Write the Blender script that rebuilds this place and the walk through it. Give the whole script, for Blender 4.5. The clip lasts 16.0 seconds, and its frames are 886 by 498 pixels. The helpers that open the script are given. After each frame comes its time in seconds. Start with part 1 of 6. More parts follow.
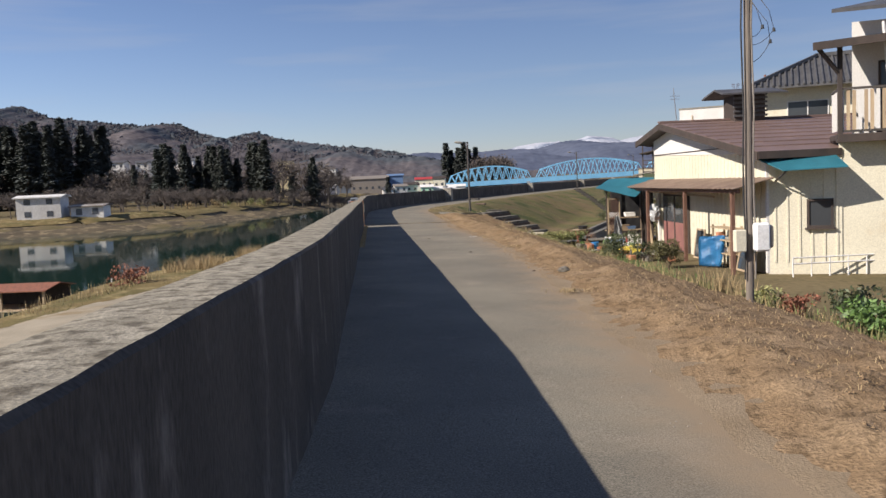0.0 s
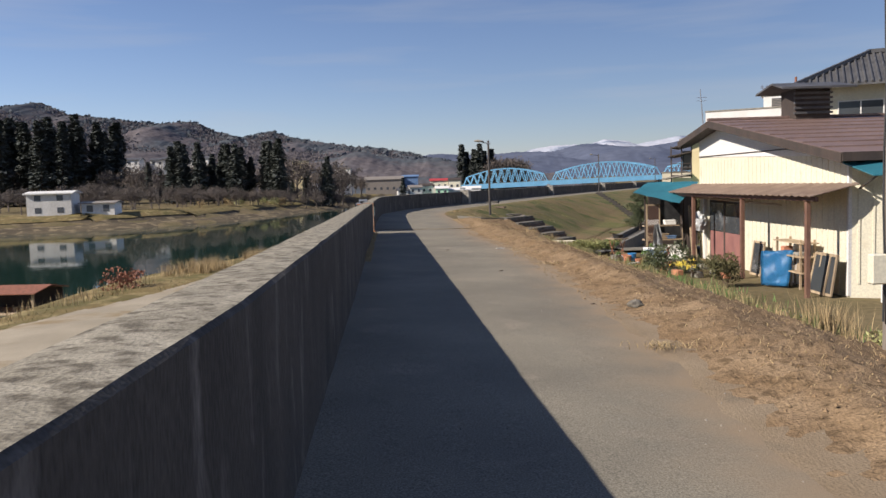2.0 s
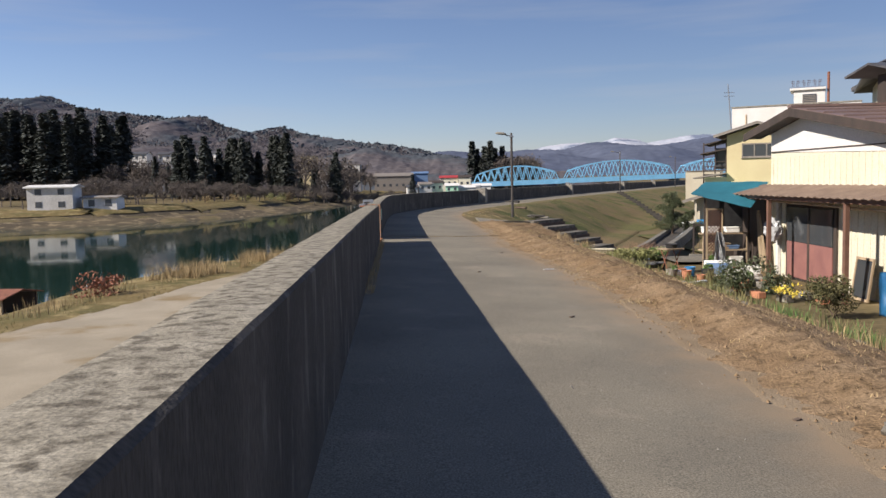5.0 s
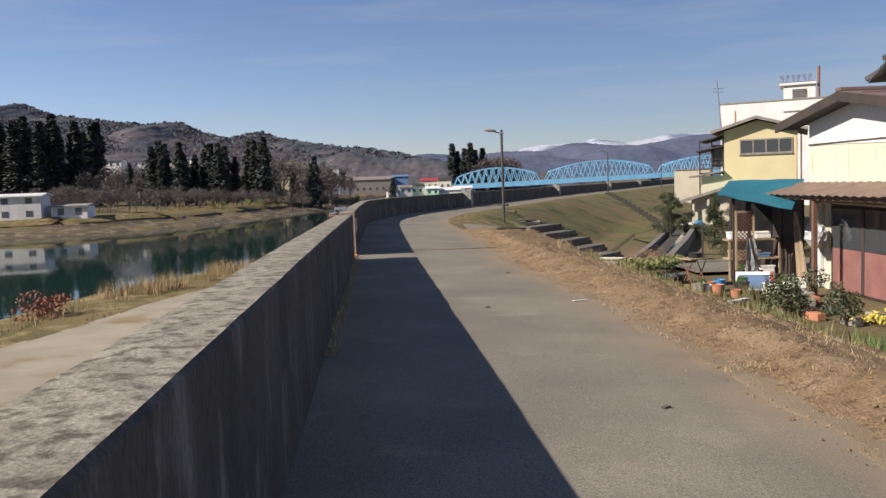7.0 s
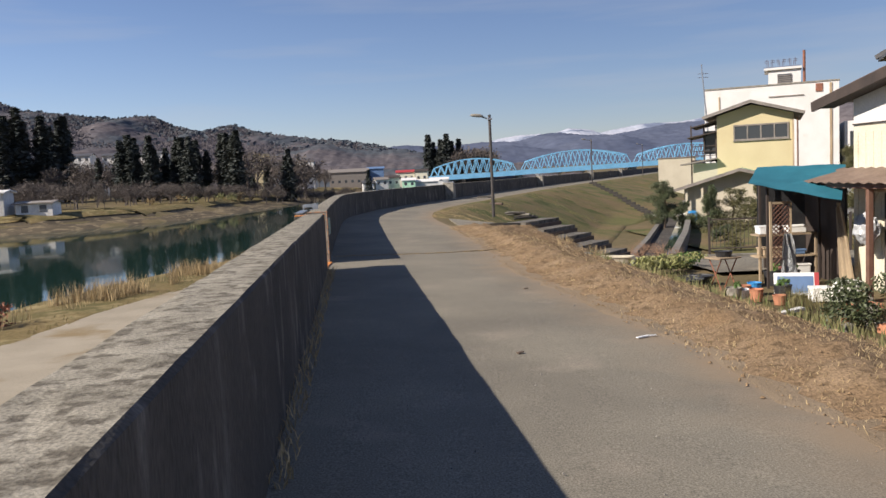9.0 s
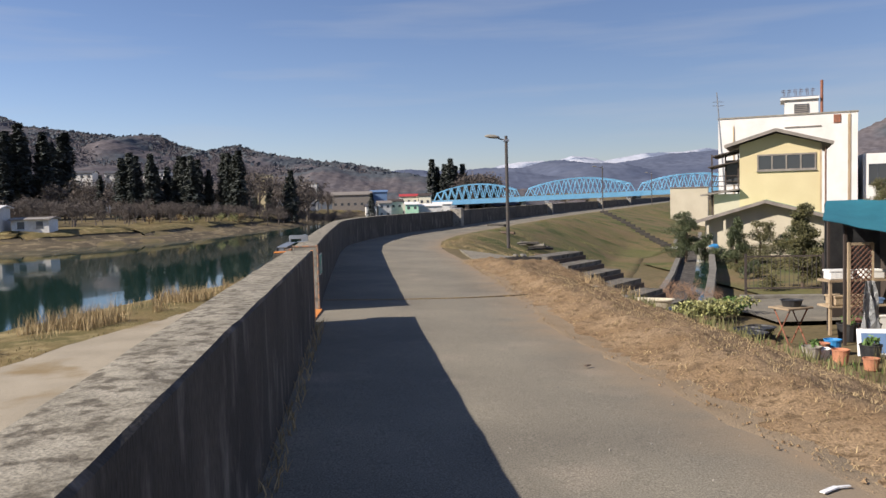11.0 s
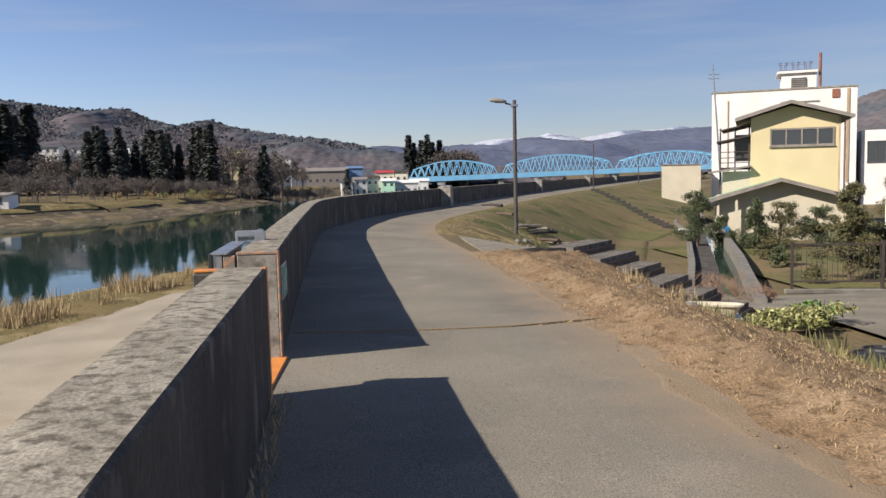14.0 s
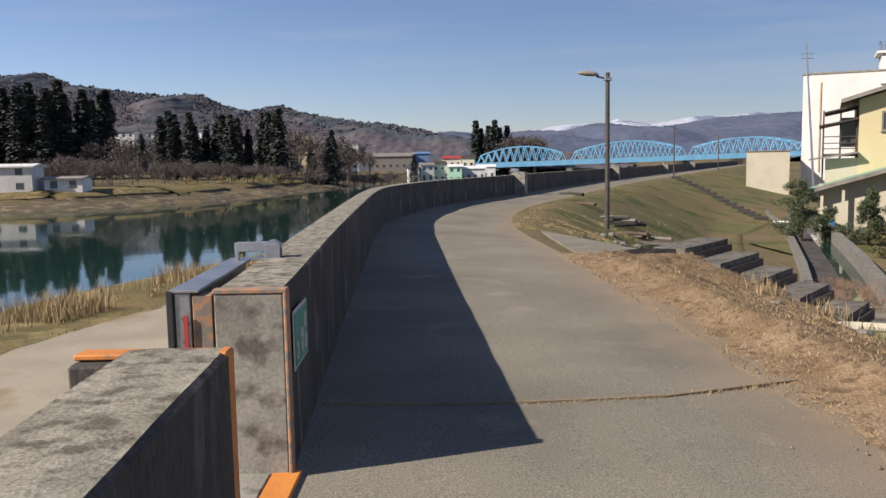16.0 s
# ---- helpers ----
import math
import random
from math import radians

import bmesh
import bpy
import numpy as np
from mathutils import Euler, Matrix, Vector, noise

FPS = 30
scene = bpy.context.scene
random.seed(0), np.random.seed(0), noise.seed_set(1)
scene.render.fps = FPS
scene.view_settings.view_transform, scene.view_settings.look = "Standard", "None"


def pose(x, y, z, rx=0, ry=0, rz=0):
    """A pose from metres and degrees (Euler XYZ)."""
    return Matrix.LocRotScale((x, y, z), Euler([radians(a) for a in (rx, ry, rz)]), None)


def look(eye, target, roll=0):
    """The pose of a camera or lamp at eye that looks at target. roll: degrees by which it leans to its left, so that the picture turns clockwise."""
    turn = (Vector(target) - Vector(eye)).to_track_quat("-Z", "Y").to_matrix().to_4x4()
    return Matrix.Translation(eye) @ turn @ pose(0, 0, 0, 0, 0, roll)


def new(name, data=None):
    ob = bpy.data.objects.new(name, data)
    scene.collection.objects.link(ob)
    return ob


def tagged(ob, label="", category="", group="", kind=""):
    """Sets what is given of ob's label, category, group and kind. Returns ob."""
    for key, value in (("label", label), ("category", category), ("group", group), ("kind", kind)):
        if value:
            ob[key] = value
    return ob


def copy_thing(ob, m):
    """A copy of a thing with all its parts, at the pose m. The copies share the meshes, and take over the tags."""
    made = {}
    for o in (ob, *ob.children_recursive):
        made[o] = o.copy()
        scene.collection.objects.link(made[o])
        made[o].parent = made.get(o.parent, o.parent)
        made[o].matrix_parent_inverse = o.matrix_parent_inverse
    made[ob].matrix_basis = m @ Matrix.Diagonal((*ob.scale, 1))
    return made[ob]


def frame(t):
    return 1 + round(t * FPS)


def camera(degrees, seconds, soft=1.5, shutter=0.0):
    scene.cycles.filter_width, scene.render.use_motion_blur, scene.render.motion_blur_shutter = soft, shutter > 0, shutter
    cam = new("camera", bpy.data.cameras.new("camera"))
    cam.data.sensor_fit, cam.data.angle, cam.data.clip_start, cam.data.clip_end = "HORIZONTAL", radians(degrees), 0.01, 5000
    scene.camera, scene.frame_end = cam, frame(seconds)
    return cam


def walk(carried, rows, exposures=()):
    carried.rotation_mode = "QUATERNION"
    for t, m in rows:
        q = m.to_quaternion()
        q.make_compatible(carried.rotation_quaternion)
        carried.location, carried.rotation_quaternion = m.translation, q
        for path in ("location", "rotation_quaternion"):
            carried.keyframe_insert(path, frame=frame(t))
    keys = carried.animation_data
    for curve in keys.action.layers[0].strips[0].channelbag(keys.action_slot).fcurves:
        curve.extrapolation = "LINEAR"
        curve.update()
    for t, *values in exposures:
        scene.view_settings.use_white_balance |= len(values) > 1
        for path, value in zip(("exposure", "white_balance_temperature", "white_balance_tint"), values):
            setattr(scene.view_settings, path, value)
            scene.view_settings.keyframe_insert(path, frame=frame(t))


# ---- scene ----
cam = camera(57.0, 16.0)
PATH = [
    (0, (1.153, -0.768, 1.390), (1.200, 1.225, 1.230), -2.6),
    (0.5, (1.129, 0.092, 1.382), (1.147, 2.085, 1.220), -2.7),
    (1, (1.115, 0.966, 1.390), (1.105, 2.960, 1.247), -2.9),
    (1.5, (1.092, 1.780, 1.389), (1.090, 3.775, 1.252), -2.0),
    (2, (1.067, 2.608, 1.393), (1.080, 4.602, 1.238), -1.8),
    (2.5, (1.037, 3.366, 1.396), (1.071, 5.359, 1.229), -1.7),
    (3, (0.981, 4.178, 1.408), (0.998, 6.171, 1.248), -1.8),
    (3.5, (0.908, 4.851, 1.395), (0.881, 6.844, 1.231), -1.2),
    (4, (0.852, 5.638, 1.403), (0.805, 7.630, 1.237), -1.2),
    (6.5, (0.649, 10.248, 1.447), (0.712, 12.241, 1.294), -1.4),
    (7, (0.599, 11.087, 1.434), (0.637, 13.08, 1.278), -2.1),
    (7.5, (0.483, 11.642, 1.445), (0.493, 13.635, 1.281), -2.8),
    (8, (0.432, 12.459, 1.445), (0.443, 14.45, 1.253), -2.6),
    (8.5, (0.412, 13.363, 1.439), (0.485, 15.351, 1.239), -2.9),
    (9, (0.388, 14.222, 1.437), (0.482, 16.211, 1.258), -2.8),
    (9.5, (0.36, 15.001, 1.457), (0.466, 16.992, 1.303), -3.0),
    (12, (0.193, 18.77, 1.498), (0.263, 20.766, 1.383), -0.1),
    (12.5, (0.128, 19.562, 1.502), (0.19, 21.558, 1.386), 0.3),
    (13, (0.036, 20.296, 1.502), (0.108, 22.29, 1.357), -0.7),
    (13.5, (-0.039, 21.064, 1.51), (0.072, 23.055, 1.349), -1.1),
    (14, (-0.088, 21.825, 1.501), (0.063, 23.811, 1.324), -1.3),
    (14.5, (-0.169, 22.664, 1.489), (0.01, 24.645, 1.283), -1.7),
    (15, (-0.196, 23.434, 1.483), (-0.016, 25.414, 1.271), -2.1),
    (15.5, (-0.197, 24.19, 1.481), (-0.077, 26.175, 1.273), -1.6),
    (16, (-0.181, 24.883, 1.483), (-0.191, 26.872, 1.275), -1.0),
]
walk(cam, [(t, look(eye, target, roll)) for t, eye, target, roll in PATH], [(0, 0.53, 6450, 12), (7.5, 0.53, 6450, 12), (12, 0.63, 6450, 12), (15, 0.64, 6450, 12), (16, 0.56, 6450, 12)])

# ---- world, sun ----
world = bpy.data.worlds.new("sky")
scene.world = world
world.use_nodes = True
wn = world.node_tree.nodes
sky = wn.new("ShaderNodeTexSky")
sky.sky_type = 'NISHITA'
sky.sun_disc = False
sky.sun_elevation = radians(34)
sky.sun_rotation = math.atan2(0.76, -0.32)
sky.altitude = 250
sky.air_density, sky.dust_density, sky.ozone_density = 1.0, 0.2, 4.0
# thin high cloud streak low over the far range
tc = wn.new("ShaderNodeTexCoord")
cmap = wn.new("ShaderNodeMapping")
cmap.inputs["Scale"].default_value = (2.2, 2.2, 26.0)
cmap.inputs["Rotation"].default_value = (0.0, radians(5), 0.0)
cn = wn.new("ShaderNodeTexNoise")
cn.inputs["Scale"].default_value, cn.inputs["Detail"].default_value = 1.3, 6.0
cr = wn.new("ShaderNodeMapRange")
for k, v in (("From Min", 0.5), ("From Max", 0.78), ("To Min", 0.0), ("To Max", 0.30)):
    cr.inputs[k].default_value = v
cmx = wn.new("ShaderNodeMix")
cmx.data_type = 'RGBA'
cmx.inputs["B"].default_value = (5.2, 5.4, 5.9, 1)
bg = wn["Background"]
wl = world.node_tree.links
wl.new(tc.outputs["Generated"], cmap.inputs["Vector"])
wl.new(cmap.outputs["Vector"], cn.inputs["Vector"])
wl.new(cn.outputs["Fac"], cr.inputs["Value"])
wl.new(cr.outputs["Result"], cmx.inputs["Factor"])
tone = wn.new("ShaderNodeVectorMath")
tone.operation = 'MULTIPLY'
tone.inputs[1].default_value = (1.05, 0.965, 1.05)
wl.new(sky.outputs["Color"], tone.inputs[0])
wl.new(tone.outputs["Vector"], cmx.inputs["A"])
wl.new(cmx.outputs["Result"], bg.inputs["Color"])
bg.inputs["Strength"].default_value = 0.066

sun = new("sun", bpy.data.lights.new("sun", 'SUN'))
sun.data.energy, sun.data.angle, sun.data.color = 5.0, radians(0.5), (1.0, 0.92, 0.82)
sun.matrix_world = look((0, 0, 50), Vector((0, 0, 50)) + Vector((1.26, 0.53, -0.945)))


# ---- materials ----
def mat(name, c1, c2, scale=4.0, rough=0.85, bump=0.3, fine=60.0, metal=0.0, spots=None, stretch=(1, 1, 1), vary=0.0, island=0.0, spec=0.5, coat_noise=0.15):
    """Two colours mixed by a coarse noise, a fine grain, optional third colour in spots, and bump."""
    m = bpy.data.materials.new(name)
    m.use_nodes = True
    nt = m.node_tree
    N, L = nt.nodes, nt.links
    b = N["Principled BSDF"]
    co = N.new("ShaderNodeTexCoord")
    mp = N.new("ShaderNodeMapping")
    mp.inputs["Scale"].default_value = stretch
    L.new(co.outputs["Object"], mp.inputs["Vector"])
    n1, n2 = N.new("ShaderNodeTexNoise"), N.new("ShaderNodeTexNoise")
    for n, s, d in ((n1, scale, 6.0), (n2, fine, 4.0)):
        L.new(mp.outputs["Vector"], n.inputs["Vector"])
        n.inputs["Scale"].default_value, n.inputs["Detail"].default_value = s, d
    ramp = N.new("ShaderNodeValToRGB")
    ramp.color_ramp.elements[0].position, ramp.color_ramp.elements[1].position = 0.36, 0.64
    ramp.color_ramp.elements[0].color, ramp.color_ramp.elements[1].color = (*c1, 1), (*c2, 1)
    L.new(n1.outputs["Fac"], ramp.inputs["Fac"])
    out = ramp.outputs["Color"]
    if spots:
        col, lo, hi, sc = spots
        n3 = N.new("ShaderNodeTexNoise")
        n3.inputs["Scale"].default_value, n3.inputs["Detail"].default_value = sc, 8.0
        L.new(mp.outputs["Vector"], n3.inputs["Vector"])
        r = N.new("ShaderNodeMapRange")
        r.inputs["From Min"].default_value, r.inputs["From Max"].default_value = lo, hi
        L.new(n3.outputs["Fac"], r.inputs["Value"])
        mx = N.new("ShaderNodeMix")
        mx.data_type = 'RGBA'
        mx.inputs["B"].default_value = (*col, 1)
        L.new(r.outputs["Result"], mx.inputs["Factor"])
        L.new(out, mx.inputs["A"])
        out = mx.outputs["Result"]
    hs = N.new("ShaderNodeHueSaturation")
    g = N.new("ShaderNodeMapRange")
    g.inputs["From Min"].default_value, g.inputs["From Max"].default_value = 0.25, 0.75
    g.inputs["To Min"].default_value, g.inputs["To Max"].default_value = 1 - coat_noise, 1 + coat_noise
    L.new(n2.outputs["Fac"], g.inputs["Value"])
    val = g.outputs["Result"]
    for amount, kind in ((vary, "obj"), (island, "isl")):
        if amount:
            src = N.new("ShaderNodeObjectInfo").outputs["Random"] if kind == "obj" else N.new("ShaderNodeNewGeometry").outputs["Random Per Island"]
            q = N.new("ShaderNodeMapRange")
            q.inputs["To Min"].default_value, q.inputs["To Max"].default_value = 1 - amount, 1 + amount
            L.new(src, q.inputs["Value"])
            mu = N.new("ShaderNodeMath")
            mu.operation = 'MULTIPLY'
            L.new(val, mu.inputs[0])
            L.new(q.outputs["Result"], mu.inputs[1])
            val = mu.outputs[0]
    L.new(val, hs.inputs["Value"])
    L.new(out, hs.inputs["Color"])
    L.new(hs.outputs["Color"], b.inputs["Base Color"])
    b.inputs["Roughness"].default_value, b.inputs["Metallic"].default_value = rough, metal
    b.inputs["Specular IOR Level"].default_value = spec
    if bump:
        bp = N.new("ShaderNodeBump")
        bp.inputs["Strength"].default_value, bp.inputs["Distance"].default_value = bump, 0.02
        ad = N.new("ShaderNodeMath")
        ad.operation = 'ADD'
        L.new(n1.outputs["Fac"], ad.inputs[0])
        L.new(n2.outputs["Fac"], ad.inputs[1])
        L.new(ad.outputs[0], bp.inputs["Height"])
        L.new(bp.outputs["Normal"], b.inputs["Normal"])
    return m


M = {}
M["asphalt"] = mat("asphalt", (0.160, 0.143, 0.111), (0.217, 0.193, 0.146), 0.55, 0.92, 0.18, 95, spots=((0.250, 0.215, 0.164), 0.58, 0.74, 1.3), spec=0.25, coat_noise=0.55)
M["soil"] = mat("soil", (0.211, 0.140, 0.078), (0.277, 0.195, 0.117), 1.6, 0.97, 0.8, 45, spots=((0.144, 0.098, 0.056), 0.52, 0.64, 9), spec=0.1, coat_noise=0.4)
M["sand"] = mat("sandy_earth", (0.270, 0.208, 0.138), (0.230, 0.172, 0.110), 1.5, 0.97, 0.5, 60, spots=((0.125, 0.109, 0.086), 0.6, 0.75, 0.9), spec=0.1)
M["dirt_path"] = mat("dirt_path", (0.289, 0.250, 0.187), (0.351, 0.304, 0.230), 0.5, 0.97, 0.4, 30, spots=((0.242, 0.183, 0.105), 0.55, 0.68, 0.4), spec=0.1)
M["ground"] = mat("ground", (0.164, 0.125, 0.070), (0.117, 0.098, 0.051), 0.25, 0.97, 0.6, 6, spots=((0.211, 0.164, 0.094), 0.55, 0.7, 0.12), spec=0.1, coat_noise=0.25)
M["dry_bank"] = mat("dry_bank", (0.179, 0.133, 0.062), (0.117, 0.101, 0.043), 0.35, 0.97, 0.8, 7, spots=((0.257, 0.203, 0.101), 0.52, 0.66, 0.8), spec=0.1, coat_noise=0.3)
M["grass_slope"] = mat("grass_slope", (0.125, 0.120, 0.050), (0.180, 0.132, 0.072), 0.28, 0.95, 0.9, 12, spots=((0.080, 0.092, 0.034), 0.52, 0.64, 0.5), spec=0.1, coat_noise=0.35)
M["far_earth"] = mat("far_bank_earth", (0.085, 0.07, 0.05), (0.13, 0.105, 0.07), 0.25, 0.98, 0.8, 2.0, spots=((0.22, 0.175, 0.11), 0.54, 0.62, 0.5), stretch=(1, 1, 4), spec=0.05)
M["asphalt_grit"] = mat("grit", (0.265, 0.242, 0.211), (0.187, 0.172, 0.148), 8, 0.9, 0.0, 30)
# woodland and pines on the hills: lightened and blued to carry distance haze
M["far_wood"] = mat("hazed_woodland", (0.122, 0.110, 0.116), (0.100, 0.095, 0.103), 0.006, 0.98, 0.0, 0.3, spec=0.0, island=0.14)
M["hazed_pine"] = mat("hazed_pine", (0.085, 0.096, 0.110), (0.096, 0.106, 0.118), 0.006, 0.98, 0.0, 0.3, spec=0.0, island=0.1)
# wall sides: stains and streaks, plus the depth of shade put into the base colour
M["concrete"] = mat("wall_concrete_shade_toned", (0.080, 0.071, 0.060), (0.050, 0.045, 0.039), 1.5, 0.93, 0.35, 70, spots=((0.150, 0.135, 0.118), 0.55, 0.70, 5.0), stretch=(1, 1, 0.32), spec=0.25, coat_noise=0.35)
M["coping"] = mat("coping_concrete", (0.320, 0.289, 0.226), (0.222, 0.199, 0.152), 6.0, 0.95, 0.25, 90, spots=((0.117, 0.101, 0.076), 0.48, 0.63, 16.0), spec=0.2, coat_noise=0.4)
M["pale_concrete"] = mat("pale_concrete", (0.312, 0.289, 0.242), (0.211, 0.195, 0.164), 3.0, 0.93, 0.12, 70, spots=((0.117, 0.101, 0.086), 0.54, 0.68, 7), spec=0.25, coat_noise=0.25)
M["step_concrete"] = mat("weathered_step_concrete", (0.180, 0.162, 0.134), (0.122, 0.110, 0.092), 3.0, 0.95, 0.2, 50, spots=((0.075, 0.066, 0.050), 0.5, 0.64, 5), spec=0.2, coat_noise=0.3)
M["orange"] = mat("orange_paint", (0.645, 0.232, 0.043), (0.533, 0.189, 0.043), 6, 0.6, 0.06, 80, spots=((0.301, 0.172, 0.086), 0.62, 0.72, 14))
M["orange_dull"] = mat("faded_orange_paint", (0.40, 0.21, 0.11), (0.27, 0.17, 0.11), 9, 0.7, 0.06, 80, spots=((0.2, 0.17, 0.14), 0.46, 0.56, 18))
M["steel"] = mat("galvanised_steel", (0.45, 0.46, 0.47), (0.34, 0.35, 0.36), 5, 0.42, 0.1, 40, metal=0.8)
M["rust"] = mat("rusty_steel", (0.30, 0.12, 0.07), (0.19, 0.08, 0.05), 6, 0.75, 0.3, 50, metal=0.2)
M["dark_steel"] = mat("dark_painted_steel", (0.045, 0.04, 0.038), (0.07, 0.06, 0.05), 4, 0.6, 0.2, 40, spots=((0.14, 0.07, 0.04), 0.6, 0.72, 9))
M["pole"] = mat("weathered_pole", (0.20, 0.17, 0.14), (0.13, 0.11, 0.095), 3, 0.9, 0.5, 40, stretch=(1, 1, 0.12))
M["bridge_blue"] = mat("bridge_blue_paint", (0.189, 0.447, 0.654), (0.224, 0.499, 0.705), 0.3, 0.5, 0.0, 3)
M["cream"] = mat("cream_siding", (0.655, 0.615, 0.480), (0.610, 0.565, 0.435), 0.7, 0.75, 0.1, 25, spots=((0.570, 0.500, 0.360), 0.63, 0.78, 1.6))
M["beige"] = mat("beige_plaster", (0.50, 0.45, 0.34), (0.45, 0.40, 0.30), 0.7, 0.8, 0.1, 25, spots=((0.42, 0.36, 0.26), 0.63, 0.78, 1.6))
M["white"] = mat("white_plaster", (0.68, 0.66, 0.63), (0.62, 0.60, 0.56), 0.6, 0.85, 0.1, 30, spots=((0.58, 0.55, 0.5), 0.66, 0.8, 1.1))
M["yellow"] = mat("yellow_plaster", (0.568, 0.482, 0.284), (0.516, 0.430, 0.249), 0.5, 0.85, 0.15, 25, spots=((0.533, 0.430, 0.241), 0.64, 0.8, 0.9))
M["brown_roof"] = mat("brown_metal_roof", (0.150, 0.100, 0.085), (0.185, 0.125, 0.107), 0.8, 0.5, 0.1, 20, spots=((0.24, 0.16, 0.13), 0.6, 0.75, 2))
M["dark_wood"] = mat("dark_stained_wood", (0.042, 0.032, 0.027), (0.062, 0.045, 0.036), 3, 0.75, 0.3, 40, stretch=(1, 1, 0.3))
M["brown_post"] = mat("brown_post", (0.13, 0.065, 0.045), (0.17, 0.09, 0.06), 4, 0.7, 0.2, 40)
M["wood"] = mat("weathered_wood", (0.42, 0.32, 0.20), (0.31, 0.23, 0.15), 5, 0.85, 0.4, 50, stretch=(1, 1, 0.2), vary=0.2)
M["teal"] = mat("teal_sheet", (0.018, 0.120, 0.160), (0.024, 0.150, 0.195), 2, 0.6, 0.2, 30)
M["tile"] = mat("dark_roof_tile", (0.055, 0.055, 0.058), (0.09, 0.088, 0.088), 2, 0.55, 0.3, 30)
M["green_roof"] = mat("green_metal_roof", (0.18, 0.32, 0.20), (0.23, 0.38, 0.25), 1.5, 0.6, 0.1, 20)
M["grey_roof"] = mat("grey_eave_metal", (0.24, 0.21, 0.18), (0.17, 0.15, 0.13), 2, 0.7, 0.2, 20)
M["corrugated"] = mat("brown_corrugated_sheet", (0.22, 0.16, 0.12), (0.16, 0.11, 0.08), 2, 0.7, 0.2, 20)
M["pale_sheet"] = mat("pale_corrugated_sheet", (0.72, 0.70, 0.66), (0.62, 0.60, 0.56), 2, 0.6, 0.2, 20)
M["blue_plastic"] = mat("blue_plastic", (0.035, 0.210, 0.460), (0.045, 0.250, 0.520), 3, 0.45, 0.1, 30)
M["white_plastic"] = mat("white_plastic", (0.78, 0.78, 0.76), (0.70, 0.69, 0.66), 3, 0.5, 0.05, 30, vary=0.08)
M["foam"] = mat("polystyrene_foam", (0.82, 0.80, 0.74), (0.74, 0.72, 0.66), 5, 0.9, 0.3, 60)
M["terracotta"] = mat("terracotta", (0.46, 0.20, 0.11), (0.36, 0.16, 0.09), 6, 0.85, 0.2, 40, vary=0.2)
M["film"] = mat("plastic_film", (0.460, 0.470, 0.470), (0.380, 0.390, 0.390), 8, 0.35, 0.4, 20)
M["black"] = mat("black_rubber", (0.02, 0.02, 0.022), (0.035, 0.035, 0.035), 5, 0.6, 0.1, 30)
M["red_door"] = mat("brown_red_door", (0.28, 0.13, 0.11), (0.22, 0.10, 0.09), 2, 0.6, 0.1, 30)
M["leaf"] = mat("evergreen_leaf", (0.050, 0.066, 0.028), (0.075, 0.088, 0.036), 3, 0.6, 0.0, 9, island=0.45)
M["leaf_pale"] = mat("variegated_leaf", (0.300, 0.290, 0.120), (0.200, 0.215, 0.070), 3, 0.6, 0.0, 9, island=0.4)
M["leaf_olive"] = mat("olive_pine_needle", (0.110, 0.098, 0.036), (0.075, 0.076, 0.028), 2, 0.7, 0.0, 9, island=0.45)
M["leaf_green"] = mat("fresh_green_leaf", (0.12, 0.20, 0.05), (0.09, 0.16, 0.04), 3, 0.6, 0.0, 9, island=0.4)
M["conifer"] = mat("cedar_needle", (0.078, 0.088, 0.080), (0.105, 0.113, 0.100), 0.2, 0.9, 0.0, 3, island=0.3, spec=0.1)
M["twig"] = mat("bare_twig", (0.118, 0.096, 0.080), (0.092, 0.076, 0.066), 0.3, 0.9, 0.0, 9, island=0.35)
M["dry_brush"] = mat("dry_brushwood", (0.26, 0.16, 0.10), (0.20, 0.12, 0.075), 0.6, 0.9, 0.0, 9, island=0.35)
M["bark"] = mat("bark", (0.12, 0.085, 0.06), (0.085, 0.06, 0.045), 3, 0.95, 0.4, 30)
M["straw"] = mat("dry_straw", (0.390, 0.296, 0.156), (0.312, 0.226, 0.117), 2, 0.9, 0.0, 9, island=0.35)
M["grass"] = mat("grass_blade", (0.117, 0.121, 0.043), (0.172, 0.148, 0.062), 1.0, 0.8, 0.0, 9, island=0.4)
M["yellow_flower"] = mat("yellow_blossom", (0.72, 0.55, 0.06), (0.62, 0.48, 0.08), 3, 0.7, 0.0, 9, island=0.2)
M["rock"] = mat("grey_rock", (0.203, 0.187, 0.156), (0.133, 0.121, 0.101), 3, 0.95, 0.8, 30)
# hill browns greyed and blued, so the haze sits in the base colour
M["hill"] = mat("hazed_wooded_hill", (0.100, 0.092, 0.100), (0.125, 0.110, 0.112), 0.035, 0.98, 0.0, 0.18, spots=((0.078, 0.087, 0.098), 0.46, 0.60, 0.014), spec=0.0, coat_noise=0.3)
# far hills and snow: aerial haze is mixed into these blue-grey base colours
M["hill_far"] = mat("hazed_distant_hill", (0.085, 0.100, 0.145), (0.105, 0.120, 0.165), 0.006, 1.0, 0.0, 0.04, spec=0.0, coat_noise=0.2)
M["snow"] = mat("hazed_snow_range", (0.420, 0.430, 0.480), (0.330, 0.360, 0.420), 0.006, 1.0, 0.0, 0.03, spots=((0.170, 0.200, 0.270), 0.55, 0.62, 0.006), spec=0.0)
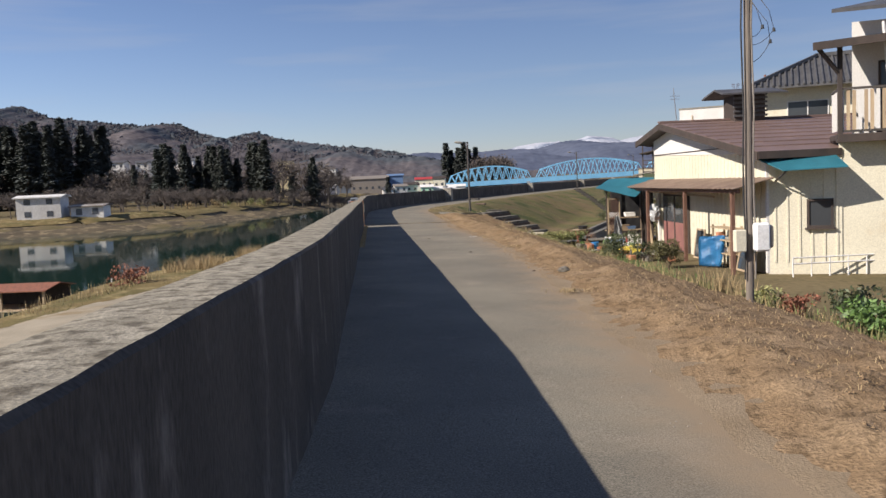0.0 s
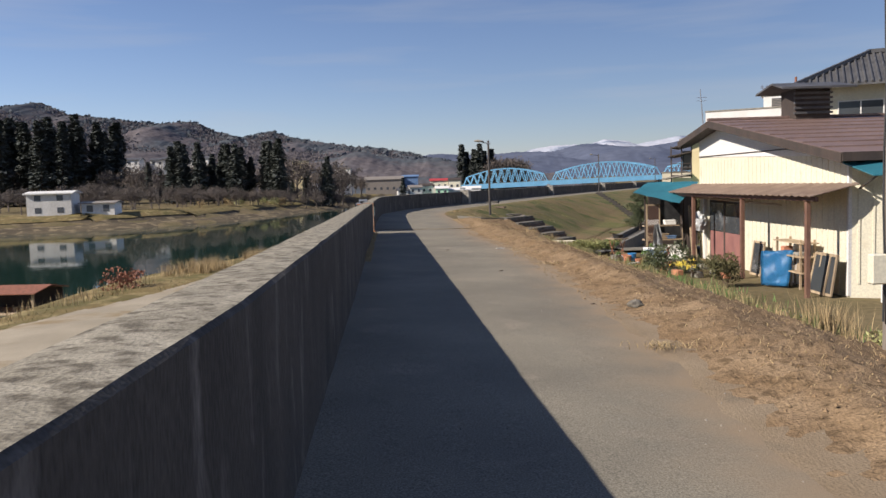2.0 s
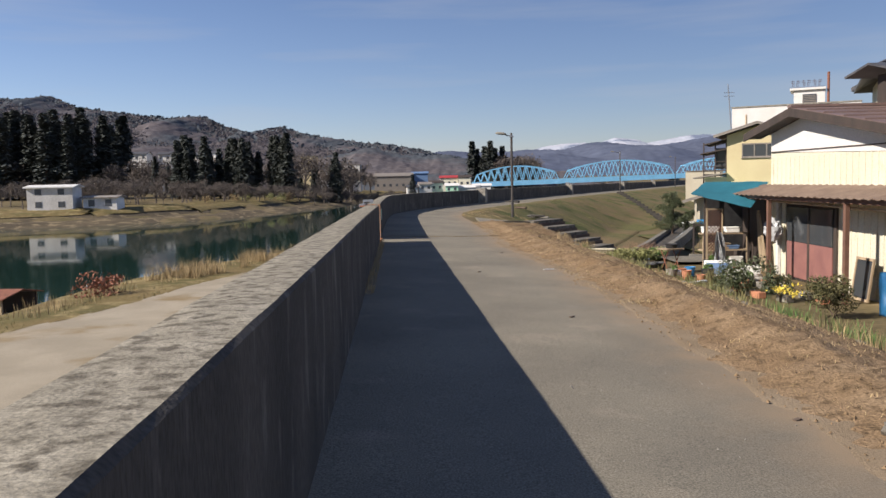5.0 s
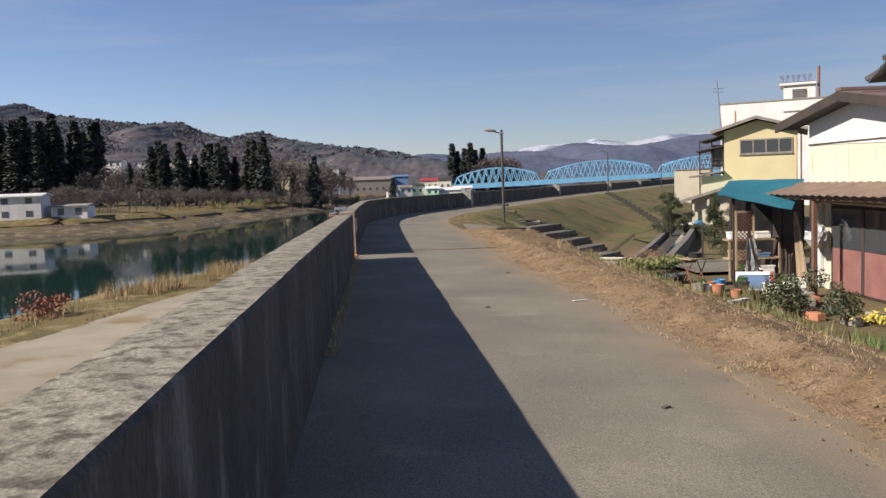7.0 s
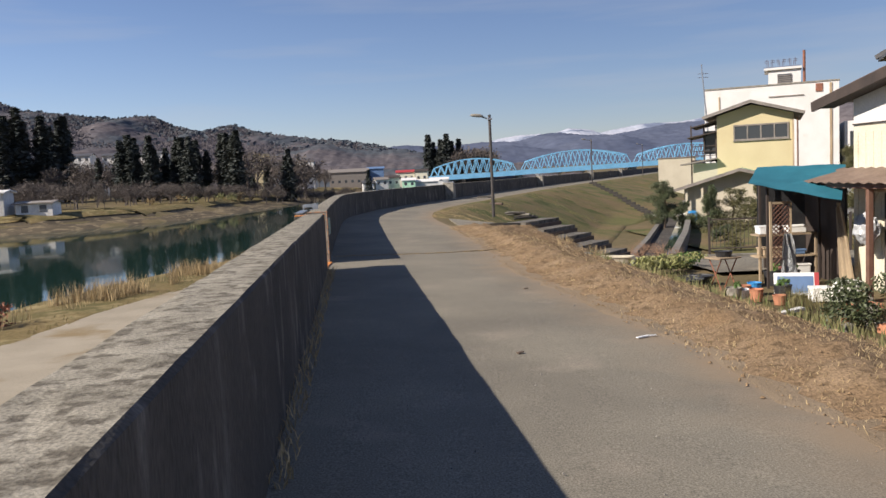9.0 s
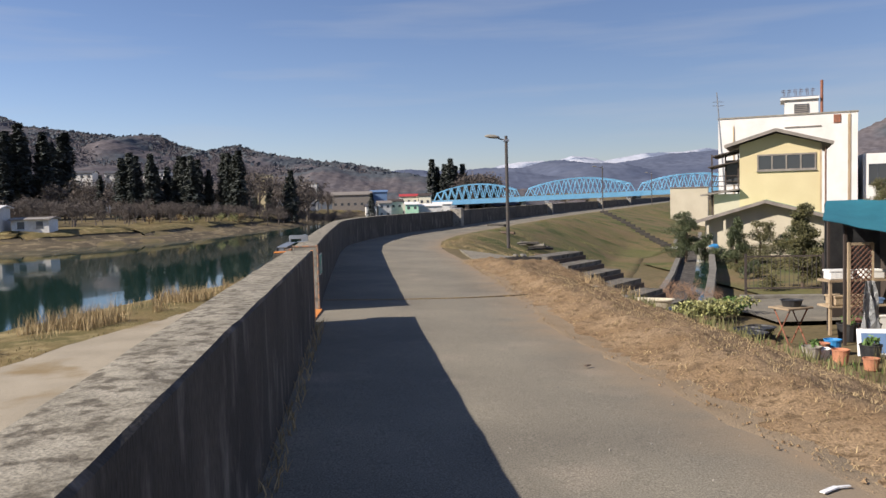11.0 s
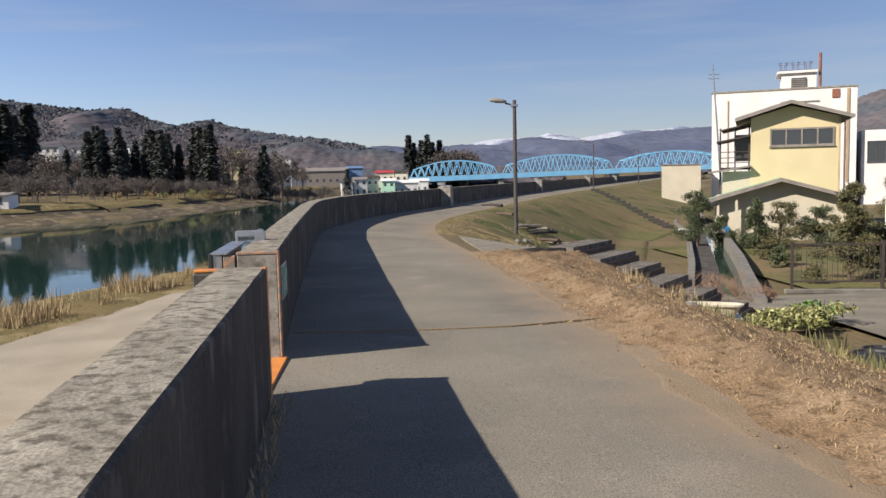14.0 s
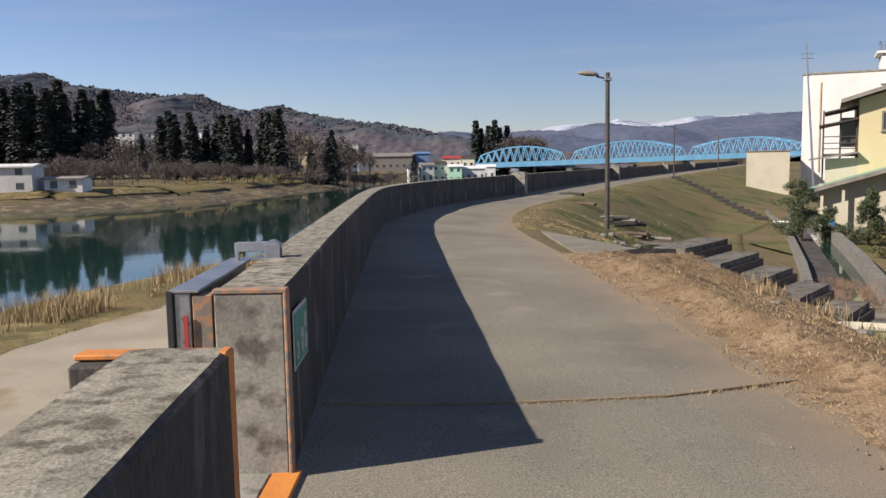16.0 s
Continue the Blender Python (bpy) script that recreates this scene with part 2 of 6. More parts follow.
# near black: riser shade painted on the slope steps, also dark cut branches
M["step_shade_branch_dark"] = mat("step_shade_branch_dark", (0.035, 0.032, 0.028), (0.055, 0.048, 0.04), 4, 0.95, 0.3, 30)
M["red_roof"] = mat("red_metal_roof", (0.42, 0.05, 0.05), (0.34, 0.04, 0.04), 0.5, 0.6, 0.0, 3)
M["blue_roof"] = mat("blue_metal_roof", (0.10, 0.17, 0.30), (0.12, 0.2, 0.34), 0.5, 0.6, 0.0, 3)
M["mint"] = mat("mint_wall", (0.45, 0.72, 0.50), (0.40, 0.66, 0.46), 0.5, 0.8, 0.0, 3)
M["far_wall"] = mat("weathered_white_wall", (0.66, 0.64, 0.60), (0.56, 0.54, 0.50), 0.4, 0.9, 0.0, 3, vary=0.1)
M["far_glass"] = mat("dark_window", (0.05, 0.055, 0.065), (0.08, 0.085, 0.095), 0.5, 0.2, 0.0, 3)
M["sign_green"] = mat("green_sign", (0.03, 0.22, 0.16), (0.04, 0.26, 0.19), 3, 0.5, 0.0, 30)
M["sign_white"] = mat("white_sign_print", (0.420, 0.420, 0.400), (0.360, 0.360, 0.340), 3, 0.5, 0.0, 30)
M["sign_grey"] = mat("grey_sign_letter", (0.10, 0.11, 0.15), (0.13, 0.14, 0.18), 3, 0.5, 0.0, 30)


def glass_mat():
    m = bpy.data.materials.new("window_glass")
    m.use_nodes = True
    b = m.node_tree.nodes["Principled BSDF"]
    b.inputs["Base Color"].default_value = (0.05, 0.055, 0.06, 1)
    b.inputs["Roughness"].default_value, b.inputs["IOR"].default_value = 0.08, 1.5
    return m


def water_mat():
    m = bpy.data.materials.new("river_water")
    m.use_nodes = True
    N, L = m.node_tree.nodes, m.node_tree.links
    b = N["Principled BSDF"]
    b.inputs["Base Color"].default_value = (0.016, 0.040, 0.032, 1)
    b.inputs["Roughness"].default_value, b.inputs["IOR"].default_value = 0.04, 1.33
    co, mp, n = N.new("ShaderNodeTexCoord"), N.new("ShaderNodeMapping"), N.new("ShaderNodeTexNoise")
    mp.inputs["Scale"].default_value = (0.5, 0.35, 1)
    n.inputs["Scale"].default_value, n.inputs["Detail"].default_value = 1.0, 3.0
    bp = N.new("ShaderNodeBump")
    bp.inputs["Strength"].default_value, bp.inputs["Distance"].default_value = 0.05, 0.1
    L.new(co.outputs["Object"], mp.inputs["Vector"])
    L.new(mp.outputs["Vector"], n.inputs["Vector"])
    L.new(n.outputs["Fac"], bp.inputs["Height"])
    L.new(bp.outputs["Normal"], b.inputs["Normal"])
    return m


def dusty(m, col):
    """Blends dust into a material where the mesh says it gathers."""
    N, L = m.node_tree.nodes, m.node_tree.links
    b = N["Principled BSDF"]
    src = b.inputs["Base Color"].links[0].from_socket
    at = N.new("ShaderNodeAttribute")
    at.attribute_name = "dust"
    co, n, ad, r, mx = N.new("ShaderNodeTexCoord"), N.new("ShaderNodeTexNoise"), N.new("ShaderNodeMath"), N.new("ShaderNodeMapRange"), N.new("ShaderNodeMix")
    n.inputs["Scale"].default_value, n.inputs["Detail"].default_value = 2.2, 8.0
    L.new(co.outputs["Object"], n.inputs["Vector"])
    ad.operation = 'MULTIPLY'
    L.new(at.outputs["Fac"], ad.inputs[0])
    L.new(n.outputs["Fac"], ad.inputs[1])
    r.inputs["From Min"].default_value, r.inputs["From Max"].default_value = 0.06, 0.46
    r.inputs["To Max"].default_value = 0.95
    L.new(ad.outputs[0], r.inputs["Value"])
    mx.data_type = 'RGBA'
    mx.inputs["B"].default_value = (*col, 1)
    L.new(r.outputs["Result"], mx.inputs["Factor"])
    L.new(src, mx.inputs["A"])
    L.new(mx.outputs["Result"], b.inputs["Base Color"])


dusty(M["asphalt"], (0.255, 0.190, 0.122))
M["glass"], M["water"] = glass_mat(), water_mat()


# ---- building helpers ----
def link(name, bm, material, smooth=False):
    me = bpy.data.meshes.new(name)
    bm.to_mesh(me)
    bm.free()
    for one in material if isinstance(material, (list, tuple)) else (material,):
        me.materials.append(one)
    if smooth:
        me.shade_smooth()
    return new(name, me)


def part(name, bm, material, parent, label="", smooth=False):
    ob = link(name, bm, material, smooth)
    ob.parent = parent
    if label:
        tagged(ob, label)
    return ob


def raw(name, verts, faces, material, parent=None, smooth=False):
    me = bpy.data.meshes.new(name)
    me.from_pydata([tuple(v) for v in verts], [], [tuple(f) for f in faces])
    me.materials.append(material)
    if smooth:
        me.shade_smooth()
    ob = new(name, me)
    ob.parent = parent
    return ob


def thing(name, x=0.0, y=0.0, z=0.0, rz=0.0, label="", category="", group="", kind=""):
    ob = new(name)
    ob.matrix_world = pose(x, y, z, 0, 0, rz)
    return tagged(ob, label, category, group, kind)


def box(bm, x0, x1, y0, y1, z0, z1, bevel=0.0, m=None):
    made = bmesh.ops.create_cube(bm, size=1.0)["verts"]
    for v in made:
        v.co = Vector(((x0 + x1) / 2 + v.co.x * (x1 - x0), (y0 + y1) / 2 + v.co.y * (y1 - y0), (z0 + z1) / 2 + v.co.z * (z1 - z0)))
    if bevel:
        edges = list({e for v in made for e in v.link_edges})
        made = bmesh.ops.bevel(bm, geom=edges, offset=bevel, segments=1, affect='EDGES')["verts"]
    if m is not None:
        bmesh.ops.transform(bm, matrix=m, verts=list(set(made)))
    return bm


def boxb(x0, x1, y0, y1, z0, z1, bevel=0.0, m=None):
    return box(bmesh.new(), x0, x1, y0, y1, z0, z1, bevel, m)


def rod(bm, a, b, r0, r1=None, n=8):
    """A tapered round bar from a to b."""
    a, b = Vector(a), Vector(b)
    r1 = r0 if r1 is None else r1
    d = (b - a).normalized()
    u = d.orthogonal().normalized()
    w = d.cross(u)
    rings = []
    for p, r in ((a, r0), (b, r1)):
        rings.append([bm.verts.new(p + (u * math.cos(2 * math.pi * k / n) + w * math.sin(2 * math.pi * k / n)) * r) for k in range(n)])
    for k in range(n):
        bm.faces.new((rings[0][k], rings[0][(k + 1) % n], rings[1][(k + 1) % n], rings[1][k]))
    bm.faces.new(rings[0][::-1])
    bm.faces.new(rings[1])
    return bm


def bar(bm, a, b, w, h):
    """A square bar from a to b, w wide across and h high."""
    a, b = Vector(a), Vector(b)
    d = (b - a).normalized()
    side = d.cross(Vector((0, 0, 1)))
    side = side.normalized() if side.length > 1e-4 else Vector((1, 0, 0))
    up = side.cross(d).normalized()
    vs = [[bm.verts.new(p + side * sx * w / 2 + up * sz * h / 2) for sx, sz in ((-1, -1), (1, -1), (1, 1), (-1, 1))] for p in (a, b)]
    for k in range(4):
        bm.faces.new((vs[0][k], vs[0][(k + 1) % 4], vs[1][(k + 1) % 4], vs[1][k]))
    bm.faces.new(vs[0][::-1])
    bm.faces.new(vs[1])
    return bm


def slab(bm, corners, thick):
    """A flat plate through four corners, thick downwards."""
    top = [bm.verts.new(c) for c in corners]
    low = [bm.verts.new(Vector(c) - Vector((0, 0, thick))) for c in corners]
    n = len(corners)
    bm.faces.new(top)
    bm.faces.new(low[::-1])
    for k in range(n):
        bm.faces.new((top[k], low[k], low[(k + 1) % n], top[(k + 1) % n]))
    bmesh.ops.recalc_face_normals(bm, faces=bm.faces[:])
    return bm


def prism(bm, outline, x0, x1):
    """An outline of (y, z) drawn out from x0 to x1."""
    rings = [[bm.verts.new((x, y, z)) for y, z in outline] for x in (x0, x1)]
    n = len(outline)
    bm.faces.new(rings[0])
    bm.faces.new(rings[1][::-1])
    for k in range(n):
        bm.faces.new((rings[0][k], rings[1][k], rings[1][(k + 1) % n], rings[0][(k + 1) % n]))
    bmesh.ops.recalc_face_normals(bm, faces=bm.faces[:])
    return bm


# ---- the levee line and the lie of the land ----
LEVEE = np.array([(1.63, -16), (-0.88, 27.6), (-1.15, 32), (-1.45, 37.5), (-1.70, 43), (-1.62, 47), (-0.75, 52.3), (0.75, 57), (3.0, 63), (6.4, 72.8), (12.6, 89), (24.7, 118), (36.3, 145), (59, 198), (89, 265)])
FARBANK = np.array([(-420, 60), (-160, 112), (-74, 146), (-57, 155), (-41, 178), (-30, 252), (-24, 372), (0, 440), (30, 560), (90, 700)])


def signed(line, x, y):
    """Distance to a line, positive on its right hand, and the way along it."""
    best, along = np.full(x.shape, 1e9), np.zeros(x.shape)
    sgn, run = np.ones(x.shape), 0.0
    for (ax, ay), (bx, by) in zip(line[:-1], line[1:]):
        dx, dy = bx - ax, by - ay
        ln = math.hypot(dx, dy)
        t = np.clip(((x - ax) * dx + (y - ay) * dy) / ln**2, 0, 1)
        dist = np.hypot(x - ax - t * dx, y - ay - t * dy)
        near = dist < best - 1e-9
        best = np.where(near, dist, best)
        along = np.where(near, run + t * ln, along)
        sgn = np.where(near, np.where((x - ax) * dy - (y - ay) * dx >= 0, 1.0, -1.0), sgn)
        run += ln
    return best * sgn, along


RIGHT_NEAR = ((0, 0), (3.0, -0.10), (4.0, -0.12), (5.0, -0.34), (6.2, -0.74), (8.0, -1.38), (9.0, -1.47), (14, -1.5), (60, -1.6))
RIGHT_FAR = ((0, 0), (3.1, -0.10), (3.6, -0.12), (4.6, -0.45), (8.6, -2.2), (10, -2.35), (14, -2.35), (60, -2.4))
RIGHT_LONG = ((0, 0), (3.1, -0.10), (4.0, -0.16), (12.5, -2.2), (15, -2.4), (60, -2.4))
LEFT = ((0, 0), (0.4, -0.2), (5.0, -3.1), (6, -3.25), (12.5, -3.3), (15.5, -3.5), (19, -4.5), (21, -5.1), (28, -6.5), (60, -7.0))


def profile(rows, d):
    return np.interp(d, [r[0] for r in rows], [r[1] for r in rows])


def land(x, y):
    x, y = np.asarray(x, float), np.asarray(y, float)
    d, s = signed(LEVEE, x, y)
    e, _ = signed(FARBANK, x, y)
    mix = np.clip((s - 52) / 10, 0, 1)
    right = profile(RIGHT_NEAR, d) * (1 - mix) + profile(RIGHT_FAR, d) * mix
    far_on = np.clip((s - 88) / 20, 0, 1)
    right = right * (1 - far_on) + profile(RIGHT_LONG, d) * far_on
    # small mound round the street lamp
    right = right + 0.24 * np.exp(-((x - 4.3) ** 2 + (y - 46.6) ** 2) / 4.5) * (d > 3)
    # the ground is flush with the near ends of the steps
    dw = (x - 4.2) * 0.785 - (y - 40.62) * 0.62
    du = (x - 4.2) * 0.62 + (y - 40.62) * 0.785 + 0.243 * dw + 0.25
    m = np.clip((du + 3.2) / 2.2, 0, 1) * np.clip((dw + 0.8) / 0.6, 0, 1) * np.clip((5.6 - dw) / 1.2, 0, 1) * np.clip((0.5 - du) / 0.2, 0, 1)
    right = np.maximum(right, right * (1 - m) + (-0.185 - 0.304 * dw) * m)
    left = profile(LEFT, -d)
    z = np.where(d > 0, right, left)
    far = np.interp(-e, (-40, -6, 0, 4, 9, 11, 20, 60, 300, 1200), (-7, -6, -5.0, -4.2, -3.9, -2.7, -2.2, -1.6, 1.0, 12))
    z = np.where((d < 0) & (e < 8), np.maximum(z, far), z)
    north = np.clip((y - 560) / 60, 0, 1)
    return z * (1 - north) + np.maximum(z, -2.0) * north


def place(s, d):
    """The point s metres along the levee line and d to its right."""
    run = 0.0
    for (ax, ay), (bx, by) in zip(LEVEE[:-1], LEVEE[1:]):
        ln = math.hypot(bx - ax, by - ay)
        if s <= run + ln or (bx, by) == tuple(LEVEE[-1]):
            t = (s - run) / ln
            dx, dy = (bx - ax) / ln, (by - ay) / ln
            return ax + dx * t * ln + dy * d, ay + dy * t * ln - dx * d
        run += ln


def smooth_place():
    """The levee line rounded off and cut into even steps: points and right-hand normals."""
    pts = [Vector((p[0], p[1], 0)) for p in LEVEE]
    dense = []
    for k in range(len(pts) - 1):
        p0, p1, p2, p3 = pts[max(k - 1, 0)], pts[k], pts[k + 1], pts[min(k + 2, len(pts) - 1)]
        if k == 0:
            p0 = p1 - (p2 - p1)
        for j in range(40):
            t = j / 40
            if k == 0:
                dense.append(p1.lerp(p2, t))
                continue
            m1, m2 = (p2 - p0) * 0.5, (p3 - p1) * 0.5
            if k == 1:
                m1 = (pts[1] - pts[0]).normalized() * (p2 - p1).length
            dense.append((2 * t**3 - 3 * t**2 + 1) * p1 + (t**3 - 2 * t**2 + t) * m1 + (-2 * t**3 + 3 * t**2) * p2 + (t**3 - t**2) * m2)
    dense.append(pts[-1])
    runs = np.concatenate([[0], np.cumsum([(b - a).length for a, b in zip(dense[:-1], dense[1:])])])
    return np.array([(p.x, p.y) for p in dense]), runs


DENSE, RUNS = smooth_place()


def on_levee(s, d):
    x, y = np.interp(s, RUNS, DENSE[:, 0]), np.interp(s, RUNS, DENSE[:, 1])
    e = 0.4
    tx = np.interp(s + e, RUNS, DENSE[:, 0]) - np.interp(s - e, RUNS, DENSE[:, 0])
    ty = np.interp(s + e, RUNS, DENSE[:, 1]) - np.interp(s - e, RUNS, DENSE[:, 1])
    ln = np.hypot(tx, ty)
    return x + ty / ln * d, y - tx / ln * d


def s_of_y(yy):
    return float(np.interp(yy, DENSE[:, 1], RUNS))


def fbm(x, y, scale, octaves=3):
    return noise.fractal(Vector((x * scale, y * scale, 0.37)), 1.0, 2.0, octaves)


def ribbon(name, ss, dfun, zfun, material, label, category, kind="structure"):
    """A strip along the levee: ss are ways along, dfun(s) gives the offsets, zfun(x, y, s, d, k, base) the height."""
    verts, faces, n = [], [], 0
    for s in ss:
        ds = np.asarray(dfun(s))
        n = len(ds)
        xs, ys = on_levee(s, ds)
        bases = land(xs, ys)
        for k in range(n):
            x, y = float(xs[k]), float(ys[k])
            verts.append((x, y, float(zfun(x, y, s, float(ds[k]), k / (n - 1), float(bases[k])))))
    for i in range(len(ss) - 1):
        for k in range(n - 1):
            a = i * n + k
            faces.append((a, a + 1, a + n + 1, a + n))
    ob = raw(name, verts, faces, material, smooth=True)
    return tagged(ob, label, category, kind=kind)


def lines(*spans):
    out = []
    for a, b, step in spans:
        out += list(np.arange(a, b, step))
    return np.array(out + [spans[-1][1]])


# ground sheet to the horizon
gx_ = lines((-4500, -500, 400), (-500, -100, 20), (-100, -30, 3.5), (-30, -3, 0.8), (-3, 14, 0.4), (14, 60, 2.0), (60, 500, 40), (500, 4500, 500))
gy_ = lines((-3000, -200, 400), (-200, -10, 20), (-10, 60, 0.7), (60, 130, 2.0), (130, 300, 5), (300, 700, 15), (700, 4700, 400))
GX, GY = np.meshgrid(gx_, gy_)
GZ = land(GX, GY) - 0.05
nx = len(gx_)
gv = np.stack([GX.ravel(), GY.ravel(), GZ.ravel()], 1)
gf = [(j * nx + i, j * nx + i + 1, (j + 1) * nx + i + 1, (j + 1) * nx + i) for j in range(len(gy_) - 1) for i in range(nx - 1)]
ground = tagged(raw("ground", gv, gf, M["ground"], smooth=True), "dry brown winter ground with patchy grass", "ground", kind="structure")

water = raw("water", [(-900, -300, -4.85), (300, -300, -4.85), (300, 900, -4.85), (-900, 900, -4.85)], [(0, 1, 2, 3)], M["water"])
tagged(water, "calm dark green river water reflecting the bank", "river", kind="structure")

S0, SGAP0, SGAP1 = 6.0, s_of_y(27.42), s_of_y(28.72)


def road_right(s):
    y = float(on_levee(s, 0)[1])
    return float(np.interp(y, (-10, 3, 10, 16, 21, 27, 30, 38, 50, 60, 200), (2.0, 2.3, 2.85, 3.2, 3.3, 2.95, 3.2, 3.35, 3.2, 2.9, 2.9))) + 0.06 * fbm(s, 3.0, 0.8)


def road_z(x, y, s, d, k, base):
    return -0.033 * d + 0.012 * fbm(float(x), float(y), 0.5)


ss_road = lines((S0, 75, 0.35), (75, 130, 1.5), (130, 260, 6))
def road_span(s):
    return np.linspace(float(np.interp(on_levee(s, 0)[1], (20, 24), (-0.22, -0.02))), road_right(s), 25)


road = ribbon("road", ss_road, road_span, road_z, M["asphalt"], "worn grey asphalt path on top of the levee", "road")
dust = road.data.attributes.new("dust", 'FLOAT', 'POINT')
dust.data.foreach_set("value", [math.exp(-(road_right(q) - d) / 0.42) for q in ss_road for d in road_span(q)])



SPUR = ((1.6, 38.9), (3.3, 39.55), (4.25, 40.3), (6.1, 42.55), (4.6, 43.6), (3.2, 44.1), (1.6, 44.7))


def in_spur(x, y):
    return all((bx - ax) * (y - ay) - (by - ay) * (x - ax) >= -0.12 * math.hypot(bx - ax, by - ay) for (ax, ay), (bx, by) in zip(SPUR, SPUR[1:] + SPUR[:1]))


def soil_z(x, y, s, d, k, base):
    clod = 0.09 * abs(fbm(x, y, 2.2)) + 0.05 * fbm(x, y, 5.0) + 0.035 * fbm(x + 9, y, 14.0, 2)
    ridge = 0.085 * math.exp(-(((d - road_right(s)) - 0.85) / 0.5) ** 2) * float(np.interp(y, (12, 17, 36, 39), (0.6, 1, 1, 0.3)))
    if in_spur(x, y):
        return base - 0.2
    edge = min(1.0, k * 7 + 0.25 * abs(fbm(x, y, 3.0)))
    return base + (clod + ridge) * edge - 0.02 + 0.03 * edge


ss_soil = lines((S0, 58, 0.13))
ribbon("soil_bank", ss_soil[ss_soil < s_of_y(41.6)], lambda s: road_right(s) - 0.06 + np.linspace(0, 1, 42) * 5.2, soil_z, M["soil"], "freshly turned brown soil bank with clods and straw", "soil bank")


def sand_z(x, y, s, d, k, base):
    return road_z(x, y, s, d, k, base) + 0.003 + 0.004 * k * abs(fbm(float(x), float(y), 4.0)) - 0.012 * (k == 0)


ribbon("verge", ss_road[ss_road < s_of_y(39)], lambda s: road_right(s) + np.linspace(-0.12 - 0.16 * fbm(s, 1.0, 2.6), 0.22 + 0.1 * fbm(s, 4.0, 1.5) + 0.8 * float(np.interp(on_levee(s, 0)[1], (3, 13), (1.2, 0))), 7), sand_z, M["sand"], "trodden sandy verge beside the asphalt", "verge")


def bank_z(x, y, s, d, k, base):
    if in_spur(x, y):
        return base - 0.25
    return base + 0.06 * fbm(x, y, 1.5) * min(1, 6 * k) + 0.02 - 0.3 * (k > 0.97) - 0.14 * max(0.0, min(1.0, (45.0 - y) / 0.6))


ss_slope = lines((s_of_y(44.3), 95, 0.5), (95, 150, 2), (150, 230, 6))
ribbon("grass_slope", ss_slope, lambda s: road_right(s) - 0.04 + np.linspace(0, 1, 26) * float(np.interp(s, (86, 106), (7.5, 12.0))), bank_z, M["grass_slope"], "patchy green and brown grass slope of the levee", "grass slope")


def left_z(x, y, s, d, k, base):
    return base + 0.03 + 0.05 * fbm(x, y, 0.7)


def track_edge(s):
    return float(np.interp(on_levee(s, 0)[1], (5, 20, 31, 37.5, 44, 50, 60, 90), (-19.5, -17, -14.4, -12.2, -10.3, -9.3, -9.3, -10))) - 0.35 * fbm(s, 7.0, 0.25)


ss_left = lines((S0, 110, 1.0), (110, 200, 5))
ribbon("dirt_track", ss_left, lambda s: np.linspace(-5.2, track_edge(s), 12), left_z, M["dirt_path"], "pale dusty dirt track along the river", "dirt track")
ribbon("river_bank", ss_left, lambda s: np.linspace(track_edge(s) + 0.15, -22.5, 14), left_z, M["dry_bank"], "dry grassy river bank sloping to the water", "river bank")
ribbon("levee_side", ss_left, lambda s: np.linspace(-0.42, -5.4, 8), left_z, M["dry_bank"], "dry grassy outer slope of the levee", "levee slope")


# ---- parapet wall ----
WALL_BOW = ((-10, -0.17), (-2, -0.163), (1, -0.143), (3.5, -0.035), (5.2, 0.032), (8, 0.023), (13, 0.025), (20, 0.0), (300, 0.0))
WALL_TOP = ((-10, 1.16), (-2, 1.13), (1, 1.066), (3.5, 1.044), (5.2, 1.036), (8, 1.015), (13, 0.99), (20, 0.957), (28, 0.91), (40, 0.9), (300, 0.9))


def wall_run(name, s0, s1, step, label, kind="structure"):
    """Cast parapet with worn edges; its cross-section follows the levee line."""
    ss = list(np.arange(s0, s1, step)) + [s1]
    sect = ((0.0, -0.4), (0.0, 0.0), (0.0, 0.45), (0.0, 0.985), (-0.018, 1.0), (-0.12, 1.004), (-0.23, 1.004), (-0.322, 1.0), (-0.34, 0.985), (-0.34, 0.4), (-0.34, -0.4))
    verts, faces = [], []
    n = len(sect)
    for s in ss:
        yy = float(on_levee(s, 0)[1])
        h, bow = float(profile(WALL_TOP, yy)), float(profile(WALL_BOW, yy))
        for d, z in sect:
            wob = 0.006 * fbm(s * 1.0, d * 9 + z * 3, 2.1)
            x, y = on_levee(s, d + bow + (wob if 0.9 < z < 1.0 or d == 0 else 0))
            verts.append((float(x), float(y), z * h + (wob if z > 0.9 else 0) if z > 0 else z))
    for i in range(len(ss) - 1):
        for k in range(n - 1):
            a = i * n + k
            faces.append((a, a + n, a + n + 1, a + 1))
    faces.append(tuple(range(n)))
    faces.append(tuple(range((len(ss) - 1) * n, len(ss) * n))[::-1])
    me = bpy.data.meshes.new(name)
    me.from_pydata(verts, [], faces)
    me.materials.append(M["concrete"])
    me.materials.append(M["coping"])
    # only upward faces get the pale coping; sides keep the shade-darkened concrete
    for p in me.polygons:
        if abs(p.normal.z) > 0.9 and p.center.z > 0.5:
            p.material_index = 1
    return tagged(new(name, me), label, "parapet wall", kind=kind)


wall_near = wall_run("wall_levee_near", S0, SGAP0, 0.25, "stained concrete parapet wall with shade-darkened sides and mossy worn coping")
wall_far = wall_run("wall_levee_far", SGAP1, 255, 0.5, "long curving weathered concrete parapet wall with shade-darkened sides")


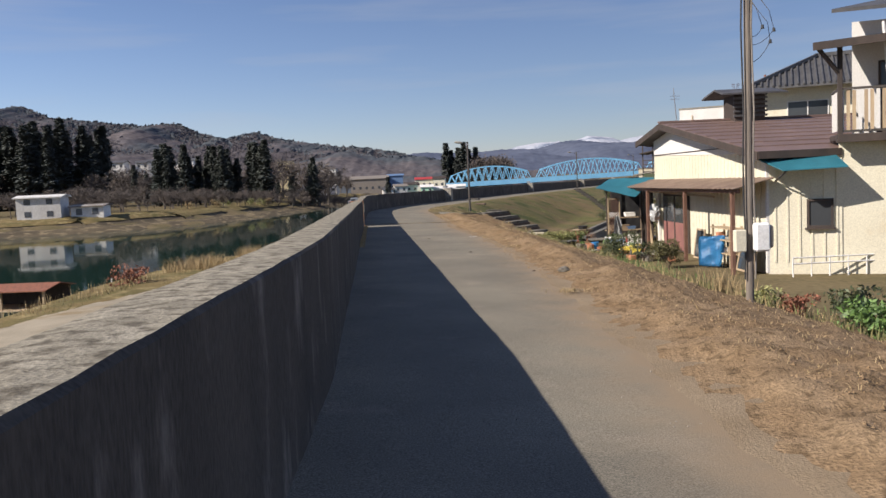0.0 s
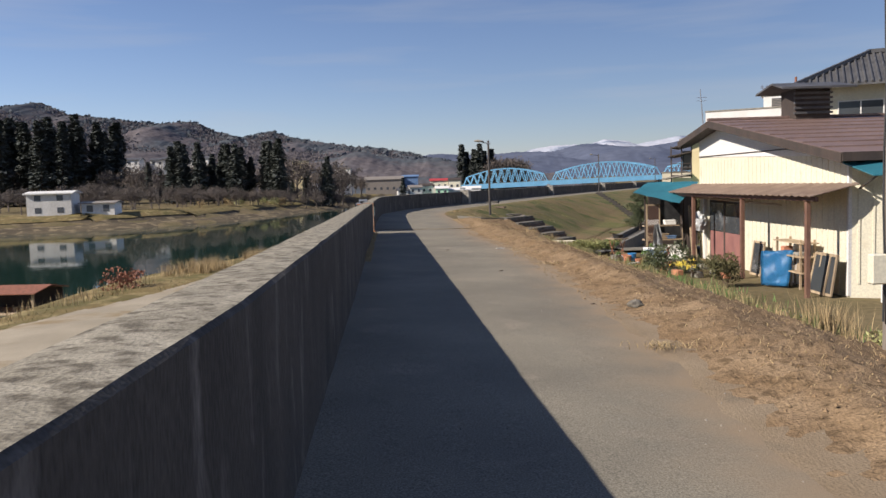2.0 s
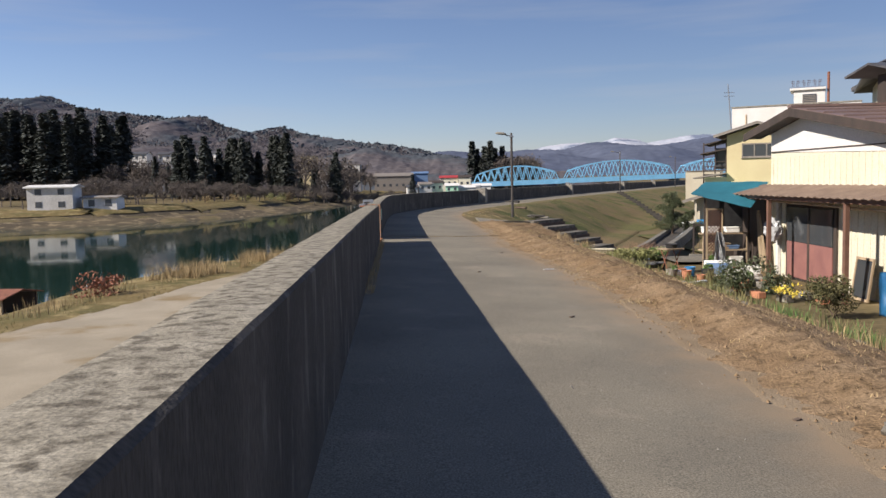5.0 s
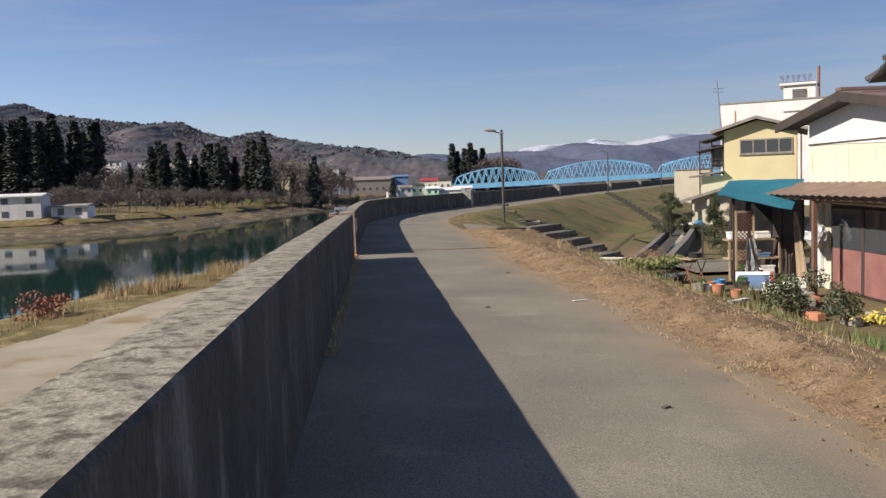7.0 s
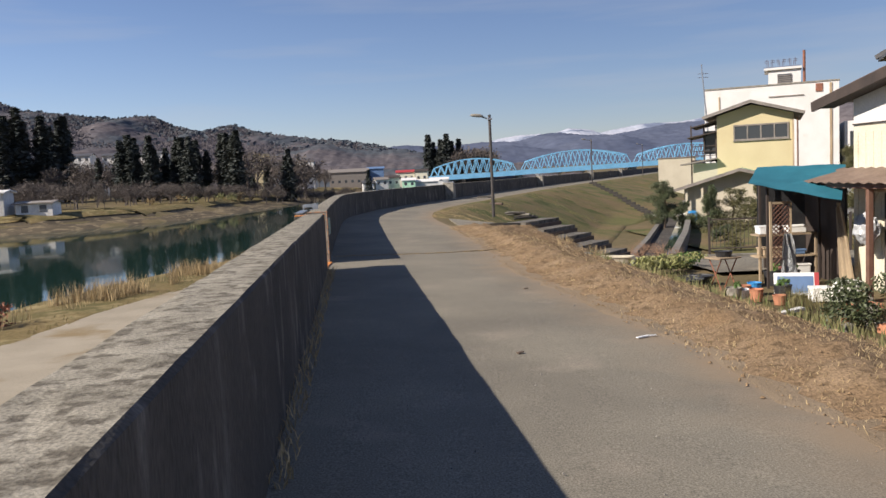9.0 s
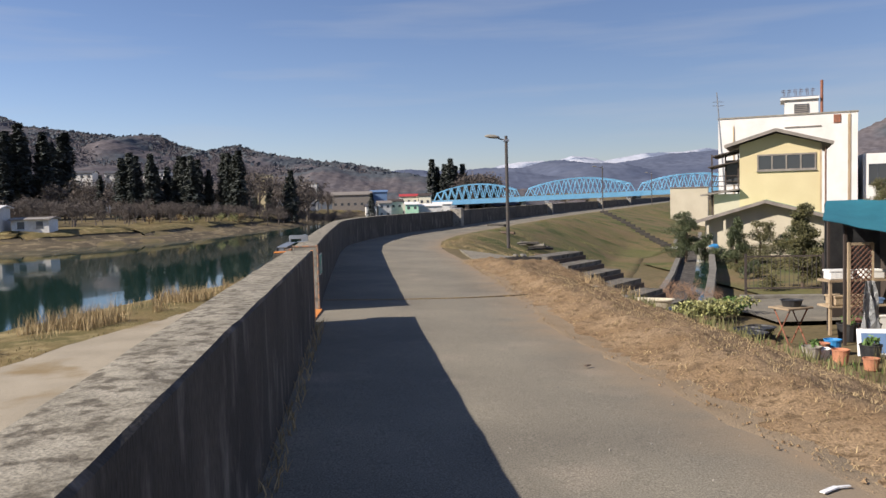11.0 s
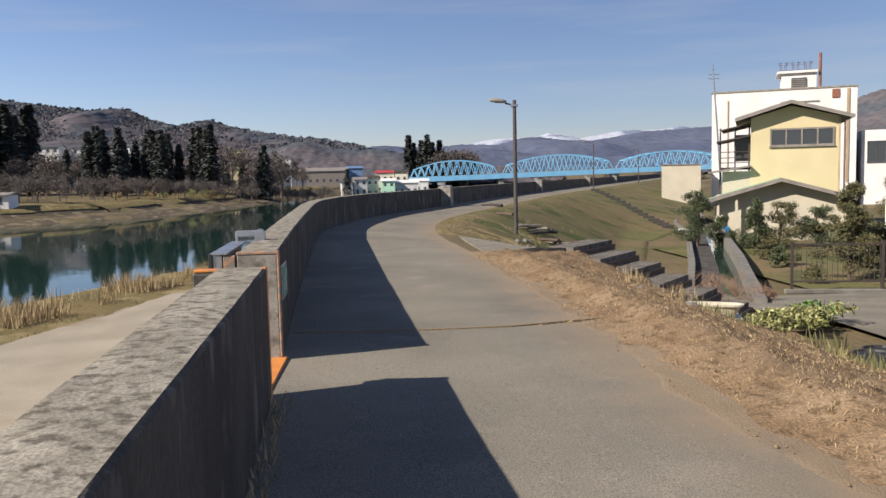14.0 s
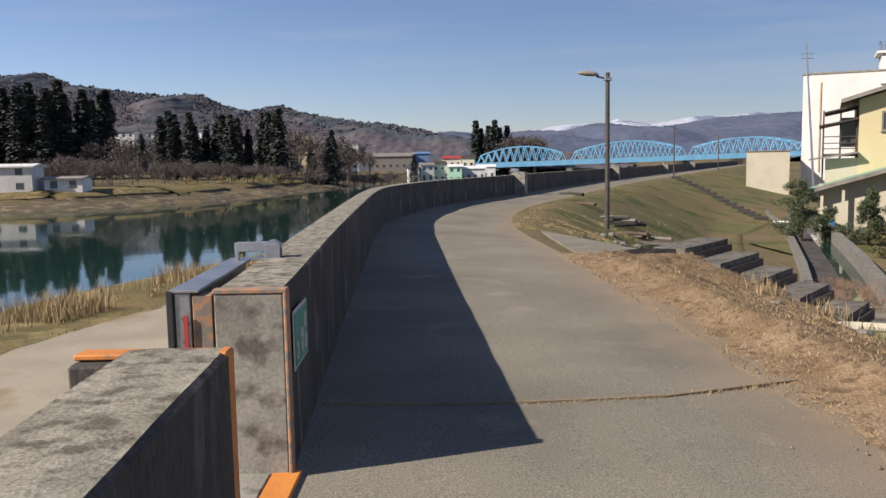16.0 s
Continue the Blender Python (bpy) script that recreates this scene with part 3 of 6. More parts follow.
def far_strip(name, d0, d1, lift, material, label):
    pts = []
    for (ax, ay), (bx, by) in zip(FARBANK[:-1], FARBANK[1:]):
        n = max(2, int(math.hypot(bx - ax, by - ay) / 4))
        nx_, ny_ = (by - ay), -(bx - ax)
        ln = math.hypot(nx_, ny_)
        for k in range(n):
            pts.append((ax + (bx - ax) * k / n, ay + (by - ay) * k / n, nx_ / ln, ny_ / ln))
    verts, faces, m = [], [], 9
    for x, y, nx_, ny_ in pts:
        for k in range(m):
            d = -(d0 + (d1 - d0) * k / (m - 1))
            px, py = x + nx_ * d, y + ny_ * d
            verts.append((px, py, float(land(np.array([px]), np.array([py]))[0]) + lift + 0.35 * fbm(px, py, 0.12)))
    for i in range(len(pts) - 1):
        for k in range(m - 1):
            q = i * m + k
            faces.append((q, q + 1, q + m + 1, q + m))
    return tagged(raw(name, verts, faces, material, smooth=True), label, "river bank", kind="structure")


far_strip("far_bank", -3, 10.5, 0.1, M["far_earth"], "dark earthy far river bank with flood terraces")
far_strip("far_verge", 10, 24, 0.3, M["dry_bank"], "strip of pale dry grass along the far bank")


# ---- floodgate gap in the parapet ----
WX = lambda y: 0.707 - 0.0575 * y  # inner face of the straight wall

sill = thing("gate_sill", 0, 0, 0, 0, "worn concrete gate sill with an orange stripe", "sill", kind="structure")
part("slab", boxb(-1.34, -1.045, 27.3, 28.8, -0.3, 0.012, 0.01), M["pale_concrete"], sill)
part("stripe", boxb(-1.04, -0.905, 27.4, 28.72, -0.3, 0.016, 0.004), M["orange"], sill, "bright orange painted stripe")

edge_near = thing("painted_edge", 0, 0, 0, 0, "orange safety paint on the end of the parapet", "painted edge", "painted edges", kind="structure")
part("top_stripe", boxb(-1.34, WX(27.4) + 0.004, 27.345, 27.428, 0.897, 0.915, 0.004), M["orange"], edge_near)
part("side_stripe", boxb(WX(27.4) - 0.03, WX(27.4) + 0.005, 27.345, 27.428, 0.0, 0.918, 0.006), M["orange"], edge_near)
part("flange", boxb(-1.34, -1.2, 27.3, 27.42, 0.79, 0.892, 0.01), M["concrete"], edge_near, "dark concrete flange behind the wall")
edge_far = thing("painted_edge", 0, 0, 0, 0, "orange safety paint on the end of the parapet", "painted edge", "painted edges", kind="structure")
part("top_stripe", boxb(-1.29, -0.94, 28.672, 28.74, 0.89, 0.913, 0.004), M["orange_dull"], edge_far)
part("side_stripe", boxb(-0.958, -0.938, 28.672, 28.74, 0.0, 0.90, 0.006), M["orange_dull"], edge_far)
part("end_face", boxb(-1.285, -0.959, 28.678, 28.8, 0.0, 0.888, 0.006), M["pale_concrete"], edge_far, "pale pitted concrete end face")

gate = thing("floodgate", -1.45, 28.75, 0, 2.5, "galvanised steel floodgate leaf stowed behind the wall", "floodgate")
part("leaf", boxb(-0.045, 0.03, 0.0, 1.35, -0.4, 0.885, 0.004), M["steel"], gate)
part("top_plate", boxb(-0.07, 0.075, -0.01, 1.37, 0.887, 0.902, 0.003), M["steel"], gate, "bright folded steel top plate")
part("edge_seal", boxb(-0.082, -0.05, -0.012, 0.03, -0.4, 0.90, 0.004), M["black"], gate, "black rubber seal")
part("guide", boxb(0.04, 0.135, 0.0, 0.10, -0.4, 0.875, 0.004), M["orange_dull"], gate, "faded orange guide strip")
part("marker", boxb(0.0, 0.02, -0.022, -0.012, 0.42, 0.78, 0.0), M["red_roof"], gate, "red and white marker strip")
for k in range(7):
    b = bmesh.new()
    rod(b, (-0.015, -0.012, 0.1 + 0.11 * k), (-0.015, 0.0, 0.1 + 0.11 * k), 0.008, n=6)
    part("rivet", b, M["steel"], gate)
hang = thing("gate_hanger", -1.32, 30.0, 0.905, 2.5, "galvanised steel roller hanger bolted on the coping", "hanger")
hang.scale = (0.7, 0.7, 0.75)
part("base_plate", boxb(-0.12, 0.14, -0.1, 0.1, 0.0, 0.012, 0.003), M["steel"], hang)
part("arm", boxb(-0.27, 0.1, -0.035, 0.035, 0.065, 0.145, 0.008), M["steel"], hang)
part("foot", boxb(-0.28, -0.245, -0.03, 0.03, -0.02, 0.14, 0.004), M["steel"], hang)
b = bmesh.new()
rod(b, (0.06, -0.06, 0.1), (0.06, 0.06, 0.1), 0.062, n=14)
part("roller", b, M["steel"], hang)
part("cheek", boxb(-0.01, 0.13, -0.075, -0.06, 0.0, 0.13, 0.004), M["steel"], hang)
part("cheek", boxb(-0.01, 0.13, 0.06, 0.075, 0.0, 0.13, 0.004), M["steel"], hang)

sign = thing("evacuation_sign", -0.964, 28.79, 0.78, 91.5, "green and white evacuation sign fixed to the wall", "sign")
part("panel", boxb(0.0, 0.44, -0.03, -0.022, -0.30, 0.0, 0.004), M["sign_white"], sign)
part("field", boxb(0.02, 0.42, -0.034, -0.031, -0.28, -0.02), M["sign_green"], sign)
for x0, x1, z0, z1, a in ((0.05, 0.12, -0.20, -0.17, 40), (0.05, 0.12, -0.24, -0.21, -40), (0.18, 0.27, -0.17, -0.12, 20), (0.2, 0.25, -0.25, -0.17, -25), (0.3, 0.38, -0.14, -0.06, 0), (0.3, 0.38, -0.25, -0.17, 15)):
    cx, cz = (x0 + x1) / 2, (z0 + z1) / 2
    part("mark", boxb(x0 - cx, x1 - cx, -0.0365, -0.0345, z0 - cz, z1 - cz, m=pose(cx, 0, cz, 0, a, 0)), M["sign_white"], sign)

PILLARS = ((63.2, 0.5), (90.5, 0.5), (117.0, 0.5), (140.7, 0.5))
# pillars built against the parapet where the gates further on are
for yy, dd in PILLARS:
    s = s_of_y(yy)
    px, py = on_levee(s, 0.16)
    qx, qy = on_levee(s + 1, 0.16)
    pil = thing("gate_pillar", float(px), float(py), 0, math.degrees(math.atan2(qy - py, qx - px)) - 90, "pale weathered concrete gate pillar in the parapet", "pillar", "gate pillars")
    part("shaft", boxb(-0.3, 0.36, -0.24, 0.24, -0.3, 1.0, 0.02), M["pale_concrete"], pil)
    part("cap", boxb(-0.2, 0.3, -0.24, 0.24, 1.0, 1.05, 0.01), M["steel"], pil, "steel gate hanger on top")
    part("hanger", boxb(-0.36, -0.05, -0.1, 0.3, 1.06, 1.2, 0.02), M["steel"], pil)

# expansion joint across the asphalt, overgrown
b = bmesh.new()
bar(b, (-0.98, 29.85, -0.006), (0.3, 29.95, -0.045), 0.014, 0.03)
bar(b, (0.3, 29.95, -0.045), (1.26, 30.15, -0.076), 0.03, 0.03)
bar(b, (1.26, 30.15, -0.076), (2.35, 30.62, -0.11), 0.03, 0.03)
tagged(link("road_joint", b, M["sand"]), "earth-filled joint across the asphalt", "joint", kind="structure")
# older asphalt patch between joint and steps spur
spur = [(2.15, 39.0, -0.09), (3.3, 39.7, -0.14), (4.25, 40.4, -0.17), (5.95, 42.55, -0.19), (4.6, 43.4, -0.17), (3.2, 43.9, -0.12), (2.1, 44.6, -0.09)]
b = bmesh.new()
slab(b, [(x, y, float(land(np.array([x]), np.array([y]))[0]) + (0.03 if x > 3.0 else -0.03)) for x, y, _ in spur], 0.3)
tagged(link("pavement_spur", b, M["asphalt"]), "asphalt spur leading to the steps", "pavement", kind="structure")

# steps down the landward side
steps = thing("stairs", 4.2, 40.62, -0.19, 0, "broad weathered concrete steps down to the canal", "stairs", kind="structure")
u, v = Vector((0.62, 0.785, 0)), Vector((0.785, -0.62, 0))
for k in range(7):
    L = 2.3 - 0.12 * k
    o = v * (0.74 * k) + u * (-0.18 * k - 0.25) - Vector((0, 0, 0.225 * k))
    b = bmesh.new()
    slab(b, [tuple(p) for p in (o - v * 0.3, o - v * 0.3 + u * L, o + u * L + v * 0.34, o + v * 0.34)], 0.6)
    part("step", b, M["step_concrete"], steps)
    # dark strip before each riser, painting the shade on its sunless face
    b = bmesh.new()
    dz = Vector((0, 0, 0.11))
    slab(b, [tuple(p - dz) for p in (o + v * 0.36, o + v * 0.36 + u * L, o + v * 0.43 + u * L, o + v * 0.43)], 0.5)
    part("riser_base", b, M["bark"], steps, "dark strip standing in for the shaded riser")

# earth heaped against the near ends of the steps
verts, faces = [], []
NU = 9
for i in range(41):
    k = i / 40 * 6.0 + 0.25
    o = Vector((4.2, 40.62, -0.19)) + v * (0.74 * k) + u * (-0.18 * k - 0.25) - Vector((0, 0, 0.225 * k))
    for j in range(NU):
        w = j / (NU - 1)
        p = o + u * (0.16 - 1.3 * w)
        edge = 0.05 if 0 < j < NU - 1 else 0.0
        p.z += (0.10 - 0.10 * w) * min(1.0, k / 2) - 0.04 + edge * fbm(p.x, p.y, 3.0) - 0.35 * (j == 0) - 0.55 * (j == NU - 1) - 0.3 * (i in (0, 40))
        verts.append(tuple(p))
for i in range(40):
    for j in range(NU - 1):
        q = i * NU + j
        faces.append((q, q + 1, q + NU + 1, q + NU))
tagged(raw("earth_bank", verts, faces, M["soil"], smooth=True), "brown earth heaped beside the concrete steps", "soil bank", kind="structure")

# canal at the foot of the levee
def strip(name, rows, material, parent):
    """A solid of quads through (left, right) pairs of points, with a top and skirts."""
    b = bmesh.new()
    prev = None
    for lft, rgt, low in rows:
        ring = [b.verts.new(p) for p in ((lft[0], lft[1], low), lft, rgt, (rgt[0], rgt[1], low))]
        if prev:
            for k in range(3):
                b.faces.new((prev[k], prev[k + 1], ring[k + 1], ring[k]))
        else:
            b.faces.new(ring)
        prev = ring
    b.faces.new(prev[::-1])
    bmesh.ops.recalc_face_normals(b, faces=b.faces[:])
    return part(name, b, material, parent)


canal = thing("canal", 0, 0, 0, 0, "narrow concrete drainage canal below the levee", "canal", kind="structure")
cl = [(8.4, 42.0), (10.2, 46.5), (12.6, 52.5), (15.6, 60.5), (18.6, 68.5), (21.0, 77), (24, 85)]
off = lambda d, z: [(x + d * 0.93, y - d * 0.37, z) for x, y in cl]
strip("wall", [(a, b2, -3.4) for a, b2 in zip(off(-0.75, -2.05), off(-0.5, -2.05))], M["rock"], canal)
strip("wall", [(a, b2, -3.4) for a, b2 in zip(off(1.0, -1.75), off(1.28, -1.75))], M["rock"], canal)
strip("bed", [(a, b2, -3.4) for a, b2 in zip(off(-0.5, -2.28), off(0.35, -2.28))], M["concrete"], canal)
strip("stream", [(a, b2, -3.4) for a, b2 in zip(off(0.35, -2.26), off(1.0, -2.26))], M["water"], canal)
b = bmesh.new()
rod(b, (16.9, 67.5, -1.85), (19.7, 66.4, -1.85), 0.06)
part("pipe", b, M["white_plastic"], canal, "white pipe crossing the canal")

def patch(name, xs, ys, lift, material, label, category):
    """A sheet laid on the ground between four edges."""
    verts = [(x, y, float(land(np.array([x]), np.array([y]))[0]) + lift + 0.01 * fbm(x, y, 0.6)) for y in ys for x in xs]
    m = len(xs)
    faces = [(j * m + i, j * m + i + 1, (j + 1) * m + i + 1, (j + 1) * m + i) for j in range(len(ys) - 1) for i in range(m - 1)]
    return tagged(raw(name, verts, faces, material, smooth=True), label, category, kind="structure")


patch("yard", np.linspace(8.5, 24, 40), np.linspace(34.9, 44.9, 28), 0.06, M["asphalt"], "grey asphalt yard beyond the garden bank", "yard")
patch("lawn", np.linspace(13.4, 26, 40), np.linspace(46.2, 62, 50), 0.05, M["grass_slope"], "thin winter lawn before the yellow house", "lawn")

# stone steps set into the grass slope
ssteps = thing("slope_steps", 0, 0, 0, 0, "line of stone steps up the grass slope, riser shade in their dark colour", "steps", kind="structure")
for k in range(15):
    t = k / 14 * 4
    x = float(np.interp(t, (0, 1, 2, 3, 4), (19.6, 19.15, 19.1, 18.93, 18.5)))
    y = float(np.interp(t, (0, 1, 2, 3, 4), (95.4, 88.2, 82.9, 77.8, 73.4)))
    z = float(land(np.array([x]), np.array([y]))[0])
    # whole step coloured dark to show its shaded riser from afar
    part("step", boxb(-0.38, 0.38, -0.16, 0.16, -0.3, 0.22, 0.02, m=pose(x, y, z, 0, 0, -20)), M["step_shade_branch_dark"], ssteps)


# ---- street lamps and the utility pole ----
def street_lamp(x, y, z, h, rz, arm=0.62, label="dark weathered street lamp post with a pale lamp head"):
    t = thing("street_lamp", x, y, z, rz, label, "street lamp", "street lamps")
    b = bmesh.new()
    rod(b, (0, 0, -0.3), (0, 0, h), 0.062, 0.052, 12)
    part("post", b, M["dark_steel"], t)
    b = bmesh.new()
    rod(b, (0.03, 0, h - 0.16), (-arm * 0.45, 0, h - 0.09), 0.022, n=8)
    part("arm", b, M["dark_steel"], t)
    b = bmesh.new()
    bmesh.ops.create_uvsphere(b, u_segments=14, v_segments=8, radius=1.0)
    for w in b.verts:
        w.co = Vector((w.co.x * 0.27 - arm * 0.78, w.co.y * 0.1, w.co.z * (0.085 if w.co.z > 0 else 0.05) + h - 0.03 + 0.12 * (-w.co.x * 0.27) * 0.9))
    part("lamp_head", b, M["pale_concrete"], t, "pale grey oval lamp head", smooth=True)
    part("bracket", boxb(-0.09, 0.09, -0.07, 0.07, h - 0.2, h - 0.12, 0.01), M["steel"], t)
    return t


street_lamp(3.88, 45.5, 0.06, 3.6, 2)
far_lamps = [(99, 4.6), (141, 5.0)]
for yy, h in far_lamps:
    x, y = on_levee(s_of_y(yy), 3.6)
    street_lamp(float(x), float(y), -0.15, h, 15, 1.1)

pole = thing("utility_pole", 6.33, 12.05, -0.85, 0, "weathered slim utility pole with cables and meter boxes", "utility pole")
b = bmesh.new()
rod(b, (0, 0, -0.2), (0.03, 0, 6.6), 0.064, 0.052, 12)
part("post", b, M["pole"], pole)
for dx, r in ((-0.09, 0.014), (0.074, 0.014)):
    b = bmesh.new()
    rings = []
    for k in range(10):
        cx, cz = dx + 0.014 * math.sin(k * 1.9), 0.5 + k * 0.66
        rings.append([b.verts.new((cx + r * math.cos(j * 1.0472), -0.05 + r * math.sin(j * 1.0472), cz)) for j in range(6)])
    for p, q in zip(rings[:-1], rings[1:]):
        for j in range(6):
            b.faces.new((p[j], p[(j + 1) % 6], q[(j + 1) % 6], q[j]))
    part("cable", b, M["black"] if dx < 0 else M["grey_roof"], pole)
part("meter_box", boxb(0.02, 0.26, -0.22, -0.06, 0.95, 1.4, 0.03), M["white_plastic"], pole, "white rounded meter box")
# grey block on the side away from the sun, its shade put in as colour
part("meter_box", boxb(0.20, 0.32, -0.2, -0.02, 1.0, 1.36, 0.03), M["grey_roof"], pole, "grey block painting the shaded side of the meter box")
part("switch_box", boxb(-0.28, -0.1, -0.16, -0.04, 0.95, 1.3, 0.015), M["cream"], pole, "beige switch box")
for k, (dx, dz) in enumerate(((0.26, 4.45), (0.44, 4.4), (0.38, 4.22))):
    b = bmesh.new()
    rod(b, (dx, 0, dz - 0.03), (dx, 0, dz + 0.03), 0.03, 0.02, 8)
    part("insulator", b, M["black"], pole)
    b = bmesh.new()
    arc = [(0.05 + (dx - 0.05) * q, 0, dz - 0.12 - 0.1 * k + (0.12 + 0.1 * k) * q - 0.3 * q * (1 - q)) for q in (0, 0.25, 0.5, 0.75, 1)]
    arc += [(dx + 0.03 + 0.03 * k, 0.3, dz + 0.35), (dx - 0.06, 0.8, dz + 0.9), (dx - 0.2, 1.6, dz + 1.7)]
    for p, q in zip(arc[:-1], arc[1:]):
        rod(b, p, q, 0.005, n=5)
    part("wire", b, M["black"], pole)


# ---- houses ----
def window(parent, x0, x1, z0, z1, y, panes=1, frame_mat=None, w=0.06):
    """A window in a wall that faces -y: frame, panes, sill."""
    frame_mat = frame_mat or M["dark_wood"]
    t = new("window")
    t.parent = parent
    b = bmesh.new()
    box(b, x0, x1, y - 0.07, y, z0, z0 + w)
    box(b, x0, x1, y - 0.07, y, z1 - w, z1)
    for k in range(panes + 1):
        xx = x0 + (x1 - x0 - w) * k / panes
        box(b, xx, xx + w, y - 0.066, y, z0 + w, z1 - w)
    part("frame", b, frame_mat, t)
    for k in range(panes):
        a = x0 + (x1 - x0 - w) * k / panes + w
        c = x0 + (x1 - x0 - w) * (k + 1) / panes
        part("pane", boxb(a, c, y - 0.03, y - 0.01, z0 + w, z1 - w), M["glass"], t)
    part("sill", boxb(x0 - 0.05, x1 + 0.05, y - 0.12, y - 0.002, z0 - 0.05, z0 - 0.003), frame_mat, t)
    return t


h1 = thing("house", 0, 0, 0, 0, "cream house with brown metal roof beside the garden", "house")
b = bmesh.new()
prism(b, ((21.6, -1.7), (32.4, -1.7), (32.4, 2.72), (29.9, 3.10), (21.6, 1.78)), 10.7, 19.0)
part("wall", b, M["cream"], h1)
b = bmesh.new()
prism(b, ((21.75, 1.98 - 0.18), (32.36, 2.13), (32.36, 2.68), (29.9, 3.06), (21.75, 1.79)), 10.68, 10.702)
part("gable_panel", b, M["white"], h1, "white plaster gable panel")
part("trim", boxb(10.66, 10.70, 23.4, 32.38, -0.015, 0.015, m=Matrix(((1, 0, 0, 0), (0, 1, 0, 0), (0, 0.005, 1, 1.97), (0, 0, 0, 1)))), M["dark_wood"], h1, "thin dark line under the gable panel")
# vertical siding ribs
for k in range(36):
    yy = 21.7 + k * 0.3
    part("siding_rib", boxb(10.685, 10.702, yy, yy + 0.045, -1.5, 1.95), M["cream"], h1)
FRONT = pose(10.72, 21.58, 0, 0, 0, -20)
part("front_wall", boxb(0.0, 1.86, -0.02, 0.9, -1.7, 1.72, m=FRONT), M["cream"], h1)
for k in range(6):
    part("siding_rib", boxb(0.16 + k * 0.31, 0.21 + k * 0.31, -0.045, -0.018, -1.2, 1.7, m=FRONT), M["cream"], h1)
part("corner_board", boxb(10.66, 10.78, 21.55, 21.64, -1.5, 1.78, 0.01), M["white"], h1)


def roof_plane(name, pts, thick, material, parent, seams=0, label=""):
    b = bmesh.new()
    slab(b, pts, thick)
    ob = part(name, b, material, parent, label)
    p = [Vector(q) for q in pts]
    for k in range(1, seams):
        t = k / seams
        b = bmesh.new()
        bar(b, p[0].lerp(p[3], t) + Vector((0, 0, 0.012)), p[1].lerp(p[2], t) + Vector((0, 0, 0.012)), 0.05, 0.03)
        part("seam", b, material, parent)
    return ob


R0 = 10.2
roof_plane("roof", [(R0, 29.9, 3.27), (19.3, 29.9, 3.27), (19.3, 20.95, 1.86), (R0, 20.95, 1.86)], 0.07, M["brown_roof"], h1, 9)
roof_plane("roof", [(R0, 29.9, 3.275), (19.3, 29.9, 3.275), (19.3, 33.25, 2.76), (R0, 33.25, 2.76)], 0.07, M["brown_roof"], h1)
for a, c in (((R0, 29.9, 3.14), (R0, 20.93, 1.73)), ((R0, 29.9, 3.14), (R0, 33.3, 2.62))):
    b = bmesh.new()
    bar(b, a, c, 0.06, 0.22)
    part("bargeboard", b, M["dark_wood"], h1)
b = bmesh.new()
slab(b, [(R0 + 0.03, 29.9, 3.1), (10.69, 29.9, 3.1), (10.69, 21.0, 1.72), (R0 + 0.03, 21.0, 1.72)], 0.03)
part("soffit", b, M["dark_wood"], h1)
b = bmesh.new()
slab(b, [(R0 + 0.03, 29.9, 3.1), (10.69, 29.9, 3.1), (10.69, 33.2, 2.6), (R0 + 0.03, 33.2, 2.6)], 0.03)
part("soffit", b, M["dark_wood"], h1)
part("eave_board", boxb(R0, 12.45, 20.9, 20.98, 1.66, 1.86), M["dark_wood"], h1)
b = bmesh.new()
bar(b, (R0 - 0.02, 29.9, 3.3), (19.3, 29.9, 3.3), 0.25, 0.07)
part("ridge_cap", b, M["brown_roof"], h1)
b = bmesh.new()
slab(b, [(10.25, 21.55, 1.76), (12.3, 21.0, 1.72), (12.2, 20.1, 1.37), (10.65, 20.45, 1.34)], 0.03)
part("awning", b, M["teal"], h1, "teal sheet awning")
b = bmesh.new()
rod(b, (10.9, 21.58, 1.0), (10.75, 20.45, 1.32), 0.025)
part("awning_bracket", b, M["dark_steel"], h1)
window(h1, 0.98, 1.64, -0.26, 0.52, -0.02).matrix_local = FRONT
# cupola on the ridge
part("cupola", boxb(12.85, 14.0, 29.35, 30.45, 3.1, 4.15, 0.02), M["dark_wood"], h1)
b = bmesh.new()
slab(b, [(12.2, 28.8, 4.18), (14.6, 28.8, 4.18), (14.5, 29.9, 4.42), (12.3, 29.9, 4.42)], 0.06)
slab(b, [(12.2, 31.0, 4.18), (14.6, 31.0, 4.18), (14.5, 29.9, 4.42), (12.3, 29.9, 4.42)], 0.06)
part("cupola_roof", b, M["tile"], h1)
for k in range(5):
    part("louver", boxb(12.8, 14.05, 29.28, 29.36, 3.35 + k * 0.16, 3.42 + k * 0.16, m=None), M["tile"], h1)
# veranda
b = bmesh.new()
n = 64
prev = None
for k in range(n + 1):
    y = 21.1 + (33.0 - 21.1) * k / n
    dz = 0.018 if k % 2 else -0.018
    ring = [b.verts.new((10.7, y, 1.16 + dz)), b.verts.new((9.55, y, 0.90 + dz)), b.verts.new((9.55, y, 0.88 + dz)), b.verts.new((10.7, y, 1.14 + dz))]
    if prev:
        for j in range(4):
            b.faces.new((prev[j], prev[(j + 1) % 4], ring[(j + 1) % 4], ring[j]))
    prev = ring
bmesh.ops.recalc_face_normals(b, faces=b.faces[:])
part("veranda_roof", b, M["corrugated"], h1, "brown corrugated veranda roof")
for yy in (30.2, 25.8, 21.7):
    part("veranda_post", boxb(9.72, 9.83, yy - 0.055, yy + 0.055, -1.6, 0.86, 0.008), M["brown_post"], h1)
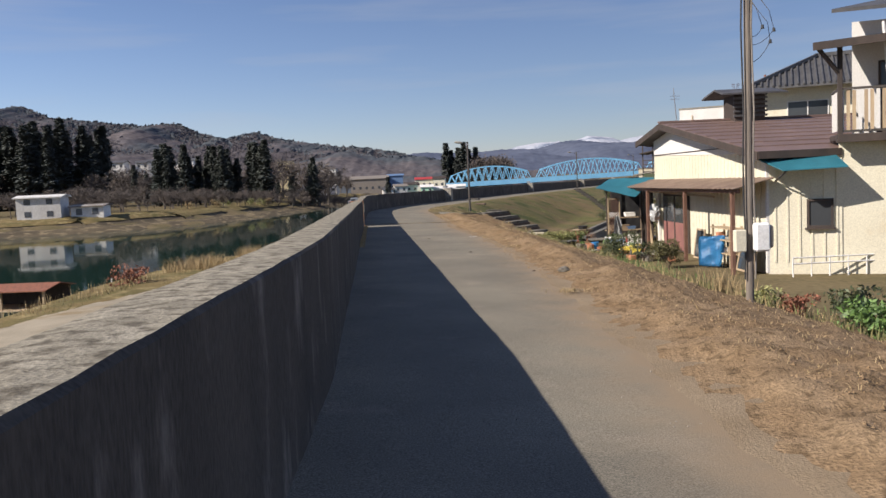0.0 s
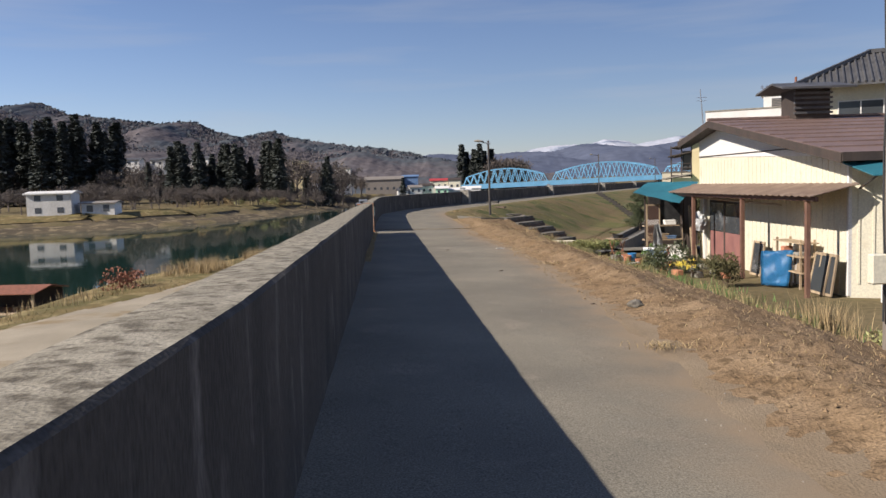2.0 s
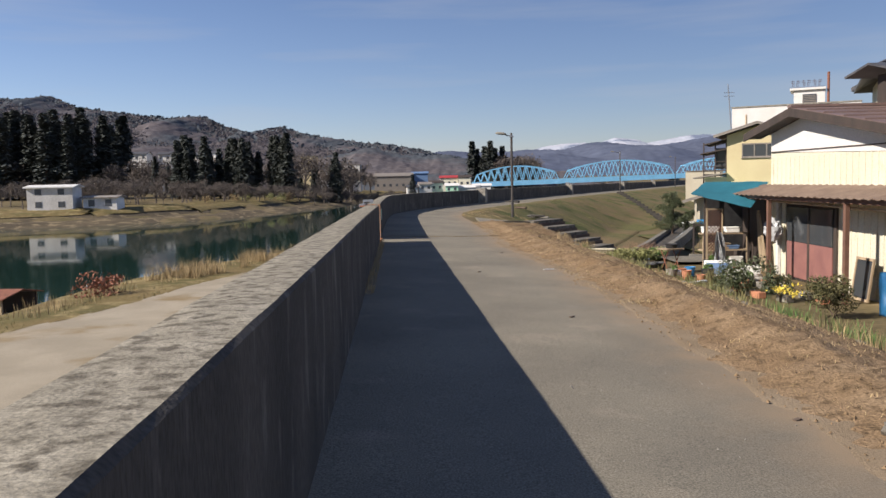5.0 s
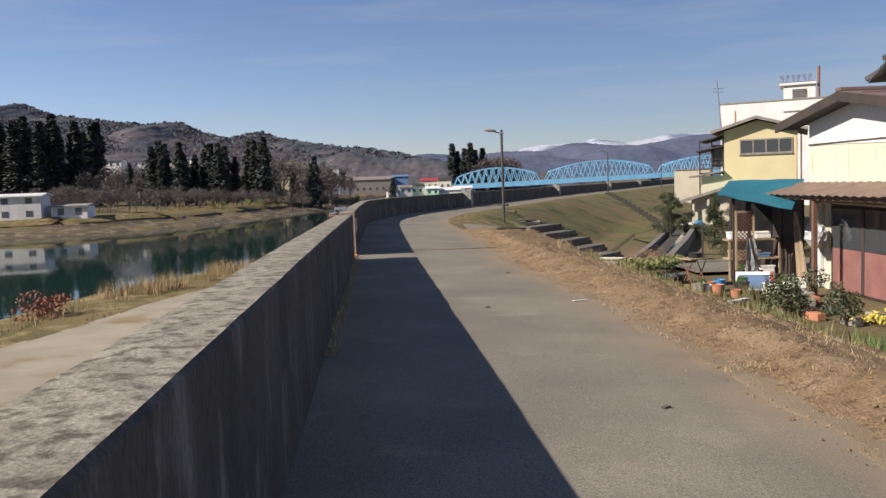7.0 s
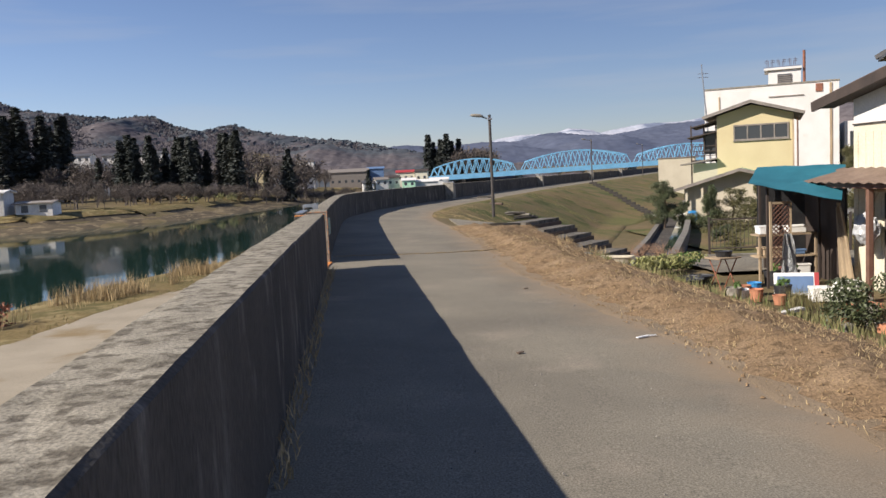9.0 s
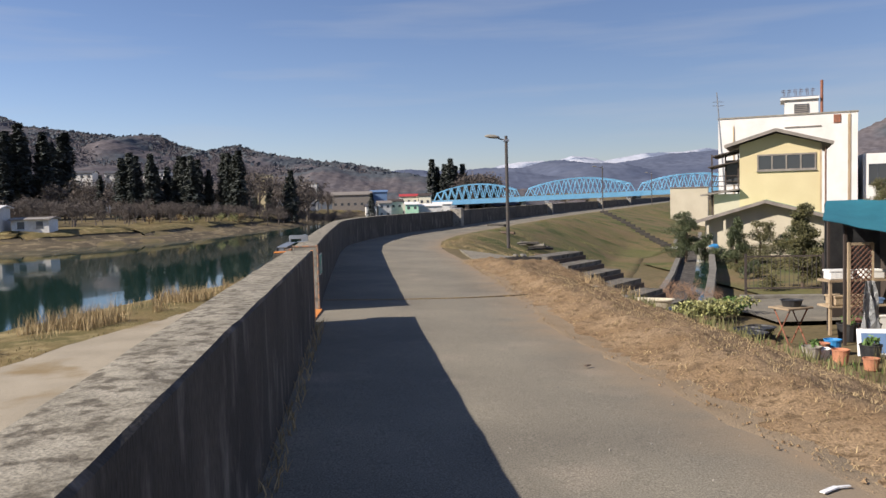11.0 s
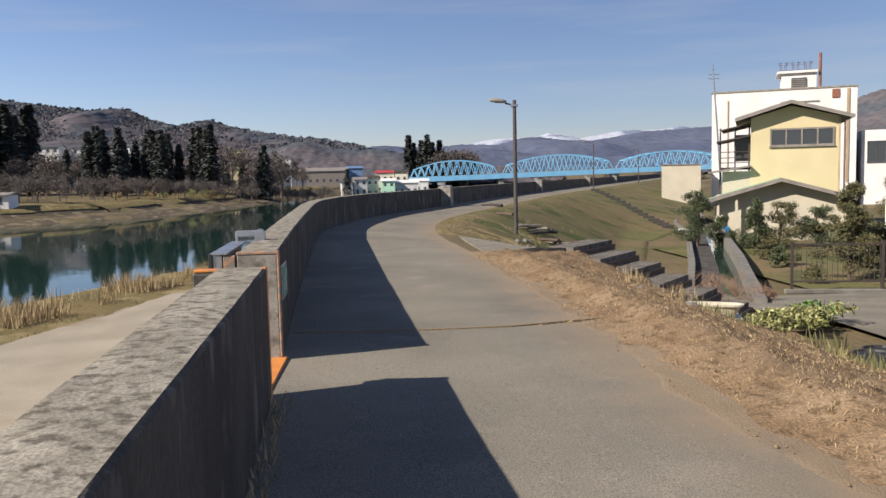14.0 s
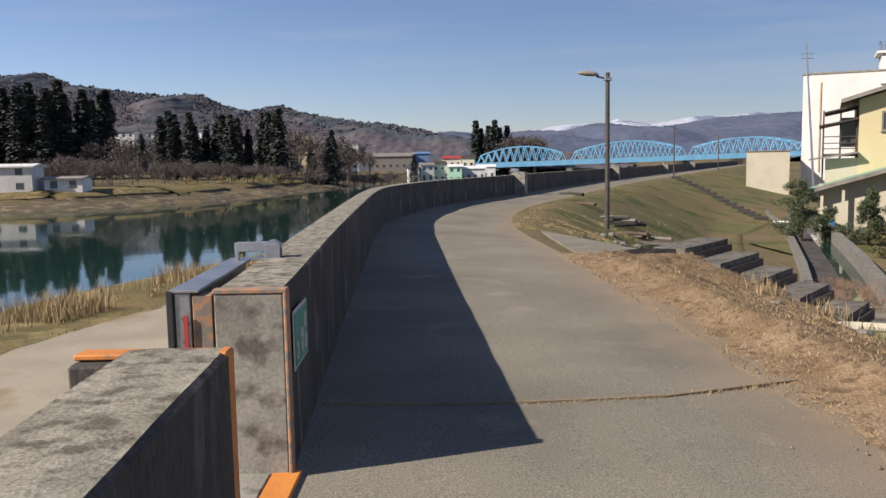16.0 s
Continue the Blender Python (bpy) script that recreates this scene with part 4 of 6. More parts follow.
part("veranda_beam", boxb(9.7, 9.8, 21.2, 32.9, 0.76, 0.87, 0.006), M["brown_post"], h1)
b = bmesh.new()
rod(b, (9.95, 23.6, 0.62), (9.95, 30.6, 0.72), 0.03)
part("drying_pole", b, M["wood"], h1)
part("door_frame", boxb(10.63, 10.70, 28.05, 31.1, -1.5, 0.62), M["dark_wood"], h1)
door = part("door", boxb(10.6, 10.632, 28.2, 30.95, -1.45, -0.45), M["red_door"], h1, "brown-red lower door panels")
part("door_pane", boxb(10.6, 10.632, 28.2, 30.95, -0.44, 0.52), M["glass"], door)
part("door_stile", boxb(10.585, 10.605, 29.5, 29.62, -1.45, 0.52), M["dark_wood"], door)
part("corner_post", boxb(10.6, 10.72, 31.6, 31.75, -1.5, 1.1), M["white"], h1)

# two-storey wing
wing = thing("house_wing", 0, 0, 0, 0, "white two-storey wing with a railed balcony", "house")
b = bmesh.new()
slab(b, [(12.47, 21.57, 2.14), (19.5, 21.57, 2.14), (19.5, 29.3, 2.14), (16.8, 29.3, 2.14)], 3.84)
part("wall", b, M["cream"], wing)
b = bmesh.new()
slab(b, [(12.95, 22.6, 5.3), (19.5, 22.6, 5.3), (19.5, 29.0, 5.3), (16.6, 29.0, 5.3)], 3.16)
part("upper_wall", b, M["white"], wing)
part("balcony_floor", boxb(12.38, 18.5, 20.95, 22.6, 2.05, 2.2, 0.01), M["dark_wood"], wing)
part("ledge", boxb(12.36, 18.5, 20.93, 21.2, 1.99, 2.06), M["dark_wood"], wing)
for k in range(22):
    xx = 12.45 + k * 0.14
    part("baluster", boxb(xx, xx + 0.085, 21.0, 21.03, 2.3, 3.32), M["wood"] if k % 3 else M["white"], wing)
for z in (2.24, 3.34):
    part("rail", boxb(12.4, 16.5, 20.98, 21.05, z, z + 0.06), M["dark_steel"], wing)
part("rail", boxb(12.4, 12.46, 21.05, 22.55, 3.34, 3.40), M["dark_steel"], wing)
for k in range(6):
    part("baluster", boxb(12.41, 12.44, 21.2 + k * 0.22, 21.28 + k * 0.22, 2.3, 3.32), M["white"], wing)
part("corner_post", boxb(12.38, 12.5, 20.96, 21.08, 2.0, 4.5, 0.008), M["dark_wood"], wing)
b = bmesh.new()
bar(b, (12.44, 21.02, 3.75), (11.85, 20.6, 4.45), 0.08, 0.08)
part("eave_brace", b, M["dark_wood"], wing)
b = bmesh.new()
slab(b, [(11.75, 20.5, 4.55), (18.6, 20.5, 4.9), (18.6, 22.7, 5.2), (12.9, 22.7, 4.85)], 0.1)
part("balcony_roof", b, M["brown_roof"], wing)
b = bmesh.new()
bar(b, (11.75, 20.5, 4.45), (18.6, 20.5, 4.8), 0.05, 0.2)
part("eave_board", b, M["dark_wood"], wing)
b = bmesh.new()
slab(b, [(12.3, 21.4, 5.5), (19.9, 21.4, 5.5), (19.9, 25.5, 6.4), (14.6, 25.5, 6.4)], 0.1)
part("roof", b, M["tile"], wing)
b = bmesh.new()
slab(b, [(16.8, 29.4, 5.5), (19.9, 29.4, 5.5), (19.9, 25.5, 6.4), (14.6, 25.5, 6.4)], 0.1)
part("roof", b, M["tile"], wing)
window(wing, 13.6, 15.0, 2.3, 4.2, 22.6, 2)
part("downpipe", rod(bmesh.new(), (13.7, 21.0, 2.0), (13.45, 21.0, 5.0), 0.04), M["pale_sheet"], wing)
wing.matrix_world = pose(12.4, 20.98, 0, 0, 0, -20) @ pose(-12.47, -21.57, 0)
rack = thing("garden_rail", 0, -0.5, 0, 0, "low white pipe rail along the cream wall", "rail")
for z in (-1.02, -1.18):
    b = bmesh.new()
    rod(b, (11.0, 21.2, z), (15.5, 21.2, z), 0.022)
    part("rail", b, M["pale_sheet"], rack)
for k in range(10):
    b = bmesh.new()
    rod(b, (11.0 + k * 0.5, 21.2, -1.55), (11.0 + k * 0.5, 21.2, -1.0), 0.02)
    part("post", b, M["pale_sheet"], rack)

# tiled house behind
h3 = thing("house", 0, 0, 0, 0, "cream two-storey house with dark tiled roof behind", "house")
part("wall", boxb(20.3, 30.0, 44.3, 50.0, -1.9, 5.75), M["cream"], h3)
window(h3, 21.6, 23.9, 3.3, 5.0, 44.3, 2, M["pale_sheet"])
for pts in ([(19.4, 43.2, 5.75), (30.5, 43.2, 5.75), (30.5, 47.2, 7.6), (23.4, 47.2, 7.6)], [(19.4, 51.2, 5.75), (30.5, 51.2, 5.75), (30.5, 47.2, 7.6), (23.4, 47.2, 7.6)], [(19.4, 43.2, 5.75), (23.4, 47.2, 7.6), (19.4, 51.2, 5.75)]):
    b = bmesh.new()
    slab(b, pts, 0.12)
    part("roof", b, M["tile"], h3)
for k in range(32):
    xx = 19.5 + k * 0.34
    f = min(1.0, (xx - 19.4) / 4.0)
    b = bmesh.new()
    rod(b, (xx, 43.15, 5.78), (xx, 43.15 + 4.05 * f, 5.78 + 1.87 * f), 0.065, n=6)
    part("tile_course", b, M["tile"], h3)
for p, q in (((23.3, 47.2, 7.7), (30.6, 47.2, 7.7)), ((19.35, 43.15, 5.83), (23.4, 47.2, 7.7)), ((19.35, 51.25, 5.83), (23.4, 47.2, 7.7))):
    b = bmesh.new()
    bar(b, p, q, 0.26, 0.2)
    part("ridge", b, M["tile"], h3)


def face(t, x, y, rz, sx):
    """Turns a finished house about the corner (x, y) and narrows its front."""
    t.matrix_world = pose(x, y, 0, 0, 0, rz) @ Matrix.Diagonal((sx, 1, 1, 1)) @ pose(-x, -y, 0)


face(h3, 20.3, 44.3, -24, 0.9)

# covered porch of the next house, far side of the cream house
shed = thing("garden_shelter", 0, 0, 0, 0, "open garden shelter under a teal tarpaulin", "shelter")
b = bmesh.new()
grid = []
A, Bq, C, D = Vector((8.28, 32.5, 0.92)), Vector((9.3, 34.3, 1.27)), Vector((10.9, 33.1, 1.25)), Vector((9.42, 30.6, 0.53))
for j in range(7):
    row = []
    for i in range(7):
        p = A.lerp(D, i / 6).lerp(Bq.lerp(C, i / 6), j / 6)
        p.z -= 0.06 * math.sin(math.pi * i / 6) * math.sin(math.pi * j / 6) - 0.012 * math.sin(i * 2.3 + j * 1.7)
        row.append(p)
    grid.append(row)
for lift in (0.0, -0.008):
    vs = [[b.verts.new(p + Vector((0, 0, lift))) for p in row] for row in grid]
    for j in range(6):
        for i in range(6):
            q = (vs[j][i], vs[j][i + 1], vs[j + 1][i + 1], vs[j + 1][i])
            b.faces.new(q if lift == 0 else q[::-1])
part("tarpaulin", b, M["teal"], shed, "sagging teal tarpaulin", smooth=True)
for x, y, h in ((8.72, 32.5, 0.85), (9.3, 34.2, 1.22), (10.4, 33.4, 1.22)):
    part("post", boxb(x - 0.025, x + 0.025, y - 0.025, y + 0.025, -1.65, h), M["dark_wood"], shed)
part("back_wall", boxb(9.9, 11.4, 35.3, 35.36, -1.65, 1.0), M["dark_wood"], shed, "dark board back wall")
part("side_wall", boxb(10.6, 10.66, 32.6, 35.3, -1.65, 1.1), M["dark_wood"], shed)
# added black panel: stands in for the deep shade inside the shelter
part("dark_sheet", boxb(9.35, 10.58, 34.45, 34.47, -0.9, 1.2), M["black"], shed, "black panel standing in for the shade behind the shelves")
part("shelf", boxb(9.0, 10.5, 33.6, 34.1, -0.42, -0.38), M["wood"], shed)
part("shelf", boxb(9.0, 10.5, 33.6, 34.1, -0.95, -0.91), M["wood"], shed)
part("shelf_leg", boxb(9.02, 9.07, 33.62, 33.68, -1.65, -0.42), M["wood"], shed)
part("shelf_leg", boxb(10.42, 10.47, 33.62, 33.68, -1.65, -0.42), M["wood"], shed)

lat = thing("lattice_panel", 8.76, 32.42, -1.6, 0, "weathered wooden lattice panel fixed to a post", "lattice")
part("side_rail", boxb(-0.03, 0.02, -0.02, 0.02, 0.5, 2.08), M["wood"], lat)
part("side_rail", boxb(0.44, 0.48, -0.02, 0.02, 0.5, 2.05), M["wood"], lat)
part("top_rail", boxb(0.0, 0.46, -0.02, 0.02, 2.02, 2.07), M["wood"], lat)
for k in range(14):
    z = 0.55 + k * 0.105
    b = bmesh.new()
    bar(b, (0.0, -0.012, z), (0.45, -0.012, min(z + 0.45, 2.02)) if z + 0.45 < 2.02 else (0.45 * (2.02 - z) / 0.45, -0.012, 2.02), 0.012, 0.022)
    part("slat", b, M["brown_post"], lat)
    b = bmesh.new()
    bar(b, (0.45, 0.012, z), (0.0, 0.012, z + 0.45) if z + 0.45 < 2.02 else (0.45 - (2.02 - z), 0.012, 2.02), 0.012, 0.022)
    part("slat", b, M["brown_post"], lat)

# yellow house
h2 = thing("house", 0, 0, 0, 0, "yellow plastered two-storey house with low gable roof", "house")
b = bmesh.new()
rings = [[b.verts.new((x, y, z)) for x, z in ((21.4, -2.5), (26.8, -2.5), (26.8, 4.45), (23.9, 5.15), (21.4, 4.5))] for y in (68.0, 78.0)]
b.faces.new(rings[0])
b.faces.new(rings[1][::-1])
for k in range(5):
    b.faces.new((rings[0][k], rings[1][k], rings[1][(k + 1) % 5], rings[0][(k + 1) % 5]))
bmesh.ops.recalc_face_normals(b, faces=b.faces[:])
part("wall", b, M["yellow"], h2)
for pts in ([(23.85, 67.3, 5.42), (23.85, 78.5, 5.42), (20.4, 78.5, 4.5), (20.4, 67.3, 4.5)], [(23.85, 67.3, 5.42), (23.85, 78.5, 5.42), (27.6, 78.5, 4.45), (27.6, 67.3, 4.45)]):
    b = bmesh.new()
    slab(b, pts, 0.12)
    part("roof", b, M["grey_roof"], h2)
for a, c in (((23.85, 67.28, 5.33), (20.4, 67.28, 4.41)), ((23.85, 67.28, 5.33), (27.6, 67.28, 4.36))):
    b = bmesh.new()
    bar(b, a, c, 0.08, 0.2)
    part("bargeboard", b, M["grey_roof"], h2)
window(h2, 22.6, 26.5, 2.8, 3.85, 68.0, 4, M["grey_roof"], 0.1)
part("corner_board", boxb(26.74, 26.86, 67.94, 68.06, -2.4, 4.4), M["wood"], h2)
b = bmesh.new()
rod(b, (27.1, 67.9, -2.4), (27.1, 67.9, 4.2), 0.06)
part("downpipe", b, M["brown_post"], h2)
part("porch_wall", boxb(19.3, 26.9, 64.4, 67.98, -2.5, 0.05), M["beige"], h2)
for pts in ([(23.2, 63.7, 1.0), (23.2, 68.0, 1.0), (18.5, 68.0, -0.22), (18.5, 63.7, -0.22)], [(23.2, 63.7, 1.0), (23.2, 68.0, 1.0), (27.4, 68.0, -0.05), (27.4, 63.7, -0.05)]):
    b = bmesh.new()
    slab(b, pts, 0.08)
    part("porch_roof", b, M["green_roof"], h2, "faded green metal porch roof")
for a, c in (((23.2, 63.68, 0.92), (18.5, 63.68, -0.3)), ((23.2, 63.68, 0.92), (27.4, 63.68, -0.13))):
    b = bmesh.new()
    bar(b, a, c, 0.08, 0.2)
    part("bargeboard", b, M["grey_roof"], h2)
b = bmesh.new()
prism_pts = ((19.35, 0.0), (26.85, 0.0), (23.2, 0.9))
ring = [[b.verts.new((x, y, z)) for x, z in prism_pts] for y in (64.42, 67.9)]
b.faces.new(ring[0])
for k in range(3):
    b.faces.new((ring[0][k], ring[1][k], ring[1][(k + 1) % 3], ring[0][(k + 1) % 3]))
bmesh.ops.recalc_face_normals(b, faces=b.faces[:])
part("porch_gable", b, M["beige"], h2)
for x in (19.5, 20.6):
    part("porch_post", boxb(x - 0.08, x + 0.08, 63.9, 64.06, -2.5, -0.1), M["beige"], h2)
part("balcony_floor", boxb(19.4, 21.4, 68.4, 72.0, 1.5, 1.65), M["dark_wood"], h2)
for z in (1.9, 2.2, 2.55):
    part("balcony_rail", boxb(19.4, 21.38, 68.4, 68.46, z, z + 0.05), M["dark_wood"], h2)
for x in (19.45, 20.4, 21.3):
    part("balcony_post", boxb(x - 0.05, x + 0.05, 68.38, 68.48, -2.5, 4.0), M["dark_wood"], h2)
for z0, x0 in ((3.9, 19.5), (3.2, 19.2)):
    b = bmesh.new()
    slab(b, [(21.4, 68.0, z0 + 0.35), (21.4, 72, z0 + 0.35), (x0, 72, z0), (x0, 68.0, z0)], 0.08)
    part("balcony_roof", b, M["dark_wood"], h2)
part("side_window", boxb(20.4, 21.39, 68.9, 69.0, 2.0, 3.6), M["glass"], h2)
b = bmesh.new()
slab(b, [(21.4, 67.4, 1.75), (21.4, 71, 1.75), (18.7, 71, 1.4), (18.7, 67.4, 1.4)], 0.1)
part("side_roof", b, M["grey_roof"], h2)
part("side_wall", boxb(19.6, 21.4, 68.02, 71, -2.4, 1.4), M["beige"], h2)

face(h2, 23.9, 68.0, -25, 0.88)

# white four-storey block
wb = thing("apartment_building", 0, 0, 0, 0, "white four-storey block with rooftop tower and sign letters", "building")
part("wall", boxb(35.0, 51.3, 107, 122, -2.6, 9.85), M["white"], wb)
part("parapet_cap", boxb(34.92, 51.4, 106.92, 122.1, 9.85, 10.02), M["pale_concrete"], wb)
part("tower", boxb(43.0, 46.9, 107.4, 112, 9.9, 11.75), M["white"], wb)
part("tower_cap", boxb(42.5, 47.0, 107.1, 112.2, 11.6, 11.85), M["white"], wb)
part("louver", boxb(44.1, 45.8, 107.32, 107.4, 10.0, 11.1), M["far_glass"], wb)
for k in range(5):
    part("slat", boxb(44.1, 45.8, 107.26, 107.32, 10.05 + k * 0.2, 10.15 + k * 0.2), M["grey_roof"], wb)
for k in range(6):
    x = 42.6 + k * 0.68
    b = boxb(x, x + 0.5, 107.2, 107.26, 12.15 + 0.28, 12.15 + 0.36)
    box(b, x, x + 0.5, 107.2, 107.26, 12.62, 12.7)
    box(b, x + 0.2, x + 0.28, 107.2, 107.26, 12.0, 12.8)
    box(b, x + (0.02 if k % 2 else 0.36), x + (0.1 if k % 2 else 0.46), 107.2, 107.26, 12.0, 12.4)
    part("sign_letter", b, M["sign_grey"], wb)
part("sign_rail", boxb(42.5, 46.8, 107.22, 107.26, 11.9, 11.96), M["sign_grey"], wb)
b = bmesh.new()
rod(b, (47.3, 107.6, 8.4), (47.3, 107.6, 13.6), 0.17)
part("flue", b, M["rust"], wb, "rust-red flue pipe")
part("eave_line", boxb(43.0, 47.2, 106.9, 106.98, 8.5, 8.62), M["grey_roof"], wb)
part("pipe", boxb(36.8, 36.95, 106.9, 107, 0, 9.0), M["wood"], wb)
part("pipe", boxb(50.2, 50.5, 106.9, 107, 0, 9.7), M["wood"], wb)
part("vent", boxb(48.6, 49.4, 106.9, 107, 8.8, 9.7), M["rust"], wb)
annex = thing("apartment_building", 0, 0, 0, 0, "low white annex with dark windows", "building")
part("wall", boxb(52.0, 72, 108, 120, -2.6, 5.35), M["white"], annex)
for k in range(5):
    x = 52.6 + k * 3.2
    window(annex, x, x + 2.0, 2.0, 4.2, 108, 2, M["far_glass"], 0.1)
blk = thing("storage_building", 0, 0, 0, 0, "small beige flat-roofed block on the levee foot", "building")
part("wall", boxb(29.7, 34.2, 107, 112, -2.5, 2.15), M["beige"], blk)
part("roof", boxb(29.6, 34.3, 106.9, 112.1, 2.15, 2.25), M["grey_roof"], blk)
face(wb, 43.0, 107.0, -25, 0.88)
face(annex, 43.0, 107.0, -25, 0.88)
face(blk, 34.2, 107.0, -22, 0.9)
mast = thing("antenna_mast", 33.9, 102, -2.4, 0, "slim grey antenna mast with a small aerial", "mast")
b = bmesh.new()
rod(b, (0.6, 0, 0), (-0.55, 0, 14.4), 0.13, 0.06)
part("pole", b, M["steel"], mast)
b = bmesh.new()
for dz in (0, 0.4):
    rod(b, (-1.0, 0, 13.0 + dz), (0.2, 0, 13.0 + dz), 0.03, n=5)
part("aerial", b, M["steel"], mast)


# ---- blue truss bridge ----
bridge = thing("truss_bridge", 0, 450, 0, 0, "pale blue steel truss bridge with arched top chords", "bridge")
deck_z = lambda x: -1.2 + (x - 14) * 0.0215
b = bmesh.new()
slab(b, [(12, -1, deck_z(12) + 2.7), (330, -1, deck_z(330) + 2.7), (330, 8, deck_z(330) + 2.7), (12, 8, deck_z(12) + 2.7)], 0.6)
part("deck", b, M["pale_concrete"], bridge)
SPANS = ((16.5, 62.0, 9.6), (66.0, 124.0, 11.5), (128.0, 186.0, 12.4), (190.0, 248.0, 13.0))
for x0, x1, top in SPANS:
    for yy in (-1.2, 8.2):
        b = bmesh.new()
        bar(b, (x0 - 2, yy, deck_z(x0) + 1.2), (x1 + 2, yy, deck_z(x1) + 1.2), 0.5, 2.6)
        part("girder", b, M["bridge_blue"], bridge)
        n = 12
        lo = [Vector((x0 + (x1 - x0) * k / n, yy, deck_z(x0 + (x1 - x0) * k / n) + 2.4)) for k in range(n + 1)]
        hi = []
        for k in range(n):
            t = (k + 0.5) / n
            x = x0 + (x1 - x0) * t
            rise = (top - deck_z((x0 + x1) / 2) - 2.4) * (0.42 + 0.58 * (1 - (2 * t - 1) ** 2))
            hi.append(Vector((x, yy, deck_z(x) + 2.4 + rise)))
        for p, q in zip(hi[:-1], hi[1:]):
            b = bmesh.new()
            bar(b, p, q, 0.5, 0.55)
            part("top_chord", b, M["bridge_blue"], bridge)
        for k in range(n):
            for q in (lo[k], lo[k + 1]):
                b = bmesh.new()
                bar(b, q, hi[k], 0.35, 0.42)
                part("diagonal", b, M["bridge_blue"], bridge)
    for k in range(12):
        t = (k + 0.5) / 12
        x = x0 + (x1 - x0) * t
        z = deck_z(x) + 2.4 + (top - deck_z((x0 + x1) / 2) - 2.4) * (0.42 + 0.58 * (1 - (2 * t - 1) ** 2))
        part("crossbeam", boxb(x - 0.2, x + 0.2, -1.2, 8.2, z - 0.2, z + 0.2), M["bridge_blue"], bridge)
for x in (14, 64, 126, 188):
    part("pier", boxb(x - 1.4, x + 1.4, -0.5, 7.5, -7, deck_z(x), 0.2), M["pale_concrete"], bridge)


# ---- distance: hills, far town ----
def hill(name, rows, y, front, material, label, bump, n=420, seed=0.0, base=-3.0):
    """A wooded ridge: a crest line (x, z) at y, falling to the front."""
    xs = np.linspace(rows[0][0], rows[-1][0], n)
    cz = np.interp(xs, [r[0] for r in rows], [r[1] for r in rows])
    steps = 44
    verts, faces = [], []
    for j in range(steps + 1):
        t = j / steps
        for i, x in enumerate(xs):
            f = t ** 0.8
            roll = bump * 2.0 * fbm(x / y * 4 + seed, t * 1.1, 3.0, 2) * math.sin(math.pi * min(1, t * 0.95))
            leafy = bump * 0.42 * abs(noise.noise(Vector((x * 0.11, t * 60, seed)))) + bump * 0.3 * abs(noise.noise(Vector((x * 0.33, t * 160, seed))))
            verts.append((x, y - front * (1 - t), base + (cz[i] - base) * f + roll + leafy - bump * 0.2 * t))
    for x, z in zip(xs, cz):
        verts.append((x, y + front * 0.4, base))
    for j in range(steps + 1):
        for i in range(n - 1):
            a = j * n + i
            faces.append((a, a + 1, a + n + 1, a + n))
    return tagged(raw(name, verts, faces, material, smooth=True), label, "hill", kind="structure")


hill("hills_left", ((-1100, 112), (-800, 127), (-620, 121), (-560, 112), (-495, 111), (-471, 115), (-439, 100), (-410, 96), (-370, 90), (-323, 84), (-300, 87), (-285, 85), (-263, 74), (-227, 64), (-210, 69), (-195, 72), (-169, 63), (-135, 56), (-95, 50), (-60, 46), (-27, 40), (-13, 35), (40, 25), (110, 13)), 1000, 520, M["hill"], "brown winter-wooded hills beyond the river, haze in their colour", 7.0, 700)
hill("hills_far", ((-900, 90), (-300, 96), (-90, 92), (-51, 93), (18, 99), (86, 93), (160, 92), (258, 98), (361, 95), (431, 114), (483, 117), (569, 106), (638, 101), (742, 115), (829, 129), (872, 131), (1020, 136), (1200, 150), (1517, 187), (1644, 219), (2400, 240)), 2500, 900, M["hill_far"], "distant hills with blue-grey haze in their colour", 10.0, 500, 5.0)
hill("snow_mountains", ((-200, 90), (200, 105), (330, 120), (413, 146), (469, 164), (579, 178), (690, 180), (731, 172), (829, 202), (939, 190), (980, 175), (1050, 188), (1189, 209), (1300, 210), (1383, 212), (1500, 228), (1595, 215), (1800, 200), (2200, 180)), 4000, 900, M["snow"], "snow-covered mountain range on the horizon, dulled by haze in its colour", 12.0, 400, 9.0)
hill("hill_right", ((300, 5), (360, 40), (430, 68), (500, 76), (580, 80), (700, 74)), 700, 250, M["hill"], "brown wooded hill behind the white block, tinted with haze", 5.0, 200, 3.0)


